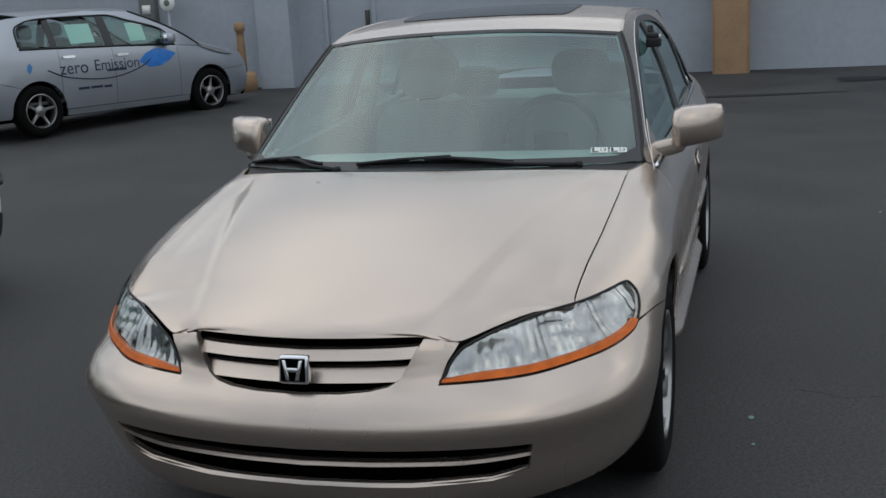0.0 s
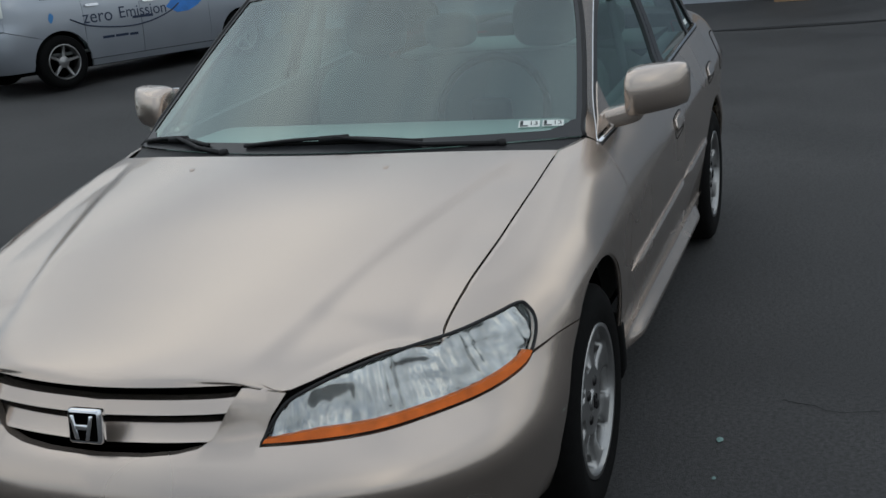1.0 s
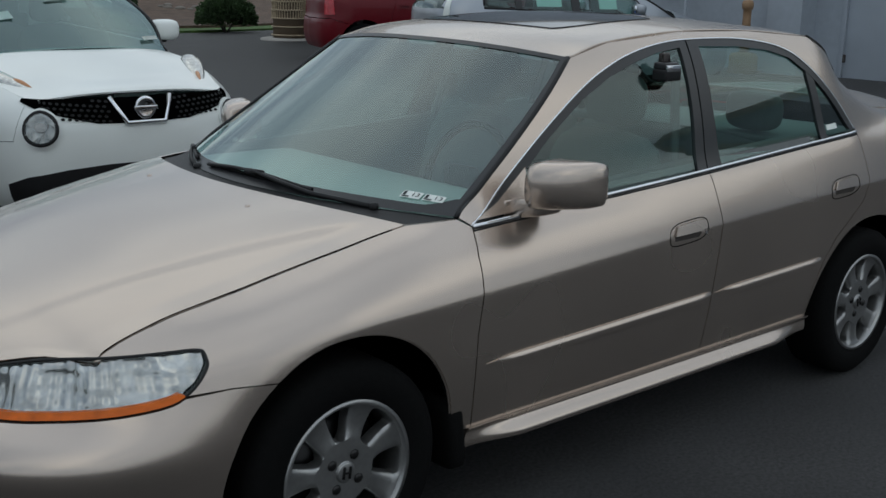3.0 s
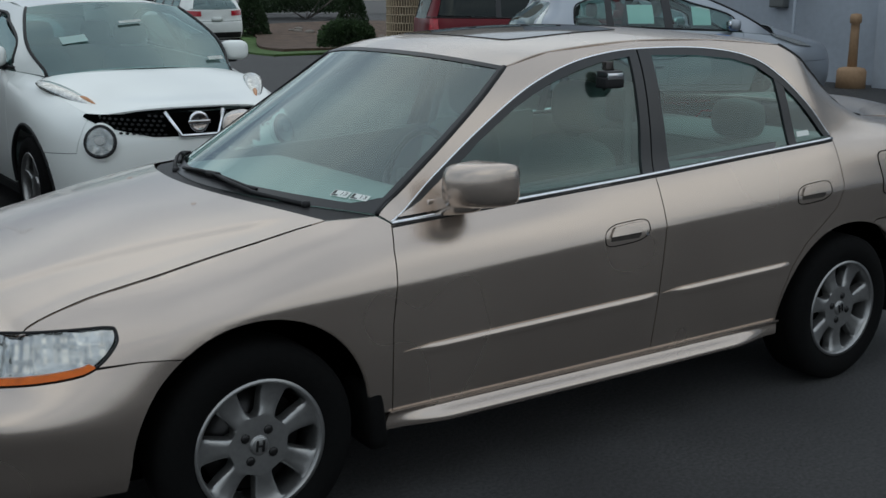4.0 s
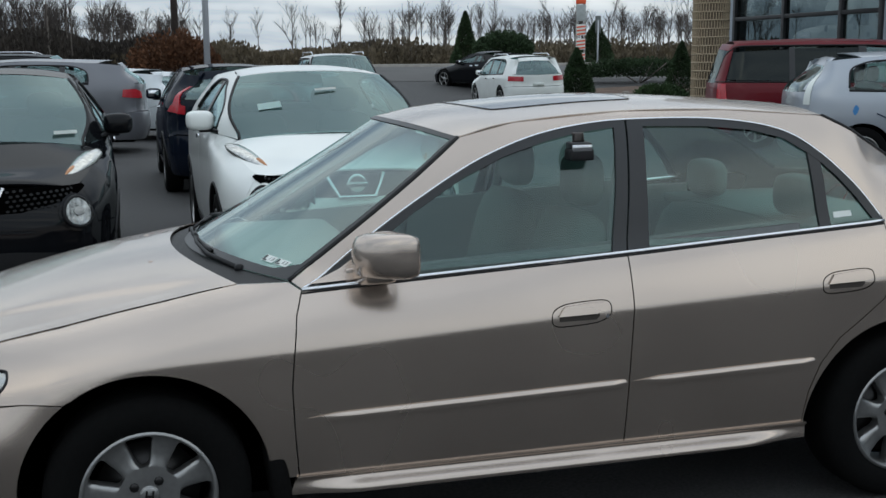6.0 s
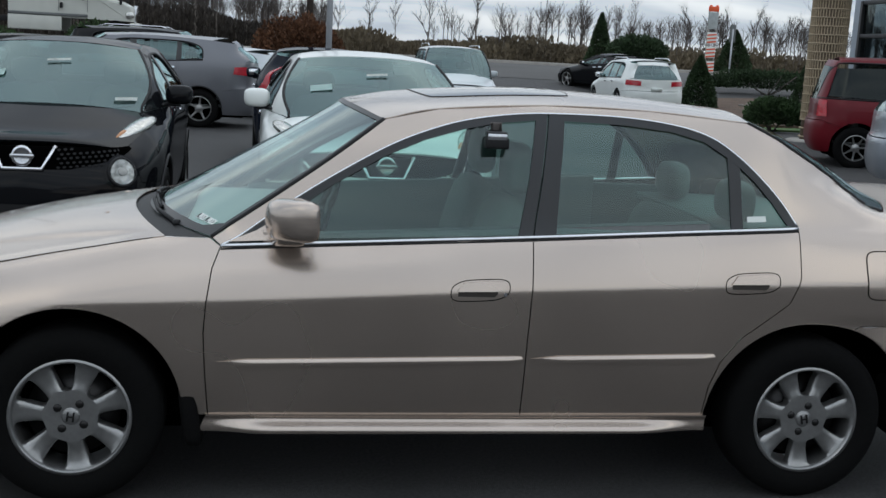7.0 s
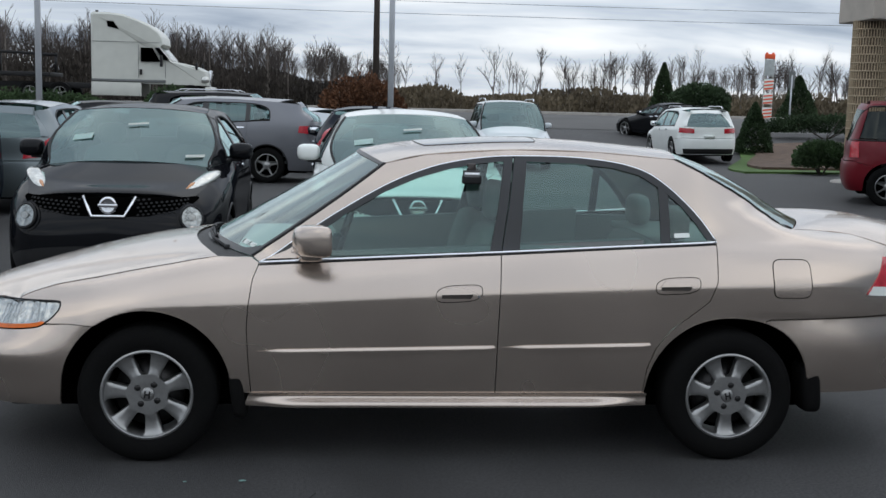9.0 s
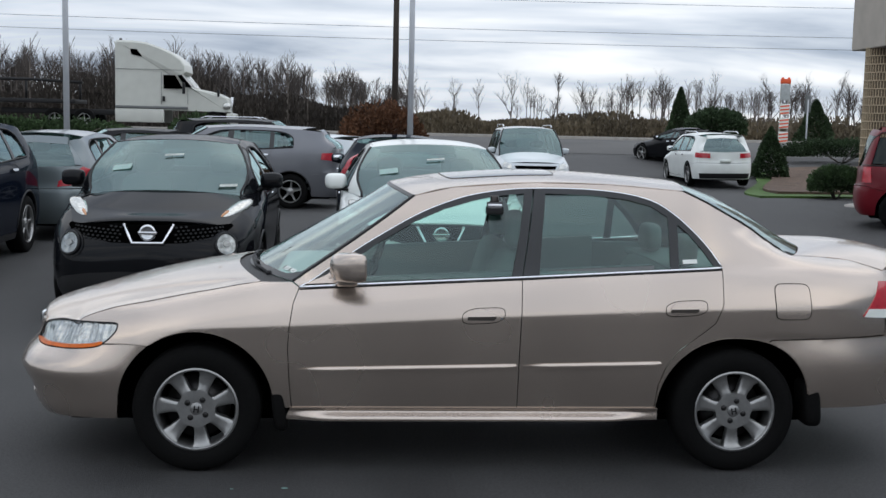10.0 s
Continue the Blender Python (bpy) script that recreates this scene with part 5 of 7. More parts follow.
    two_sides("windscreen_seal", lambda: strip(sh, S(wsx), seal, .010), M_TRIM, car)
    part("cowl_panel", deck([(tuple(sh.at(cowl - .03, he(cowl - .03) - .01)), cowl - .24, c0 - .01), (wp[0], cowl - .19, c0 + .03)], 16, 4, 2.2, 2.0, 0), M_TRIM, car, "black cowl panel")
    wpr = [(cowl - .17 + .12 * abs(y) ** 2, y, c0 + .055 - .05 * abs(y)) for y in np.linspace(-.55, .45, 9)]
    if wiper:
        part("wiper", tube(wpr, .008, 5), M_TRIM, car)
    # glass line
    fg = [(xa + .10, bz(xa) + .02), (xb - .06, bz(xb) + .02), (xb - .04, H - .15), (wst + .32, H - .16), (wst + .13, H - .22), (cowl + (wst - cowl) * .66, c0 + (H - .10 - c0) * .49)]
    rg = [(xb + .06, bz(xb) + .02), (xc - .02, bz(xc) + .02), (xc - .02, H - .17), (xb + .08, H - .15)]
    two_sides("front_window", lambda: skin(sh, S(fg), step, 0, 0, .012), gm, car)
    two_sides("rear_side_window", lambda: skin(sh, S(rg), step, 0, 0, .012), rear_glass or gm, car)
    if dlo_rear - xc > .12:
        qg = [(xc + .05, bz(xc) + .03), (dlo_rear - .05, bz(dlo_rear) + .05), (dlo_rear - .08, H - .27), (dlo_rear - .2, H - .22), (xc + .05, H - .18)]
        two_sides("quarter_window", lambda: skin(sh, S(qg), step, 0, 0, .012), rear_glass or gm, car)
    two_sides("window_pillar", lambda: skin(sh, S([(xb - .06, bz(xb)), (xb + .06, bz(xb)), (xb + .08, H - .12), (xb - .04, H - .12)]), step, 0, .012, .004), M_SATIN, car)
    if dlo_rear - xc > .12:
        two_sides("window_pillar", lambda: skin(sh, S([(xc - .03, bz(xc)), (xc + .06, bz(xc)), (xc + .06, H - .15), (xc - .03, H - .13)]), step, 0, .012, .004), M_SATIN, car)
    two_sides("window_seal", lambda: strip(sh, S([(xa + .02, bz(xa) + .012), *[(x, bz(x) + .012) for x in np.linspace(xa + .2, dlo_rear, 6)]]), .013, .004), M_TRIM, car)
    two_sides("window_seal", lambda: strip(sh, S(top), .014, .006), M_TRIM, car)
    if cladding:
        two_sides("arch_trim", lambda: strip(sh, S(arc(fa, r, ra, 178, -2, 18)), .016, .004), M_TRIM, car, "black wheel arch trim")
        two_sides("arch_trim", lambda: strip(sh, S(arc(raq, r, ra, 2, 182, 18)), .016, .004), M_TRIM, car)
    two_sides("side_sill", lambda: skin(sh, S([(fa + ra + .02, .22), (raq - ra - .02, .22), (raq - ra - .02, .295), (fa + ra + .02, .295)]), step, 0, .03, -.01), M_TRIM if cladding else mat, car)
    for sg in (-1, 1):
        mb = soft_box((xa + .10, sg * (hw + .03) - .105, bz(xa) + .015), (xa + .25, sg * (hw + .03) + .105, bz(xa) + .165), 3.4)
        mm = part("door_mirror", mb, mat, car)
        part("mirror_stalk", boxed((xa + .14, sg * (hw - .02) - .06, bz(xa) - .0), (xa + .22, sg * (hw - .02) + .06, bz(xa) + .05), .015), M_TRIM, mm)
        part("mirror_glass", boxed((xa + .246, sg * (hw + .03) - .07, bz(xa) + .05), (xa + .254, sg * (hw + .03) + .07, bz(xa) + .14)), M_CHROME, mm)
    if rails:
        for sg in (-1, 1):
            e = sh.at(.3, H - .09)
            part("roof_rail", tube([(wst + .25, sg * (abs(e[1]) - .06), H - .02), (wst + .40, sg * (abs(e[1]) - .05), H + .035), (rr - .35, sg * (abs(e[1]) - .05), H + .03), (rr - .15, sg * (abs(e[1]) - .06), H - .03)], .016, 6), M_CHROME, car)
    if seats:
        part("dashboard", boxed((cowl + .05, -hw + .2, .75), (cowl + .55, hw - .2, bz(cowl) - .02), .06, 2), M_DASH, car)
        part("floor_pan", boxed((cowl, -hw + .12, .38), (xr - .4, hw - .12, .42)), M_DASH, car)
        for y in (-.37, .37):
            seat(car, xb - .35, y, M_DASH, .55, 0, True, .92)
        seat(car, xc - .25, 0, M_DASH, .55, .58, True, .90)
    return car, sh


# ---- ground ----
def ground_z(x, y):
    return .22 * smooth01(3, 12, x) * (1 - smooth01(16, 26, y)) + 1.15 * smooth01(26, 46, y)


def asphalt_material():
    m = material("worn_asphalt", (.0400, .0393, .0395), .74, spec=.5, noise_scale=70, vary=.6, scale2=.9, vary2=.42, bump=.7, bump_scale=190, rough_vary=.10)
    return m


M_ASPHALT = asphalt_material()
M_GRASS = material("spring_grass", (.058, .115, .020), .9, vary=.4, noise_scale=60, vary2=.3, bump=.8, bump_scale=80)
M_MULCH = material("brown_mulch", (.10, .065, .045), .95, vary=.5, noise_scale=30, vary2=.3, bump=1, bump_scale=50)
M_FIELD = material("dry_verge", (.13, .115, .07), .95, vary=.4, noise_scale=8, vary2=.3, scale2=.3)
M_STONE = material("grey_brown_stone", (.19, .17, .145), .9, vary=.2, noise_scale=14, vary2=.2, bump=.4, bump_scale=40)
M_CONCRETE = material("concrete", (.36, .34, .31), .85, vary=.12, noise_scale=20, vary2=.12, bump=.3, bump_scale=80)


def sheet(name, xs, ys, mat, label, category, lift=0.0, kind="structure"):
    verts = [(x, y, ground_z(x, y) + lift) for y in ys for x in xs]
    n = len(xs)
    faces = [(j * n + i, j * n + i + 1, (j + 1) * n + i + 1, (j + 1) * n + i) for j in range(len(ys) - 1) for i in range(n - 1)]
    ob = part(name, from_faces(verts, faces, 0), mat)
    return tagged(ob, label, category, kind=kind)


def build_ground():
    far = [-900, -400, -150, -60]
    xs = far + list(np.arange(-40, 41, 2.0)) + [60, 150, 400, 900]
    ys = [-300, -80, -30] + list(np.arange(-20, 62, 1.5)) + [80, 130, 300, 900, 2500]
    sheet("ground", xs, ys, M_ASPHALT, "dark worn asphalt of a car lot", "ground")
    sheet("road", [-300, -60, -20, 0, 20, 60, 300], list(np.arange(38, 58.1, 1.5)), material("pale_road_asphalt", (.085, .083, .08), .8, spec=.3, noise_scale=60, vary=.2, scale2=.3, vary2=.12), "pale worn asphalt road beside the lot", "road", .012)
    sheet("verge", [-300, -60, -20, 0, 20, 60, 300], [58, 62, 70, 100, 200, 900], M_FIELD, "dry brown verge beyond the road", "verge", .02)
    # oil marks and cracks near the beige sedan
    rng = random.Random(5)
    tar = material("tar_crack", (.008, .008, .0085), 1.0, spec=0.0)
    for x0, y0, ang, ln in ((-.55, -1.25, 215, .6), (-4.3, 2.6, 120, 1.6), (3.8, -1.2, 80, 3.0), (5.5, 2.5, 5, 3.5), (7.6, 1.2, 95, 4.0), (9.8, 4.6, 100, 3.4)):
        p = Vector((x0, y0))
        a = radians(ang)
        bm = bmesh.new()
        last = None
        for k in range(int(ln / .05)):
            a += rng.uniform(-.6, .6)
            p = p + .05 * Vector((math.cos(a), math.sin(a)))
            w = rng.uniform(.0006, .0018)
            q = Vector((-math.sin(a), math.cos(a))) * w
            z = ground_z(p.x, p.y) + .004
            row = [bm.verts.new((p.x + q.x, p.y + q.y, z)), bm.verts.new((p.x - q.x, p.y - q.y, z))]
            if last:
                bm.faces.new((last[0], last[1], row[1], row[0]))
            last = row
        tagged(part("crack", bm, tar), "thin dark crack in the asphalt", "crack", "cracks", "structure")
    # loose grit on the asphalt round the sedan
    grit = material("loose_grit", (.10, .10, .098), .9, noise_scale=6, vary=.7)
    gv, gf = [], []
    for _ in range(1500):
        x, y = rng.uniform(-5.5, 4.5), rng.uniform(-5.2, -1.35)
        if rng.random() < .35:
            x, y = rng.uniform(2.5, 12), rng.uniform(-3, 5)
        r, a, z = rng.choice((.0025, .003, .004, .006)), rng.uniform(0, 6.28), ground_z(x, y)
        i = len(gv)
        gv += [(x + r * math.cos(a + k * 1.57) * rng.uniform(.7, 1.3), y + r * math.sin(a + k * 1.57) * rng.uniform(.7, 1.3), z) for k in range(4)] + [(x, y, z + r * .7)]
        gf += [(i + k, i + (k + 1) % 4, i + 4) for k in range(4)]
    tagged(part("grit", from_faces(gv, gf, 0), grit, smooth=False), "loose pale grit scattered on the asphalt", "grit", kind="stuff")
    # long darker oil streaks
    oil = material("oil_stain", (.017, .017, .0175), .7, spec=.3, vary=.3, noise_scale=12)
    for x, y, w, d, turn in ((9.4, -.9, 1.1, .10, 4), (8.1, 1.0, .5, .10, -8), (10.9, -2.4, .35, .3, 0), (6.6, 2.4, .9, .08, 12), (11.5, 1.6, .8, .14, -4), (-3.9, -2.9, .22, .16, 30)):
        bm = bmesh.new()
        ring = [bm.verts.new((x + w * math.cos(q) * (1 + .3 * math.sin(3 * q + x)) * math.cos(radians(turn + 90)) - d * math.sin(q) * math.sin(radians(turn + 90)), y + w * math.cos(q) * (1 + .3 * math.sin(3 * q + x)) * math.sin(radians(turn + 90)) + d * math.sin(q) * (1 + .4 * math.sin(5 * q)) * math.cos(radians(turn + 90)), 0)) for q in np.linspace(0, 2 * math.pi, 28, endpoint=False)]
        for v in ring:
            v.co.z = ground_z(v.co.x, v.co.y) + .004
        bm.faces.new(ring)
        bmesh.ops.recalc_face_normals(bm, faces=bm.faces)
        tagged(part("oil_stain", bm, oil, smooth=False), "dark oil stain on the asphalt", "stain", "oil stains", "structure")
    chip = material("pale_chip", (.16, .27, .25), .6)
    for x, y, s_ in ((-.905, -1.12, .012), (-1.15, -1.13, .007), (-1.9, -1.3, .008), (.3, -1.9, .012), (-2.3, -1.5, .008), (-.55, -2.1, .010), (-1.9, -2.4, .010), (2.9, -1.9, .012)):
        bm = bmesh.new()
        bmesh.ops.create_icosphere(bm, subdivisions=1, radius=s_)
        for v in bm.verts:
            v.co = Vector((x + v.co.x * 1.3 * (1 + .4 * rng.random()), y + v.co.y, .004 + max(0, v.co.z * .35)))
        tagged(part("litter_chip", bm, chip, smooth=False), "small pale scrap lying on the asphalt", "litter", "litter")


# ---- building ----
M_WALL = material("pale_grey_painted_block", (.36, .40, .45), .8, vary=.06, noise_scale=9, vary2=.08, scale2=.8, bump=.25, bump_scale=60)
M_DOORP = material("grey_painted_steel", (.35, .39, .44), .5, vary2=.05, scale2=2)
M_TAN = material("tan_board", (.36, .23, .13), .75, vary=.1, noise_scale=25, vary2=.1)
M_BRICKISH = material("tan_column_block", (.42, .34, .23), .85, vary=.2, noise_scale=25, bump=.3, bump_scale=60)
M_CORE = material("dark_column_core", (.15, .115, .08), .9)
M_FASCIA = material("beige_fascia", (.42, .38, .33), .8, vary2=.08)
M_FRAME = material("dark_window_frame", (.02, .02, .022), .4)
M_SHOWGLASS = glass("showroom_glass", (.35, .40, .42))


def build_building():
    X = 13.0
    zb = -.1
    for y0, y1, z0, z1, nm in ((-12, 5.02, zb, 5.2, "wall_east"), (5.86, 14.9, zb, 5.2, "wall_east_inner"), (5.02, 5.86, 2.36, 5.2, "wall_over_door"), (14.9, 20.4, 3.3, 5.2, "wall_over_showroom"), (20.4, 20.8, zb, 5.2, "wall_north_end")):
        tagged(part(nm, boxed((X, y0, z0), (X + .3, y1, z1)), M_WALL, smooth=False), "pale grey painted block wall", "wall", kind="structure")
    # block courses: thin raised blocks are too far to tell apart; two control joints and a pilaster stand out
    tagged(part("pilaster", boxed((X - .42, 6.35, zb), (X + .01, 6.95, 5.2), .01), M_WALL, smooth=False), "pale grey painted pilaster", "pilaster", kind="structure")
    tagged(part("pilaster", boxed((X - .10, -.62, zb), (X + .01, -.50, 5.2), .01), M_WALL, smooth=False), "pale grey painted downpipe cover", "pilaster", kind="structure")
    d = thing("door_1", "grey painted steel door, closed, in the block wall", "door", kind="structure")
    part("door_leaf", boxed((X + .03, 5.05, .2), (X + .09, 5.83, 2.32), .005), M_DOORP, d)
    part("door_frame", boxed((X - .02, 4.98, .2), (X + .05, 5.05, 2.38), .004), M_DOORP, d)
    part("door_frame", boxed((X - .02, 5.83, .2), (X + .05, 5.90, 2.38), .004), M_DOORP, d)
    part("door_frame", boxed((X - .02, 5.05, 2.32), (X + .05, 5.83, 2.38), .004), M_DOORP, d)
    part("lock_plate", boxed((X - .01, 5.10, 1.15), (X + .03, 5.17, 1.42), .006), M_STEEL, d, "dark lock plate")
    for z in (.45, 1.75):
        part("hinge", boxed((X - .01, 5.80, z), (X + .03, 5.85, z + .12), .004), M_STEEL, d)
    b = thing("tall_board", "tall plain tan board standing against the wall", "board")
    part("panel", boxed((X - .62, -.93, .19), (X - .56, -.46, 2.35), .004), M_TAN, b, "tan panel")
    part("side", boxed((X - .60, -.46, .19), (X - .04, -.43, 2.35), .004), M_TAN, b)
    part("side", boxed((X - .60, -.96, .19), (X - .04, -.93, 2.35), .004), M_TAN, b)
    for y in (-.90, -.5):
        part("foot", boxed((X - .66, y - .03, ground_z(X, y) - .02), (X - .5, y + .03, .20), .004), M_TRIM, b)
    # dark vent high on the wall
    v = thing("wall_vent", "black louvred vent in the grey wall", "vent", kind="structure")
    part("backing", boxed((X - .04, 10.2, 2.05), (X + .02, 11.6, 2.55), .005), M_FRAME, v)
    for k in range(6):
        part("slat", boxed((X - .07, 10.24, 2.09 + k * .075), (X - .03, 11.56, 2.11 + k * .075)), M_FRAME, v)
    # showroom front
    w = thing("window_1", "dark-framed showroom glazing with several panes", "window", kind="structure")
    ys = [14.9, 16.2, 18.3, 20.4]
    for y in ys:
        part("mullion", boxed((X - .06, y - .05, .1), (X + .10, y + .05, 3.3), .006), M_FRAME, w)
    for z in (.1, .62, 2.45, 3.22):
        part("rail", boxed((X - .05, 14.9, z), (X + .09, 20.4, z + .09), .006), M_FRAME, w)
    for a, c in zip(ys, ys[1:]):
        for z0, z1 in ((.71, 2.45), (2.54, 3.22)):
            part("pane", boxed((X + .01, a + .05, z0), (X + .02, c - .05, z1)), M_SHOWGLASS, w, "", False)
    part("lower_panel", boxed((X, 14.9, .19), (X + .05, 20.4, .62)), M_FRAME, w)
    tagged(part("showroom_wall", boxed((X + 5, 12, 0), (X + 5.2, 20.8, 3.4)), M_FASCIA, smooth=False), "plain beige back wall of the showroom", "wall", kind="structure")
    tagged(part("showroom_floor", boxed((X + .3, 12, .1), (X + 5, 20.8, .22)), M_CONCRETE, smooth=False), "pale showroom floor", "floor", kind="structure")
    tagged(part("roof_slab", boxed((X - .05, -12, 5.2), (X + 9, 20.8, 5.5)), M_FASCIA, smooth=False), "beige flat roof edge", "roof", kind="structure")
    tagged(part("canopy", boxed((10.12, 16.3, 3.55), (X + .01, 17.9, 5.15), .03), M_FASCIA, smooth=False), "beige canopy over the showroom front", "canopy", kind="structure")
    c = thing("column", "round tan column with a pierced lattice face", "column", kind="structure")
    cx, cy, R = 10.5, 17.1, .385
    part("core", lathe([(R - .035, .0), (R - .035, 3.56)], 32, "z", (cx, cy, .05)), M_CORE, c)
    n, rows = 40, 20
    for j in range(rows + 1):
        z = .12 + j * 3.44 / rows
        part("ring", lathe([(R - .03, z - .012), (R, z - .012), (R, z + .012), (R - .03, z + .012)], 32, "z", (cx, cy, 0)), M_BRICKISH, c)
    bar = None
    for j in range(rows):
        for k in range(n):
            if j > 2:
                a = 2 * math.pi * (k + .5 * (j % 2)) / n
                if math.cos(a - radians(240)) < .10:
                    continue
                if bar is None:
                    bar = bpy.data.meshes.new("rib")
                    t = boxed((-.014, -.009, -.078), (.014, .009, .078))
                    t.to_mesh(bar); t.free()
                    bar.materials.append(M_BRICKISH)
                ob = new("rib", bar)
                ob.parent = c
                ob.matrix_basis = pose(cx + (R - .016) * math.cos(a), cy + (R - .016) * math.sin(a), .12 + (j + .5) * 3.44 / rows, 0, 0, math.degrees(a))
    tagged(part("planter_kerb", lathe([(.62, -.05), (.62, .16), (.55, .18), (.1, .18)], 28, "z", (cx, cy, .05)), M_CONCRETE), "low round concrete base of the column", "kerb", kind="structure")
    # wall charger, cable post
    k = thing("wall_charger", "dark grey charger box on the wall with a white round plate", "charger")
    part("box", boxed((X - .16, 8.95, 1.40), (X + .005, 9.25, 1.95), .03), M_DASH, k)
    part("screen", boxed((X - .17, 9.02, 1.55), (X - .155, 9.18, 1.70)), M_STICKER, k)
    pl = thing("round_plate", "white round plate on a short stem before the wall", "sign")
    part("disc", lathe([(.005, -.02), (.135, -.02), (.145, 0), (.135, .02), (.005, .02)], 28, "x", (X - .30, 8.61, 1.72)), M_STICKER, pl)
    part("stem", tube([(X - .28, 8.61, ground_z(X, 8.61) - .02), (X - .28, 8.61, 1.6)], .025, 8), M_WALL, pl)
    part("dial", lathe([(.005, -.006), (.05, -.006), (.055, 0), (.05, .006)], 20, "x", (X - .325, 8.61, 1.72)), M_DASH, pl, "grey inner disc")
    bo = thing("bollard_post", "tan cable post on a round base before the wall", "bollard")
    gz = ground_z(12.3, 7.3)
    part("base", lathe([(.22, 0), (.22, .26), (.19, .31), (.08, .33)], 24, "z", (12.3, 7.12, gz - .01)), M_TAN, bo)
    part("post", lathe([(.072, .28), (.064, .85), (.064, .97), (.085, .98), (.09, 1.06), (.075, 1.11), (.01, 1.12)], 18, "z", (12.3, 7.12, gz)), M_TAN, bo)


# ---- planting and distance ----
M_BARK = material("grey_brown_bark", (.15, .130, .115), .95, vary=.3, noise_scale=12)
M_TWIG = material("brown_twigs", (.064, .054, .049), .95, vary2=.25, scale2=.15)
M_EVERGREEN = material("dark_evergreen", (.029, .055, .020), .85, vary=.4, noise_scale=10, vary2=.3)
M_HEDGE = material("green_hedge_leaves", (.034, .066, .020), .85, vary=.4, noise_scale=14, vary2=.3)
M_RUST = material("rusty_brown_leaves", (.115, .050, .022), .9, vary=.4, noise_scale=14, vary2=.3)


def leaf_cloud(rng, n, size, place, flat=.4):
    """n small leaf blades; place(rng) gives each one's point and outward direction."""
    verts, faces = [], []
    for _ in range(n):
        p, d = place(rng)
        d = Vector(d) + Vector((rng.uniform(-.7, .7), rng.uniform(-.7, .7), rng.uniform(-.5, .7)))
        d.normalize()
        u = d.cross(Vector((rng.uniform(-1, 1), rng.uniform(-1, 1), rng.uniform(-1, 1)))).normalized()
        s_ = size * rng.uniform(.6, 1.4)
        p = Vector(p)
        i = len(verts)
        verts += [p - u * s_ * flat, p + d * s_ * .6, p + u * s_ * flat, p - d * s_ * .5]
        faces.append((i, i + 1, i + 2, i + 3))
    return from_faces(verts, faces, 0)


def shrub(name, label, x, y, w, h, mat, seed, n=2600, size=.07, cone=False, depth=None):
    rng = random.Random(seed)
    z0 = ground_z(x, y)
    ob = thing(name, label, "shrub", pose(x, y, z0))
    w2, d2 = w / 2, (depth or w) / 2
    lumps = [(rng.uniform(0, 6.28), rng.uniform(.1, 1), rng.uniform(.8, 1.18)) for _ in range(14)]

    def place(r):
        a, t = r.uniform(0, 2 * math.pi), r.random()
        if cone:
            rad = (1 - t) ** .8 * (1 + .12 * math.sin(5 * a + 9 * t)) * r.uniform(.75, 1.02)
            return (w2 * rad * math.cos(a), d2 * rad * math.sin(a), h * (.04 + .96 * t)), (math.cos(a), math.sin(a), .5)
        e = math.asin(r.uniform(-.35, 1))
        k = r.uniform(.72, 1.0) * (1 + .10 * math.sin(3 * a + seed) + .08 * math.sin(7 * a + 5 * e))
        return (w2 * k * math.cos(e) * math.cos(a), d2 * k * math.cos(e) * math.sin(a), h * .42 + h * .56 * k * math.sin(e)), (math.cos(a) * math.cos(e), math.sin(a) * math.cos(e), math.sin(e) + .2)
    part("foliage", leaf_cloud(rng, n, size, place), mat, ob)
    bm = bmesh.new()
    for k in range(7):
        a = rng.uniform(0, 6.28)
        tube([(0, 0, -.05), (.15 * w * math.cos(a), .15 * w * math.sin(a), h * .35), (.30 * w * math.cos(a), .30 * w * math.sin(a), h * (.8 if not cone else .5))], .025, 5, bm, .4)
    part("stems", bm, M_BARK, ob)
    return ob


def grow(bm, rng, p, d, length, rad, level, spread=.55):
    """A limb and its branches."""
    n = 3
    pts = [p]
    for k in range(n):
        d = (d + Vector((rng.uniform(-.12, .12), rng.uniform(-.12, .12), rng.uniform(-.02, .12)))).normalized()
        pts.append(pts[-1] + d * length / n)
    tube(pts, rad, 4 if level < 2 else 3, bm, .55)
    if level >= 3:
        return
    for k in range((7, 5, 4)[level]):
        t = rng.uniform(.35, 1.0)
        i = min(n - 1, int(t * n))
        q = pts[i].lerp(pts[i + 1], t * n - i)
        a = rng.uniform(0, 6.28)
        nd = (d * .8 + Vector((math.cos(a), math.sin(a), .25)) * spread).normalized()
        grow(bm, rng, q, nd, length * rng.uniform(.42, .62), rad * .45, level + 1, spread)


def bare_tree(x, y, h, seed, rad=.10):
    rng = random.Random(seed)
    ob = thing("bare_tree", "leafless grey-brown tree beyond the road", "tree", pose(x, y, ground_z(x, y) - .1), "bare trees")
    bm = bmesh.new()
    tube([(0, 0, 0), (.05, 0, h * .25), (rng.uniform(-.1, .1), rng.uniform(-.1, .1), h * .5)], rad, 6, bm, .7)
    part("trunk", bm, M_BARK, ob)
    bm = bmesh.new()
    grow(bm, rng, Vector((0, 0, h * .38)), Vector((0, 0, 1)), h * .55, rad * .6, 0)
    for k in range(3):
        a = rng.uniform(0, 6.28)
        grow(bm, rng, Vector((0, 0, h * rng.uniform(.28, .45))), Vector((math.cos(a) * .6, math.sin(a) * .6, .8)).normalized(), h * .42, rad * .4, 1)
    part("crown", bm, M_TWIG, ob)
    return ob


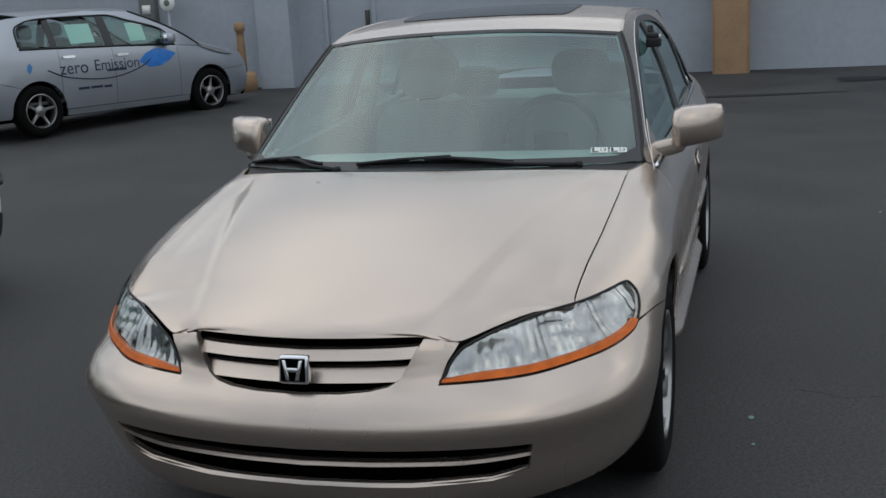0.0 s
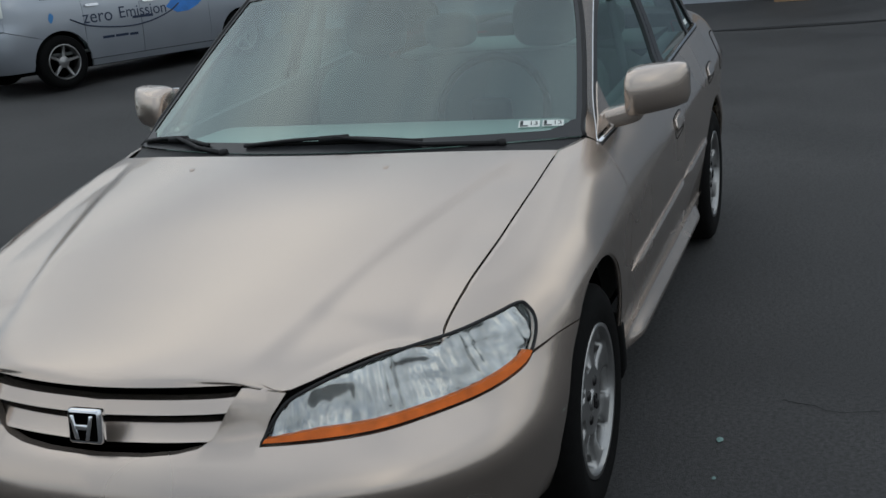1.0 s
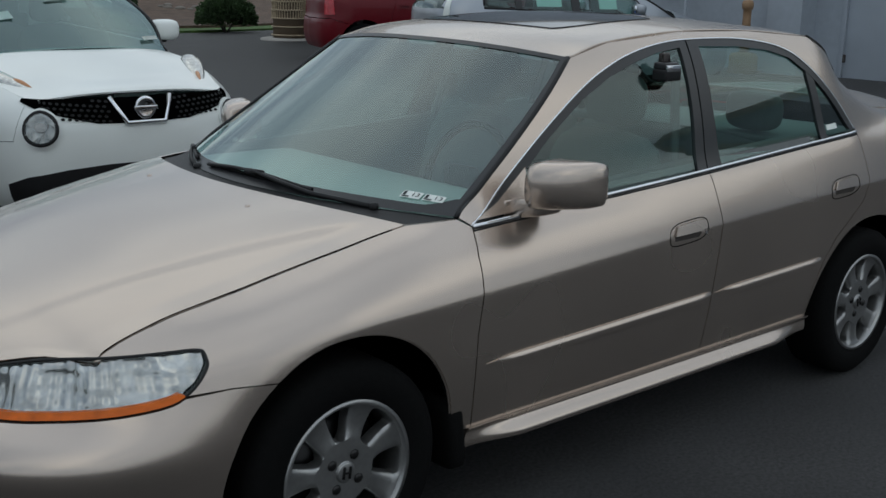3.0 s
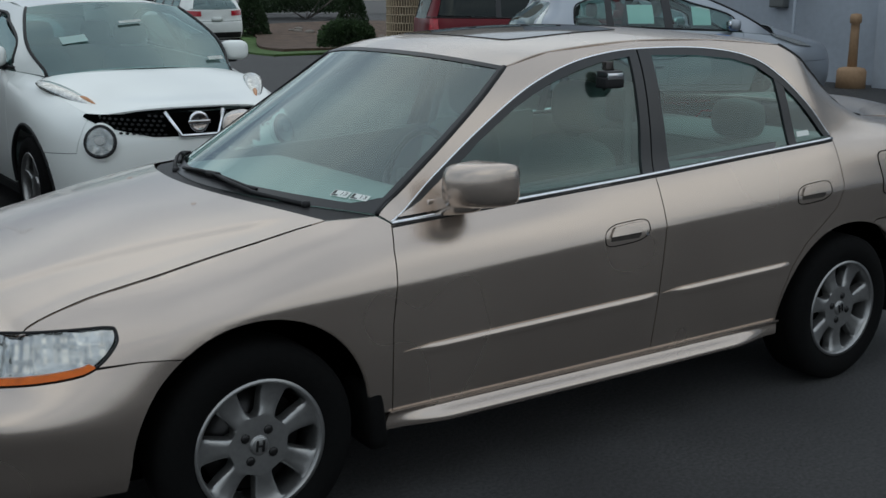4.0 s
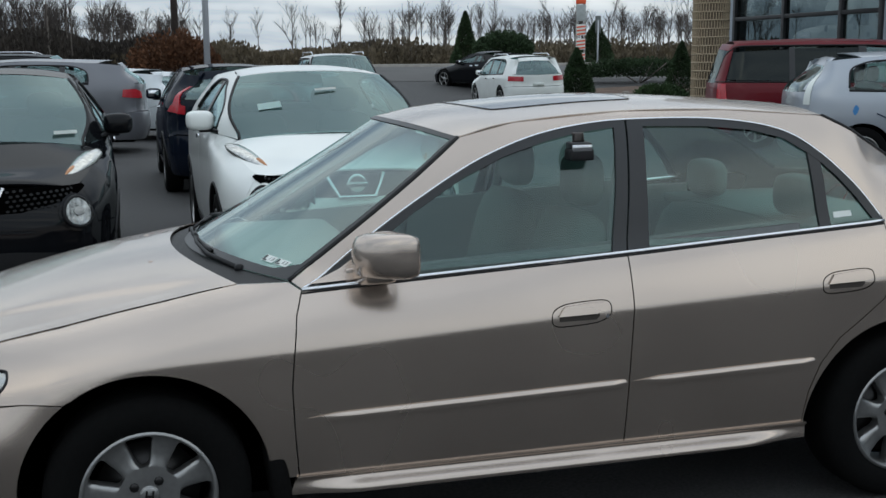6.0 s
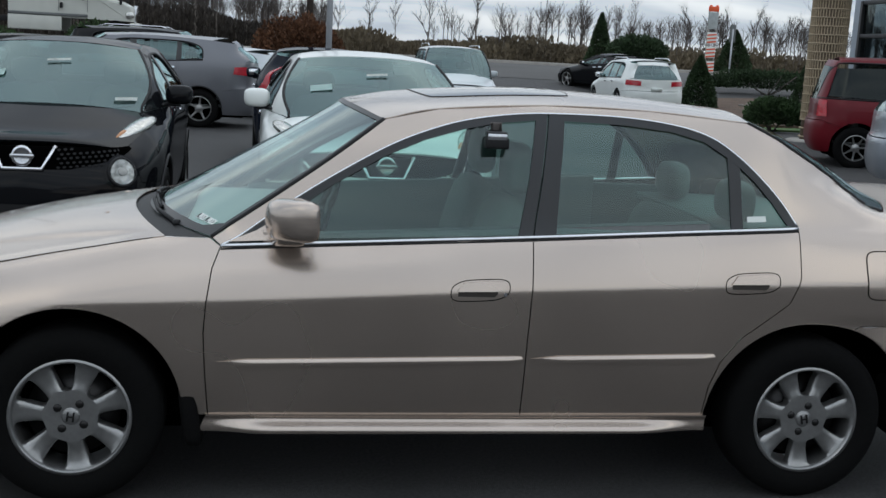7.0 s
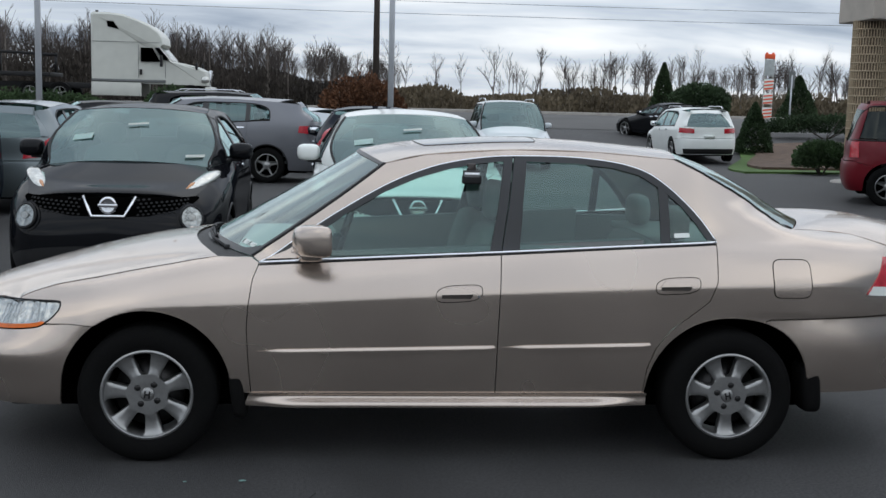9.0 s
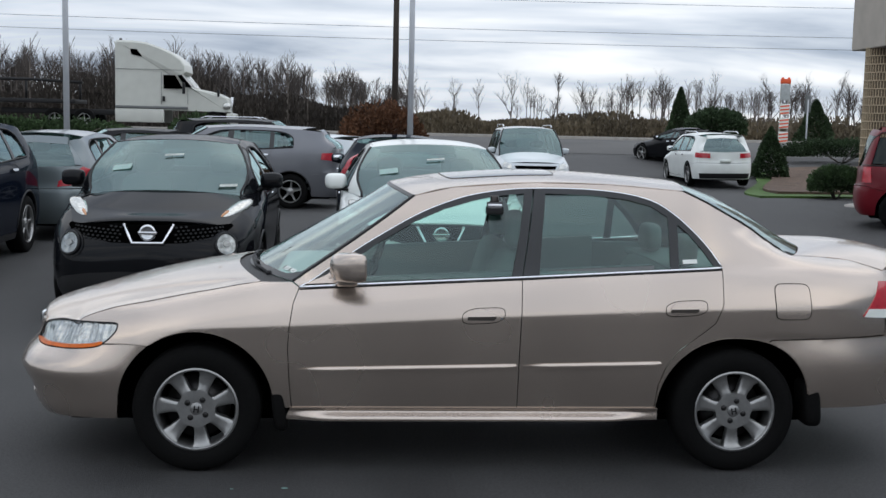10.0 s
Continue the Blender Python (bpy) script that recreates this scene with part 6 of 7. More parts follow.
def tree_template(seed):
    """Points and faces of a leafless tree one metre high."""
    rng = random.Random(seed)
    bm = bmesh.new()
    tube([(0, 0, 0), (rng.uniform(-.012, .012), 0, .4), (rng.uniform(-.03, .03), rng.uniform(-.03, .03), .95)], .015, 4, bm, .22)
    trunk = len(bm.verts)
    for k in range(13):
        a, z = rng.uniform(0, 6.28), rng.uniform(.42, .90)
        grow(bm, rng, Vector((0, 0, z)), Vector((math.cos(a) * .5, math.sin(a) * .5, .85)).normalized(), .40 * (1.18 - z), .0042, 2, .6)
    bm.verts.index_update()
    co = np.array([tuple(v.co) for v in bm.verts])
    fa = [tuple(v.index for v in f.verts) for f in bm.faces]
    bm.free()
    return co, fa, [max(f) < trunk for f in fa]


def build_woods():
    rng = random.Random(11)
    temps = [tree_template(40 + k) for k in range(8)]
    verts, faces, trunks = [], [], []
    for k in range(900):
        x = rng.uniform(-64, 4) if k < 760 else rng.choice((16, 27, 33, 40, 50)) + rng.gauss(0, 5)
        y = rng.uniform(71, 98)
        h = rng.uniform(4.0, 6.3) * (1.0 - .34 * smooth01(-12, 5, x)) * (1.0 if x < 4 else 1.2)
        co, fa, wood = temps[rng.randrange(8)]
        a, wd = rng.uniform(0, 6.28), h * rng.uniform(.8, 1.15)
        m = np.array([[math.cos(a) * wd, -math.sin(a) * wd, 0], [math.sin(a) * wd, math.cos(a) * wd, 0], [0, 0, h]])
        base = sum(len(v) for v in verts)
        verts.append(co @ m.T + np.array([x, y, ground_z(x, y) - .1]))
        faces += [tuple(i + base for i in f) for f in fa]
        trunks += wood
    me = bpy.data.meshes.new("far_woods")
    me.from_pydata(np.concatenate(verts).tolist(), [], faces)
    tagged(part("far_woods", me, M_TWIG), "dense leafless brown woods beyond the road", "woods", kind="stuff")
    me.materials.append(M_BARK)
    me.polygons.foreach_set("material_index", [int(w) for w in trunks])
    rng2 = random.Random(12)

    def place(r):
        x = r.uniform(-64, 2)
        y = r.uniform(70, 96)
        top = (3.2 - 1.7 * smooth01(-14, 8, x)) * (1 + .2 * math.sin(x * .31) + .15 * math.sin(x * .83))
        return (x, y, ground_z(x, y) + r.random() ** 1.2 * top), (0, -.4, 1.6)
    tagged(part("underbrush", leaf_cloud(rng2, 110000, .36, place, .16), material("brown_underbrush", (.048, .040, .034), .95, vary=.4, noise_scale=2, vary2=.3, scale2=.2)), "tangled brown underbrush below the far trees", "underbrush", kind="stuff")

    def place_right(r):
        x, y = r.uniform(-2, 72), r.uniform(70, 96)
        top = 1.0 * (1 + .35 * math.sin(x * .43) + .25 * math.sin(x * 1.13 + 1)) + .3
        return (x, y, ground_z(x, y) + r.random() ** 1.3 * top), (0, -.4, 1.4)
    tagged(part("dry_brush", leaf_cloud(rng2, 70000, .30, place_right, .30), material("dry_brush_stems", (.13, .105, .07), .95, vary=.4, noise_scale=2, vary2=.35, scale2=.2)), "low dry tan brush beyond the road", "brush", kind="stuff")


def build_distance():
    build_woods()
    for k, (x, h) in enumerate(((6.5, 4.6), (9.5, 3.2), (12.5, 4.4), (15.5, 5.2), (18.6, 3.6), (20.6, 5.6), (27.5, 5.2), (31.0, 4.9), (33.5, 6.4), (37.0, 5.2), (3.6, 4.2), (0.4, 5.0), (24.2, 4.6), (40, 6.2), (11.0, 3.9), (14.2, 4.4), (17.2, 4.8), (22.4, 5.0), (25.8, 5.4), (29.2, 5.6), (35.2, 5.8))):
        bare_tree(x * 1.25 + 2, 74 + (k * 37 % 11), h * .80, 100 + k, .07)
    # road edge and rail
    tagged(part("road_kerb", boxed((-120, 56.4, 1.0), (120, 56.8, 1.32), .03), M_CONCRETE), "pale concrete edge of the road", "kerb", kind="structure")
    # island with grass, mulch and shrubs
    isl = [(9.6, 21.6), (12.9, 22.2), (20, 27), (22, 34), (14.6, 33.5), (12.0, 28.6), (10.2, 24.5)]
    for nm, sc, lift, mt, lb in (("island_kerb", 1.0, .05, M_GRASS, "strip of green grass beside the drive"), ("mulch_bed", .86, .12, M_MULCH, "brown mulch bed with stones")):
        cx, cy = (14.8, 28.3) if sc == 1 else (17.7, 34.6)
        c = catmull([(cx + (x - cx) * sc, cy + (y - cy) * sc) for x, y in isl + isl[:1]], 60)[:-1]
        bm = bmesh.new()
        lo = [bm.verts.new((x, y, ground_z(x, y) - .05)) for x, y in c]
        hi = [bm.verts.new((x, y, ground_z(x, y) + lift)) for x, y in c]
        for k in range(len(c)):
            bm.faces.new((lo[k], lo[(k + 1) % len(c)], hi[(k + 1) % len(c)], hi[k]))
        bm.faces.new(hi)
        bmesh.ops.triangulate(bm, faces=bm.faces)
        bmesh.ops.recalc_face_normals(bm, faces=bm.faces)
        tagged(part(nm, bm, mt, smooth=False), lb, "grass" if lift < .08 else "bed", kind="structure")
    rng = random.Random(3)
    for k in range(16):
        x, y = rng.uniform(15.0, 17.4), rng.uniform(28.6, 32.0)
        bm = bmesh.new()
        bmesh.ops.create_icosphere(bm, subdivisions=2, radius=rng.uniform(.08, .17))
        for v in bm.verts:
            v.co *= 1 + .25 * noise.noise(v.co * 4 + Vector((k, 0, 0)))
            v.co = Vector((x + v.co.x * 1.3, y + v.co.y, ground_z(x, y) + .13 + v.co.z * .6))
        tagged(part("stone", bm, M_STONE), "grey-brown rounded stone in the mulch bed", "stone", "bed stones")
    shrub("cone_shrub", "dark green cone-shaped evergreen shrub", 13.3, 31.0, 1.35, 1.75, M_EVERGREEN, 1, 11000, .07, True)
    shrub("round_shrub", "rounded dark green evergreen shrub", 11.45, 21.3, 1.45, .85, M_HEDGE, 2, 12000, .06)
    shrub("cone_shrub", "green cone-shaped evergreen behind the column", 16.9, 30.5, 1.3, 2.0, M_EVERGREEN, 3, 9000, .06, True)
    shrub("low_hedge", "low dark green hedge behind the mulch bed", 18.3, 36.6, 5.0, .95, M_EVERGREEN, 4, 14000, .07, depth=1.4)
    shrub("rusty_bush", "rusty brown dense bush beside a light pole", .15, 27.5, 2.8, 2.35, M_RUST, 5, 14000, .085)
    shrub("green_bush", "rounded dark green bush near the road", -5.9, 31.0, 2.2, 1.75, M_HEDGE, 6, 10000, .08)
    shrub("long_hedge", "long clipped green hedge near the road", -12.0, 30.0, 11.0, 1.62, M_HEDGE, 7, 34000, .085, depth=1.4)
    shrub("round_evergreen", "broad rounded evergreen beyond the road", 20.6, 60, 3.6, 2.0, M_EVERGREEN, 8, 9000, .16)
    shrub("pine", "dark pointed pine beyond the road", 20.75, 68, 1.9, 3.5, M_EVERGREEN, 9, 5000, .16, True)
    shrub("pine", "dark pointed pine beyond the road", 30.1, 68, 2.7, 2.9, M_EVERGREEN, 10, 5000, .16, True)
    # light poles and utility pole
    pm = material("galvanised_pole", (.52, .54, .57), .5, .0, vary2=.06)
    for x, y in ((.83, 26.0), (-8.6, 25.2)):
        p = thing("light_pole", "tall grey metal light pole in the lot", "light pole", pose(x, y, ground_z(x, y)), "light poles")
        part("shaft", lathe([(.085, .3), (.075, 8.5), (.01, 8.51)], 14, "z"), pm, p)
        part("base", lathe([(.24, -.02), (.24, .62), (.2, .66), (.05, .66)], 20, "z"), M_CONCRETE, p, "concrete base")
        part("arm", tube([(0, 0, 8.4), (0, -.9, 8.5)], .04, 8), pm, p)
        part("lamp_head", boxed((-.2, -1.5, 8.42), (.2, -.8, 8.58), .04), pm, p)
    u = thing("utility_pole", "dark wooden utility pole beside the road", "utility pole", pose(.95, 45.5, ground_z(.9, 45)))
    part("pole", lathe([(.16, -.2), (.11, 9.6), (.01, 9.62)], 12, "z"), material("creosoted_wood", (.05, .04, .033), .9, vary=.3, noise_scale=10), u)
    part("crossarm", boxed((-1.1, -.06, 8.9), (1.1, .06, 9.02), .01), M_BARK, u)
    for zz, dz in ((9.1, -.9), (6.6, -.5), (5.2, -.4), (4.6, -.3)):
        wv = thing("overhead_wire", "thin dark overhead wire across the sky", "wire", group="overhead wires")
        pts = [(x, 45.5, 1.15 + zz + dz * (1 - ((x - .95) / 45) ** 2) * .5 - .5 * dz * 0 + .9 * (((x - .95) / 45) ** 2) * .3) for x in np.linspace(-55, 60, 40)]
        part("cable", tube(pts, .009, 4), M_TRIM, wv)
    # tall striped work-zone marker
    sgn = thing("striped_marker", "orange and white striped traffic marker beside the road", "traffic marker", pose(16.7, 38.8, ground_z(16.7, 38.8)))
    orange = material("orange_sheeting", (.80, .11, .03), .5)
    for x in (-.17, .17):
        part("upright", boxed((x - .03, -.02, 0), (x + .03, .02, 2.95), .006), M_CONCRETE, sgn)
    part("sign_plate", boxed((-.20, -.04, 2.26), (.20, -.02, 2.92), .01), material("weathered_grey_sheeting", (.42, .45, .45), .6, vary2=.15, scale2=8), sgn, "pale grey sign plate")
    for z0 in (.55, 1.12, 1.69):
        rail = part("rail", boxed((-.20, -.04, z0), (.20, -.02, z0 + .44), .01), M_STICKER, sgn, "white striped rail")
        for k in range(3):
            z = z0 + .03 + k * .14
            bm = boxed((-.19, -.046, z), (.19, -.040, z + .06))
            for v in bm.verts:
                v.co.z += v.co.x * .12
            part("stripe", bm, orange, rail, "orange stripe", False)
    part("head", boxed((-.21, -.06, 2.94), (.21, .06, 3.14), .03), orange, sgn, "orange head panel")
    for x in (-.13, .13):
        part("warning_lamp", lathe([(.005, 3.20), (.05, 3.20), (.055, 3.14), (.05, 3.10)], 14, "z", (x, 0, 0)), orange, sgn)
    sp = thing("road_sign", "grey back of a small road sign on a post", "road sign", pose(20.4, 45.5, ground_z(20, 45)))
    part("post", tube([(0, 0, -.1), (0, 0, 2.2)], .04, 6), pm, sp)
    part("plate", boxed((-.14, -.02, 1.6), (.14, .02, 2.4), .01), M_DASH, sp)


# ---- vehicles in the lot ----
def badge_v(parent, sh, zc, w=.20, h=.075):
    """Bright V frame round a plain round emblem on the nose."""
    v = [(-w, zc + h), (-w * .62, zc - h), (w * .62, zc - h), (w, zc + h)]
    pts = [tuple(sh.pt(abs(s), z, -.012) * np.array([1, 1 if s >= 0 else -1, 1])) for s, z in v]
    bm = tube(pts, .016, 6)
    part("grille_surround", bm, M_CHROME, parent, "bright V-shaped grille surround")
    c = sh.pt(0, zc + .01, -.02)
    part("emblem", lathe([(.050, -.008), (.064, -.012), (.070, 0), (.064, .006), (.050, .004)], 24, "x", [float(q) for q in c]), M_CHROME, parent, "plain round emblem")
    part("emblem_bar", boxed((float(c[0]) - .014, -.075, float(c[2]) - .012), (float(c[0]) - .002, .075, float(c[2]) + .012), .004), M_CHROME, parent)


M_PALEAMBER = material("pale_amber_bulb", (.55, .27, .13), .25, .2)
M_MESH = material("dull_black_mesh", (.006, .006, .0065), .6, spec=.25)
M_FOG = material("frosted_lamp_reflector", (.32, .33, .33), .16, .85, vary=.7, noise_scale=26)


def crossover_face(car, sh, mat, lamp_mat=None):
    """Grille, round driving lamps and slim upper lamps of the small crossovers."""
    part("grille_mesh", skin(sh, [(0, .70), (.30, .71), (.62, .785), (.75, .822), (.82, .842), (.82, .858), (.71, .856), (0, .85)], .03, 0, .004, -.004, True), M_DARK, car, "black honeycomb grille")
    for k in range(5):
        for j in range(12):
            s0, z0 = .225 + j * .040 + (.02 if k % 2 else 0), .72 + k * .028 + j * .0035
            if z0 > .838 + j * .001 or s0 > .66:
                continue
            two_sides("grille_cell", lambda: skin(sh, rounded(s0, z0, .013, .008, 6, 1.0), .05, 0, .003, -.007), M_MESH, car)
    two_sides("lower_bumper", lambda: skin(sh, [(0, .19), (.30, .19), (.60, .19), (.86, .19), (.86, .37), (.72, .42), (.50, .455), (.25, .47), (0, .47)], .05, 0, .004, -.006), M_TRIM, car)
    badge_v(car, sh, .78)
    for right in (False, True):
        fl = (lambda b: mirror_mesh(b)) if right else (lambda b: b)
        s0 = sh.near(-sh.pt(0, .5)[0] * 0 + sh.p[0, 0] + .09, -.62)
        ring = part("driving_lamp", fl(skin(sh, rounded(s0, .695, .122, .116, 28, 1.0), .03, 0, .02, -.012)), mat, car, "large round driving lamp")
        part("reflector", fl(skin(sh, rounded(s0, .70, .088, .088, 24, 1.0), .012, 0, .004, lambda s, z: -.034 + .016 * (1 - ((s - s0) ** 2 + (z - .70) ** 2) / .0078) * (1 + .25 * math.sin(s * 160)))), M_FOG, ring)
        part("bulb", fl(skin(sh, rounded(s0, .706, .032, .026, 18, 1.0), .010, 0, .004, lambda s, z: -.031)), M_ALLOY, ring)
        part("lamp_rim", fl(strip(sh, rounded(s0, .70, .09, .09, 24, 1.0) + rounded(s0, .70, .09, .09, 24, 1.0)[:1], .013, -.026)), M_TRIM, ring)
        part("lens", fl(skin(sh, rounded(s0, .70, .086, .086, 24, 1.0), .03, 0, 0, -.038)), M_LENS, ring)
        ax, bx = Vector((-1.84, -.52, .855)), Vector((-1.22, -.765, 1.020))
        for nm, lo, hi, wd, ht, mt, lb in (("upper_lamp", 0, 1, .105, .050, M_REFLECTOR, "teardrop upper lamp on the fender"), ("amber_bulb", .12, .40, .026, .040, M_PALEAMBER, "pale amber turn lamp")):
            p, q = ax.lerp(bx, lo), ax.lerp(bx, hi)
            bl = bmesh.new()
            bmesh.ops.create_uvsphere(bl, u_segments=16, v_segments=10, radius=1)
            rot = (q - p).to_track_quat("X", "Z").to_matrix()
            for v in bl.verts:
                t = v.co.x
                v.co = (p + q) / 2 + rot @ Vector((t * (q - p).length / 2, v.co.y * wd * (.62 + .38 * t), v.co.z * ht * (.75 + .25 * t))) + Vector((0, 0, .012 if lo else 0))
            part(nm, fl(bl), mt, car, lb)


def windscreen_papers(car, cowl, c0, wst, H):
    for y0, y1, t0, t1, mt, nm, lb in ((-.50, -.33, .36, .46, M_PAPER, "paper_slip", "pale paper slip behind the windscreen"), (-.05, .12, .63, .665, M_STICKER, "paper_strip", "white paper strip behind the windscreen"), (.48, .63, .08, .13, M_STICKER, "windscreen_sticker", "white sticker in the windscreen corner")):
        q = []
        for y, t in ((y0, t0), (y1, t0 + .03), (y1, t1 + .03), (y0, t1)):
            w = (y / .68) ** 2
            x = cowl - .20 * (1 - w) + (wst - cowl + .05 * (1 - w)) * t + .02
            q.append((x - .03, -y, c0 + .035 * (1 - w) + (H - .085 - c0 + .01) * t + .012))
        bm = bmesh.new()
        bm.faces.new([bm.verts.new(v) for v in q])
        bmesh.ops.solidify(bm, geom=bm.faces, thickness=.002)
        part(nm, bm, mt, car, lb, False)


CROSSOVER_FORM = dict(L=4.13, W=1.765, H=1.57, wb=2.53, fo=.82, hood=(.885, 1.04), cowl=-1.10, wst=-.36, rr=1.25, belt=(1.06, 1.16), lean=.42, r=.335, rim=.22, doors=(-.80, .16, .90), dlo_rear=1.0, arch=.075, hood_bulge=.055, tumble=1.08, base_in=.10, wiper=False, seal=.013, shoulder=.055)


def crossover(label, mat, x, y, turn):
    car, sh = build_vehicle("crossover_car", label, "car", mat, pose(x, y, ground_z(x, y), 0, 0, turn), **CROSSOVER_FORM, step=.05)
    crossover_face(car, sh, mat)
    windscreen_papers(car, -1.10, 1.06, -.36, 1.57)
    s1 = sh.near(sh.p[-1, 0] - .14, -.41 * 1.765)
    two_sides("tail_lamp", lambda: skin(sh, [(s1 - .22, 1.02), (s1 + .10, .98), (s1 + .10, 1.08), (s1 + .02, 1.10), (s1 - .02, 1.30), (s1 - .07, 1.31), (s1 - .10, 1.12)], .04, 0, .02, -.02), M_REDLENS, car, "red boomerang tail lamp")
    return car


def build_lot():
    crossover("white small crossover car parked nose out", M_WHITE, .10, 5.21, 90.5)
    crossover("black small crossover car parked nose out", M_BLACK, -2.33, 5.03, 91)
    crossover("dark blue small crossover car seen from its tail", M_NAVY, -.03, 11.4, -90)
    car, sh = build_vehicle("suv", "dark blue sport utility car parked nose out", "car", M_NAVY, pose(-5.68, 6.9, 0, 0, 0, 90), L=4.6, W=1.85, H=1.68, wb=2.69, fo=.92, r=.36, rim=.235, hood=(.92, 1.08), cowl=-1.15, wst=-.35, rr=1.6, belt=(1.08, 1.2), dlo_rear=1.5)
    s0 = sh.near(sh.p[0, 0] + .14, -.75)
    two_sides("headlamp", lambda: skin(sh, [(s0 - .15, .74), (s0 + .30, .80), (s0 + .34, .86), (s0 - .10, .84)], .05, 0, .01, -.012), M_REFLECTOR, car)
    car, sh = build_vehicle("hatchback", "grey-green hatchback seen from its tail", "car", M_GREEN_GREY, pose(-5.1, 11.6, 0, 0, 0, -90), L=4.30, W=1.70, H=1.53, wb=2.60, fo=.85, r=.31, rim=.19, hood=(.80, .98), cowl=-1.2, wst=-.3, rr=1.45, belt=(.95, 1.05), dlo_rear=1.55, lean=.28, cladding=False)
    s1 = sh.near(sh.p[-1, 0] - .14, -.41 * 1.7)
    two_sides("tail_lamp", lambda: skin(sh, [(s1 - .20, .82), (s1 + .36, .76), (s1 + .34, .84), (s1 + .12, .96), (s1 - .04, 1.04), (s1 - .18, 1.0)], .04, 0, .02, -.012), M_REDLENS, car, "red tail lamp")
    car, sh = build_vehicle("suv", "grey sport utility car parked across the lot", "car", M_GREY, pose(-3.25, 17.2, 0, 0, 0, -4), L=4.65, W=1.80, H=1.66, wb=2.69, fo=.93, r=.345, rim=.22, hood=(.90, 1.06), cowl=-1.15, wst=-.35, rr=1.55, belt=(1.05, 1.22), dlo_rear=1.40, lean=.36)
    s1 = sh.near(sh.p[-1, 0] - .14, -.41 * 1.8)
    two_sides("tail_lamp", lambda: skin(sh, [(s1 - .32, .99), (s1 + .12, .96), (s1 + .10, 1.08), (s1 - .06, 1.13), (s1 - .30, 1.12)], .04, 0, .02, -.012), M_REDLENS, car, "red tail lamp")
    car, sh = build_vehicle("hatchback", "pale ice-blue car parked behind the grey one", "car", M_PALE, pose(-1.7, 21.2, 0, 0, 0, -40), L=4.5, W=1.75, H=1.46, wb=2.65, fo=.9, r=.31, rim=.2, hood=(.75, .92), cowl=-1.1, wst=-.2, rr=1.1, belt=(.92, .98), dlo_rear=1.3, lean=.75, cladding=False)
    build_vehicle("suv", "dark sport utility car with roof rails", "car", M_BLACK, pose(-3.4, 25.4, 0, 0, 0, 178), L=4.8, W=1.88, H=1.80, wb=2.75, fo=.9, r=.37, rim=.22, hood=(.95, 1.12), cowl=-1.2, wst=-.4, rr=1.7, belt=(1.1, 1.18), dlo_rear=1.7, lean=.25, rails=True)
    build_vehicle("hatchback", "black car in the row behind", "car", M_BLACK, pose(-6.6, 22.4, 0, 0, 0, 8), L=4.6, W=1.8, H=1.50, wb=2.7, fo=.9, r=.32, rim=.2, hood=(.78, .95), cowl=-1.1, wst=-.2, rr=1.2, belt=(.92, 1.0), dlo_rear=1.3, lean=.6, cladding=False)
    build_vehicle("hatchback", "silver car in the row behind", "car", M_SILVER, pose(-9.6, 16.4, 0, 0, 0, -90), L=4.5, W=1.78, H=1.50, wb=2.65, fo=.9, r=.32, rim=.2, hood=(.78, .95), cowl=-1.1, wst=-.2, rr=1.3, belt=(.92, 1.0), dlo_rear=1.35, lean=.5, cladding=False)
    car, sh = build_vehicle("minivan", "silver minivan with a roof rack facing the lot", "van", M_PALE, pose(3.95, 24.4, 0, 0, 0, 88), L=4.9, W=1.92, H=1.76, wb=2.95, fo=.98, r=.34, rim=.2, hood=(.86, 1.03), cowl=-1.35, wst=-.55, rr=1.9, belt=(1.02, 1.06), dlo_rear=1.95, lean=.2, rails=True, cladding=False, van=True)
    part("grille", skin(sh, [(0, .66), (.5, .68), (.55, .76), (0, .76)], .06, 0, .01, -.006, True), M_DARK, car)
    s0 = sh.near(sh.p[0, 0] + .12, -.72)
    two_sides("headlamp", lambda: skin(sh, [(s0 - .15, .68), (s0 + .20, .72), (s0 + .24, .84), (s0 - .12, .80)], .05, 0, .01, -.010), M_REFLECTOR, car)
    car, sh = build_vehicle("suv", "white sport utility car seen from its tail", "car", M_WHITE, pose(10.53, 29.3, ground_z(10.5, 28.5) + .01, 1, 0, -92), L=4.63, W=1.88, H=1.65, wb=2.81, fo=.88, r=.36, rim=.25, hood=(.90, 1.05), cowl=-1.2, wst=-.4, rr=1.6, belt=(1.03, 1.08), dlo_rear=1.6, lean=.45, rails=True, cladding=False)
    s1 = sh.near(sh.p[-1, 0] - .14, -.41 * 1.88)
    two_sides("tail_lamp", lambda: skin(sh, [(s1 - .20, .90), (s1 + .34, .88), (s1 + .34, 1.02), (s1 - .20, 1.05)], .05, 0, .02, -.010), M_REDLENS, car, "red tail lamp")
    part("lower_skirt", skin(sh, [(s1, .26), (sh.end, .26), (sh.end, .42), (s1, .42)], .06, 0, .01, -.008, True), M_TRIM, car, "black lower skirt")
    part("plate", boxed((sh.p[-1, 0] - .05, -.16, .74), (sh.p[-1, 0] - .0, .16, .84)), M_STICKER, car, "pale plate")
    car, sh = build_vehicle("coupe", "black sports coupe parked beside the drive", "car", M_BLACK, pose(11.6, 35.7, ground_z(11.4, 35.7), 2, 0, -66), L=4.25, W=1.845, H=1.32, wb=2.55, fo=.85, r=.34, rim=.25, hood=(.72, .88), cowl=-.75, wst=.05, rr=.6, belt=(.86, .95), dlo_rear=.95, doors=(-.5, .45, .75), lean=1.1, cladding=False, seats=False)
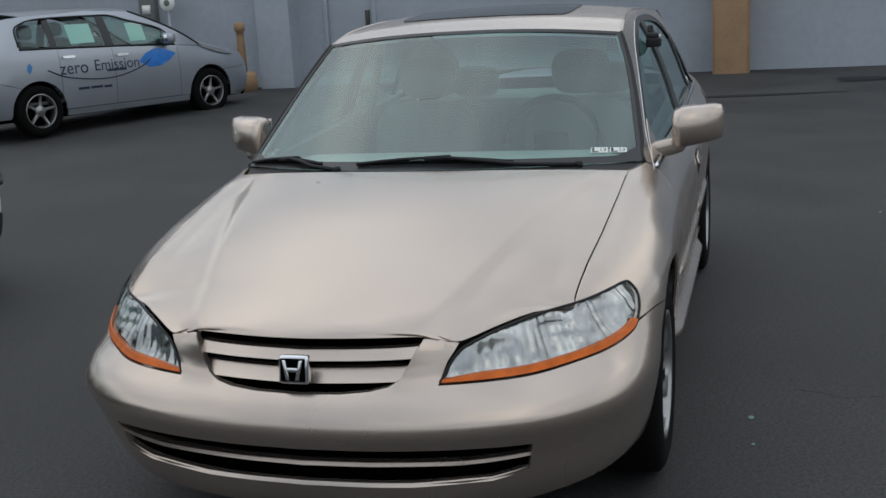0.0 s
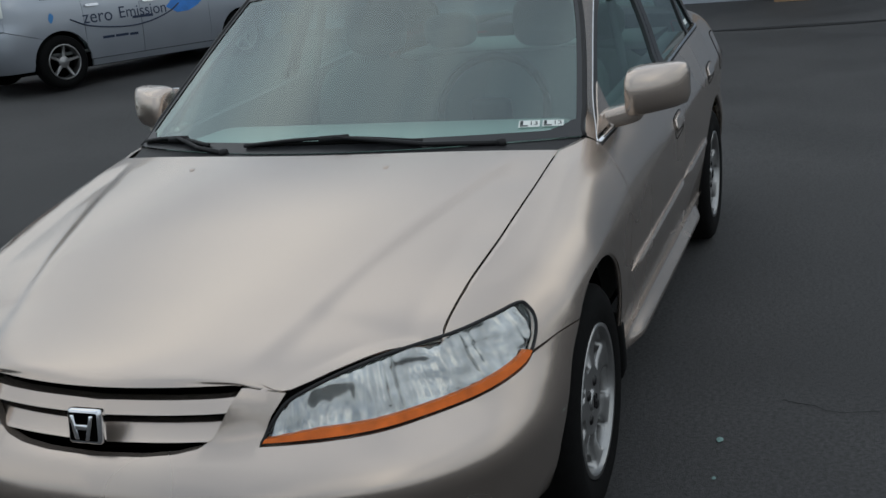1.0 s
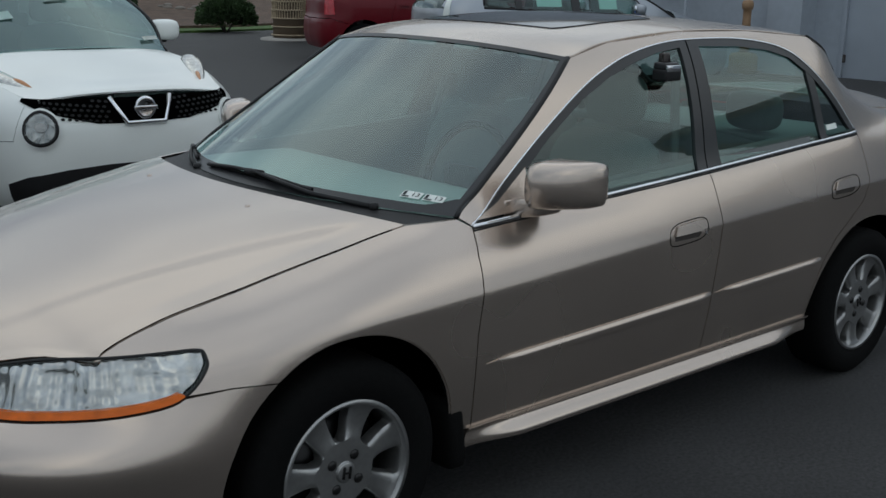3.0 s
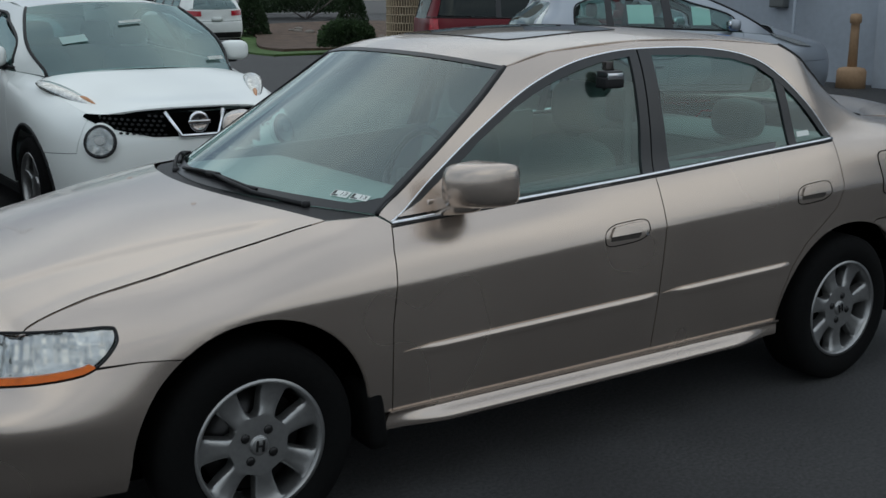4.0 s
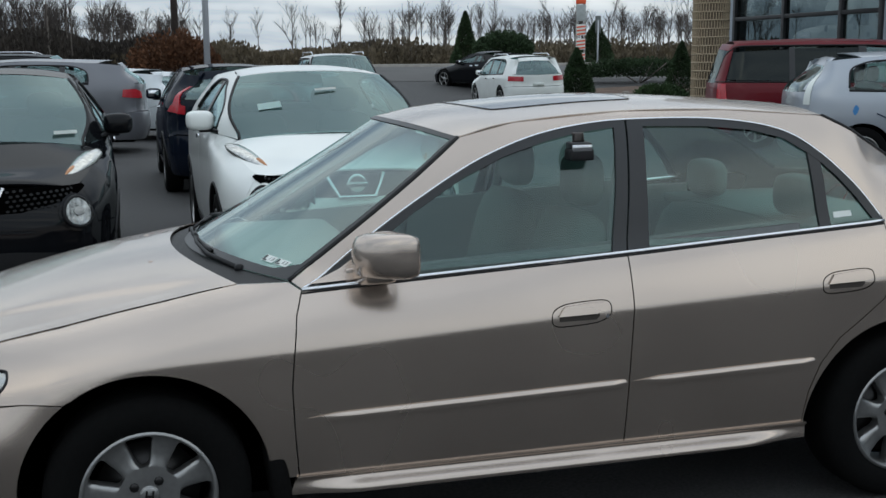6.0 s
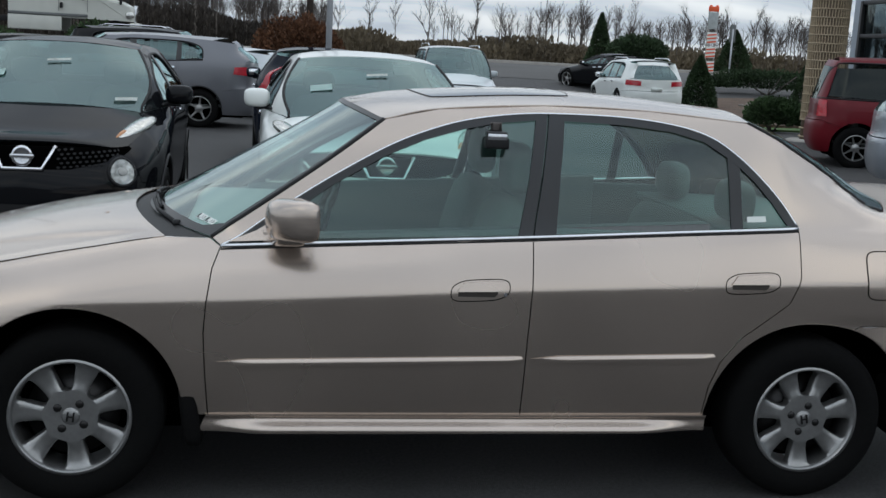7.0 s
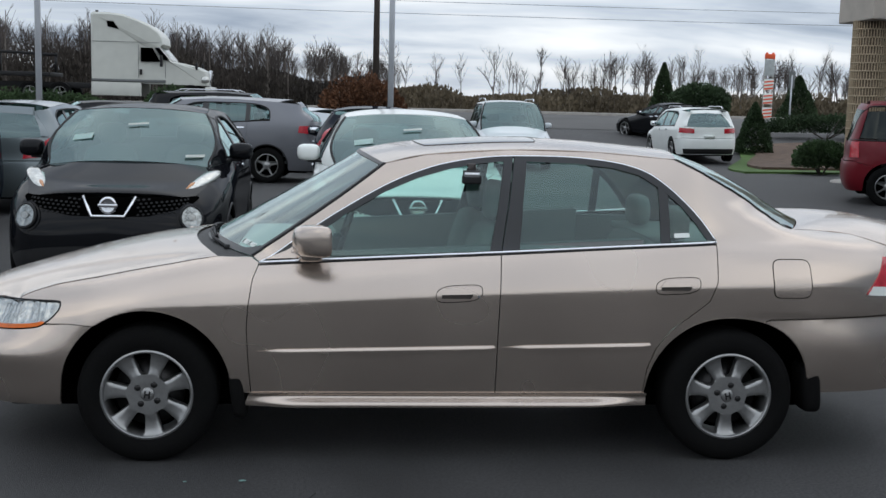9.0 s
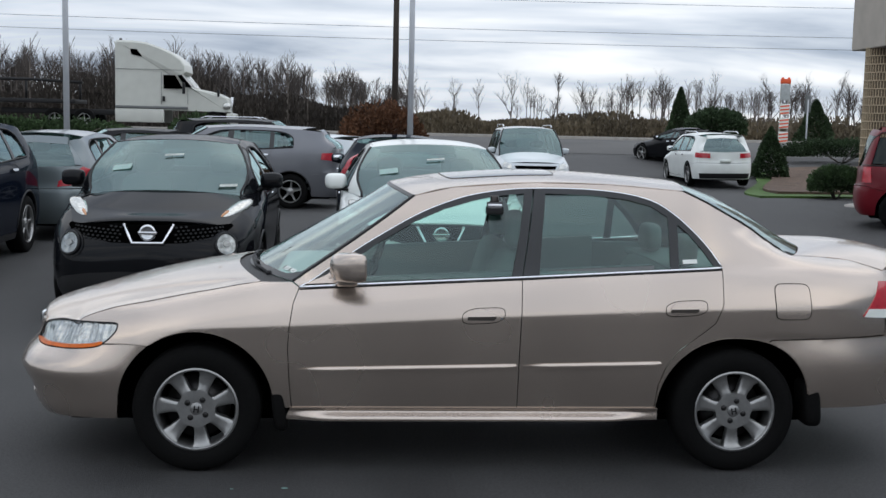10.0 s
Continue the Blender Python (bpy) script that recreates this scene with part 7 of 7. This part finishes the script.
    s1 = sh.near(sh.p[-1, 0] - .14, -.41 * 1.845)
    two_sides("tail_lamp", lambda: skin(sh, [(s1 - .25, .74), (s1 + .12, .72), (s1 + .06, .86), (s1 - .20, .88)], .05, 0, .02, -.010), M_REDLENS, car, "red tail lamp")
    car, sh = build_vehicle("minivan", "dark red minivan parked by the building", "van", M_RED, pose(10.25, 12.15, .12, 0, 0, 158), L=4.82, W=1.95, H=1.78, wb=3.10, fo=1.0, r=.335, rim=.2, hood=(.85, 1.02), cowl=-1.5, wst=-.75, rr=2.2, belt=(1.06, 1.08), dlo_rear=2.25, doors=(-1.2, -.1, 1.0), lean=.14, cladding=False, van=True, rear_glass=M_GLASS_DARK, spokes=7)
    s1 = sh.near(sh.p[-1, 0] - .14, -.41 * 1.95)
    two_sides("tail_lamp", lambda: skin(sh, [(s1 - .12, .80), (s1 + .12, .80), (s1 + .12, 1.06), (s1 - .08, 1.06)], .05, 0, .02, -.010), M_REDLENS, car, "red tail lamp")
    build_electric()


def build_electric():
    car, sh = build_vehicle("electric_car", "silver electric hatchback with blue leaf decals beside the wall", "car", M_SILVER, pose(8.77, 7.69, .13, 0, 0, 157), L=4.445, W=1.77, H=1.55, wb=2.70, fo=.93, r=.316, rim=.205, hood=(.86, 1.0), cowl=-1.3, wst=-.25, rr=1.35, belt=(.98, 1.06), dlo_rear=1.52, doors=(-.82, .22, 1.02), lean=.42, arch=.05, cladding=False, hood_bulge=.08, glass_mat=M_GLASS)
    s1 = sh.near(sh.p[-1, 0] - .14, -.41 * 1.77)
    two_sides("tail_lamp", lambda: skin(sh, [(s1 - .06, .90), (s1 + .04, .90), (s1 + .02, 1.38), (s1 - .06, 1.38)], .04, 0, .02, -.012), M_STICKER, car, "tall clear tail lamp")
    two_sides("headlamp", lambda: skin(sh, sh.side([(-1.84, .80), (-1.60, .83), (-1.30, .93), (-1.24, .975), (-1.42, .945), (-1.70, .87)]), .04, 0, .03, -.022), M_REFLECTOR, car, "raised clear headlamp")
    R = lambda bm: mirror_mesh(bm)
    # decals on its right side
    fn = lambda cx, cz: (lambda a, b: tuple(sh.pt(sh.sx(cx + a), cz + b, -.004) * np.array([1, -1, 1])))
    part("word", lay_on(flip_text(text_mesh("zero", .225)), fn(.83, .80)), M_DECAL, car, "dark lettering")
    part("word", lay_on(flip_text(text_mesh("Emission", .200)), fn(.185, .805)), M_DECAL, car, "dark lettering")
    part("swoosh", R(strip(sh, sh.side([(1.20, .80), (.95, .70), (.5, .64), (.15, .655), (-.18, .74), (-.36, .84)]), .009, -.004)), M_DECAL, car)
    leaf = [(-.16, .81), (-.28, .91), (-.44, .965), (-.61, .95), (-.78, .88), (-.65, .79), (-.49, .73), (-.32, .725)]
    part("leaf_decal", R(skin(sh, sh.side(leaf), .05, 0, .002, -.005)), M_BLUE, car, "blue leaf decal")
    part("leaf_decal", R(skin(sh, sh.side([(x * .12 + 1.50, z * .5 + .42) for x, z in leaf]), .05, 0, .002, -.005)), M_SKYBLUE, car)
    for x0, x1, z in ((.30, .42, .535), (.44, .62, .54), (.64, .80, .54), (.05, .35, .735)):
        part("ink_bar", R(skin(sh, sh.side([(x0, z - .015), (x1, z - .015), (x1, z + .015), (x0, z + .015)]), .05, 0, .002, -.005)), M_DECAL, car)
    for x0, x1, zz in ((.42, .78, 1.22), (-.38, -.12, 1.20)):
        part("window_paper", R(skin(sh, sh.side([(x0, zz - .12), (x1, zz - .12), (x1, zz + .12), (x0, zz + .12)]), .06, 0, .001, .018)), M_PAPER, car, "pale paper in the side window")


def flip_text(me):
    """Turned so that it reads rightly on the right-hand side."""
    for v in me.vertices:
        v.co.x = -v.co.x
    return me


# opaque glossy pane; its pale teal base colour imitates reflected sky
M_TRUCKGLASS = material("painted_sky_glass", (.15, .19, .19), .08, 0, 1.0)


def build_truck():
    t = thing("semi_truck", "white sleeper-cab tractor truck standing on the road", "truck", pose(-9.55, 47.2, 1.13, 0, 0, 180))
    W = paint("cream_white_paint", (.56, .57, .52), 0.0, 0.4, 0.0, 0.3)
    prof = [(-2.95, 1.0), (-2.95, 1.42), (-2.86, 1.62), (-2.4, 1.84), (-1.85, 1.97), (-1.32, 2.05), (-.82, 2.68), (-.96, 2.80), (-.92, 3.10), (-.75, 3.34), (-.35, 3.62), (.1, 3.83), (.8, 4.07), (1.4, 4.13), (2.1, 4.14), (2.2, 4.06), (2.2, 1.05)]
    bm = bmesh.new()
    ys = [-1.22, -1.12, -.6, .6, 1.12, 1.22]
    rows = []
    for y in ys:
        k = 1.0 if abs(y) < 1.2 else .97
        rows.append([bm.verts.new((x * k, y * (1 if x > -1.3 else .93 if x > -1.4 else .84), 1.05 + (z - 1.05) * k)) for x, z in prof])
    n = len(prof)
    for a, b in zip(rows, rows[1:]):
        for k in range(n):
            bm.faces.new((a[k], a[(k + 1) % n], b[(k + 1) % n], b[k]))
    bm.faces.new(rows[0]); bm.faces.new(rows[-1][::-1])
    bmesh.ops.recalc_face_normals(bm, faces=bm.faces)
    part("cab", bm, W, t, "white sleeper cab", False)
    for sg in (-1, 1):
        y = sg * 1.225
        q = [(-.86, 2.0), (.02, 2.0), (.02, 2.62), (-.50, 2.62)]
        b2 = bmesh.new()
        b2.faces.new([b2.verts.new((x, y, z)) for x, z in (q if sg < 0 else q[::-1])])
        bmesh.ops.solidify(b2, geom=b2.faces, thickness=-.02)
        part("side_window", b2, M_DARK, t, "dark side window", False)
        wing = bmesh.new()
        q = [(-1.26, 2.08), (-.97, 2.08), (-.60, 2.62), (-.80, 2.64)]
        wing.faces.new([wing.verts.new((x, y, z)) for x, z in (q if sg < 0 else q[::-1])])
        bmesh.ops.solidify(wing, geom=wing.faces, thickness=-.02)
        part("windscreen_side", wing, M_TRUCKGLASS, t, "side of the windscreen with a pale sky reflection painted in", False)
        b3 = bmesh.new()
        q = [(.95, 3.40), (1.45, 3.50), (1.50, 3.76), (1.2, 3.74)]
        b3.faces.new([b3.verts.new((x, y, z)) for x, z in (q if sg < 0 else q[::-1])])
        bmesh.ops.solidify(b3, geom=b3.faces, thickness=-.02)
        part("sleeper_window", b3, M_DARK, t, "dark sleeper window", False)
        part("side_fairing", boxed((0, sg * 1.18 - .05, .45), (2.2, sg * 1.18 + .05, 1.06), .04), W, t, "white side fairing")
        part("door_handle", boxed((-.05, y - .03, 1.42), (.07, y + .03, 1.66), .01), M_TRIM, t)
        part("door_mirror", boxed((-.98, sg * 1.42 - .08, 1.78), (-.86, sg * 1.42 + .08, 2.30), .03), M_TRIM, t)
        part("door_seam", boxed((.10, y - .008, 1.3), (.12, y + .008, 2.75)), M_DASH, t)
        part("door_seam", boxed((-1.08, y - .008, 1.3), (-1.06, y + .008, 2.0)), M_DASH, t)
        part("belt_seam", boxed((-1.08, y - .006, 1.07), (2.18, y + .006, 1.20)), M_DASH, t)
        part("roof_seam", boxed((-.8, y - .006, 2.84), (2.18, y + .006, 2.86)), M_DASH, t)
    wsb = bmesh.new()
    wsb.faces.new([wsb.verts.new(v) for v in ((-1.33, -1.05, 2.09), (-.86, -1.05, 2.68), (-.86, 1.05, 2.68), (-1.33, 1.05, 2.09))])
    bmesh.ops.solidify(wsb, geom=wsb.faces, thickness=.03)
    part("windscreen", wsb, M_TRUCKGLASS, t, "windscreen with a pale sky reflection painted in", False)
    for sg in (-1, 1):
        part("headlamp", soft_box((-2.98, sg * 1.02 - .12, 1.10), (-2.62, sg * 1.02 + .12, 1.42), 3, 3), M_REFLECTOR, t, "clear headlamp")
        part("hood_mirror", soft_box((-2.5, sg * 1.16 - .06, 1.68), (-2.38, sg * 1.16 + .06, 2.02), 3, 3), M_TRIM, t, "black hood mirror")
    part("grille", boxed((-3.02, -.6, .95), (-2.93, .6, 1.7), .02), M_CHROME, t)
    part("bumper", boxed((-3.1, -1.1, .45), (-2.8, 1.1, .95), .06), W, t)
    part("frame", boxed((1.2, -.42, .75), (7.5, .42, 1.0), .02), M_TRIM, t, "black chassis rails")
    part("rear_deck", boxed((4.0, -1.2, 1.25), (10.5, 1.2, 1.42), .02), M_TRIM, t, "black flat trailer deck")
    part("trailer_frame", tube([(4.2, -1.1, 2.25), (6.5, -1.1, 2.35), (10.5, -1.1, 2.35)], .08, 6), M_TRIM, t)
    for x in (4.3, 6.8, 9.4):
        part("trailer_post", boxed((x - .05, -1.15, 1.4), (x + .05, -1.05, 2.35)), M_TRIM, t)
    part("exhaust_stack", tube([(2.36, -.9, 1.0), (2.36, -.9, 4.35)], .07, 8), M_TRIM, t)
    for x in (-2.2, 3.6, 4.9):
        for y in (-1.05, 1.05):
            wheel(t, x, y, .51, .29, .28, 5, "star", False)
    return t


sedan, sedan_shell = build_sedan()
build_ground()
build_building()
build_distance()
build_lot()
build_truck()
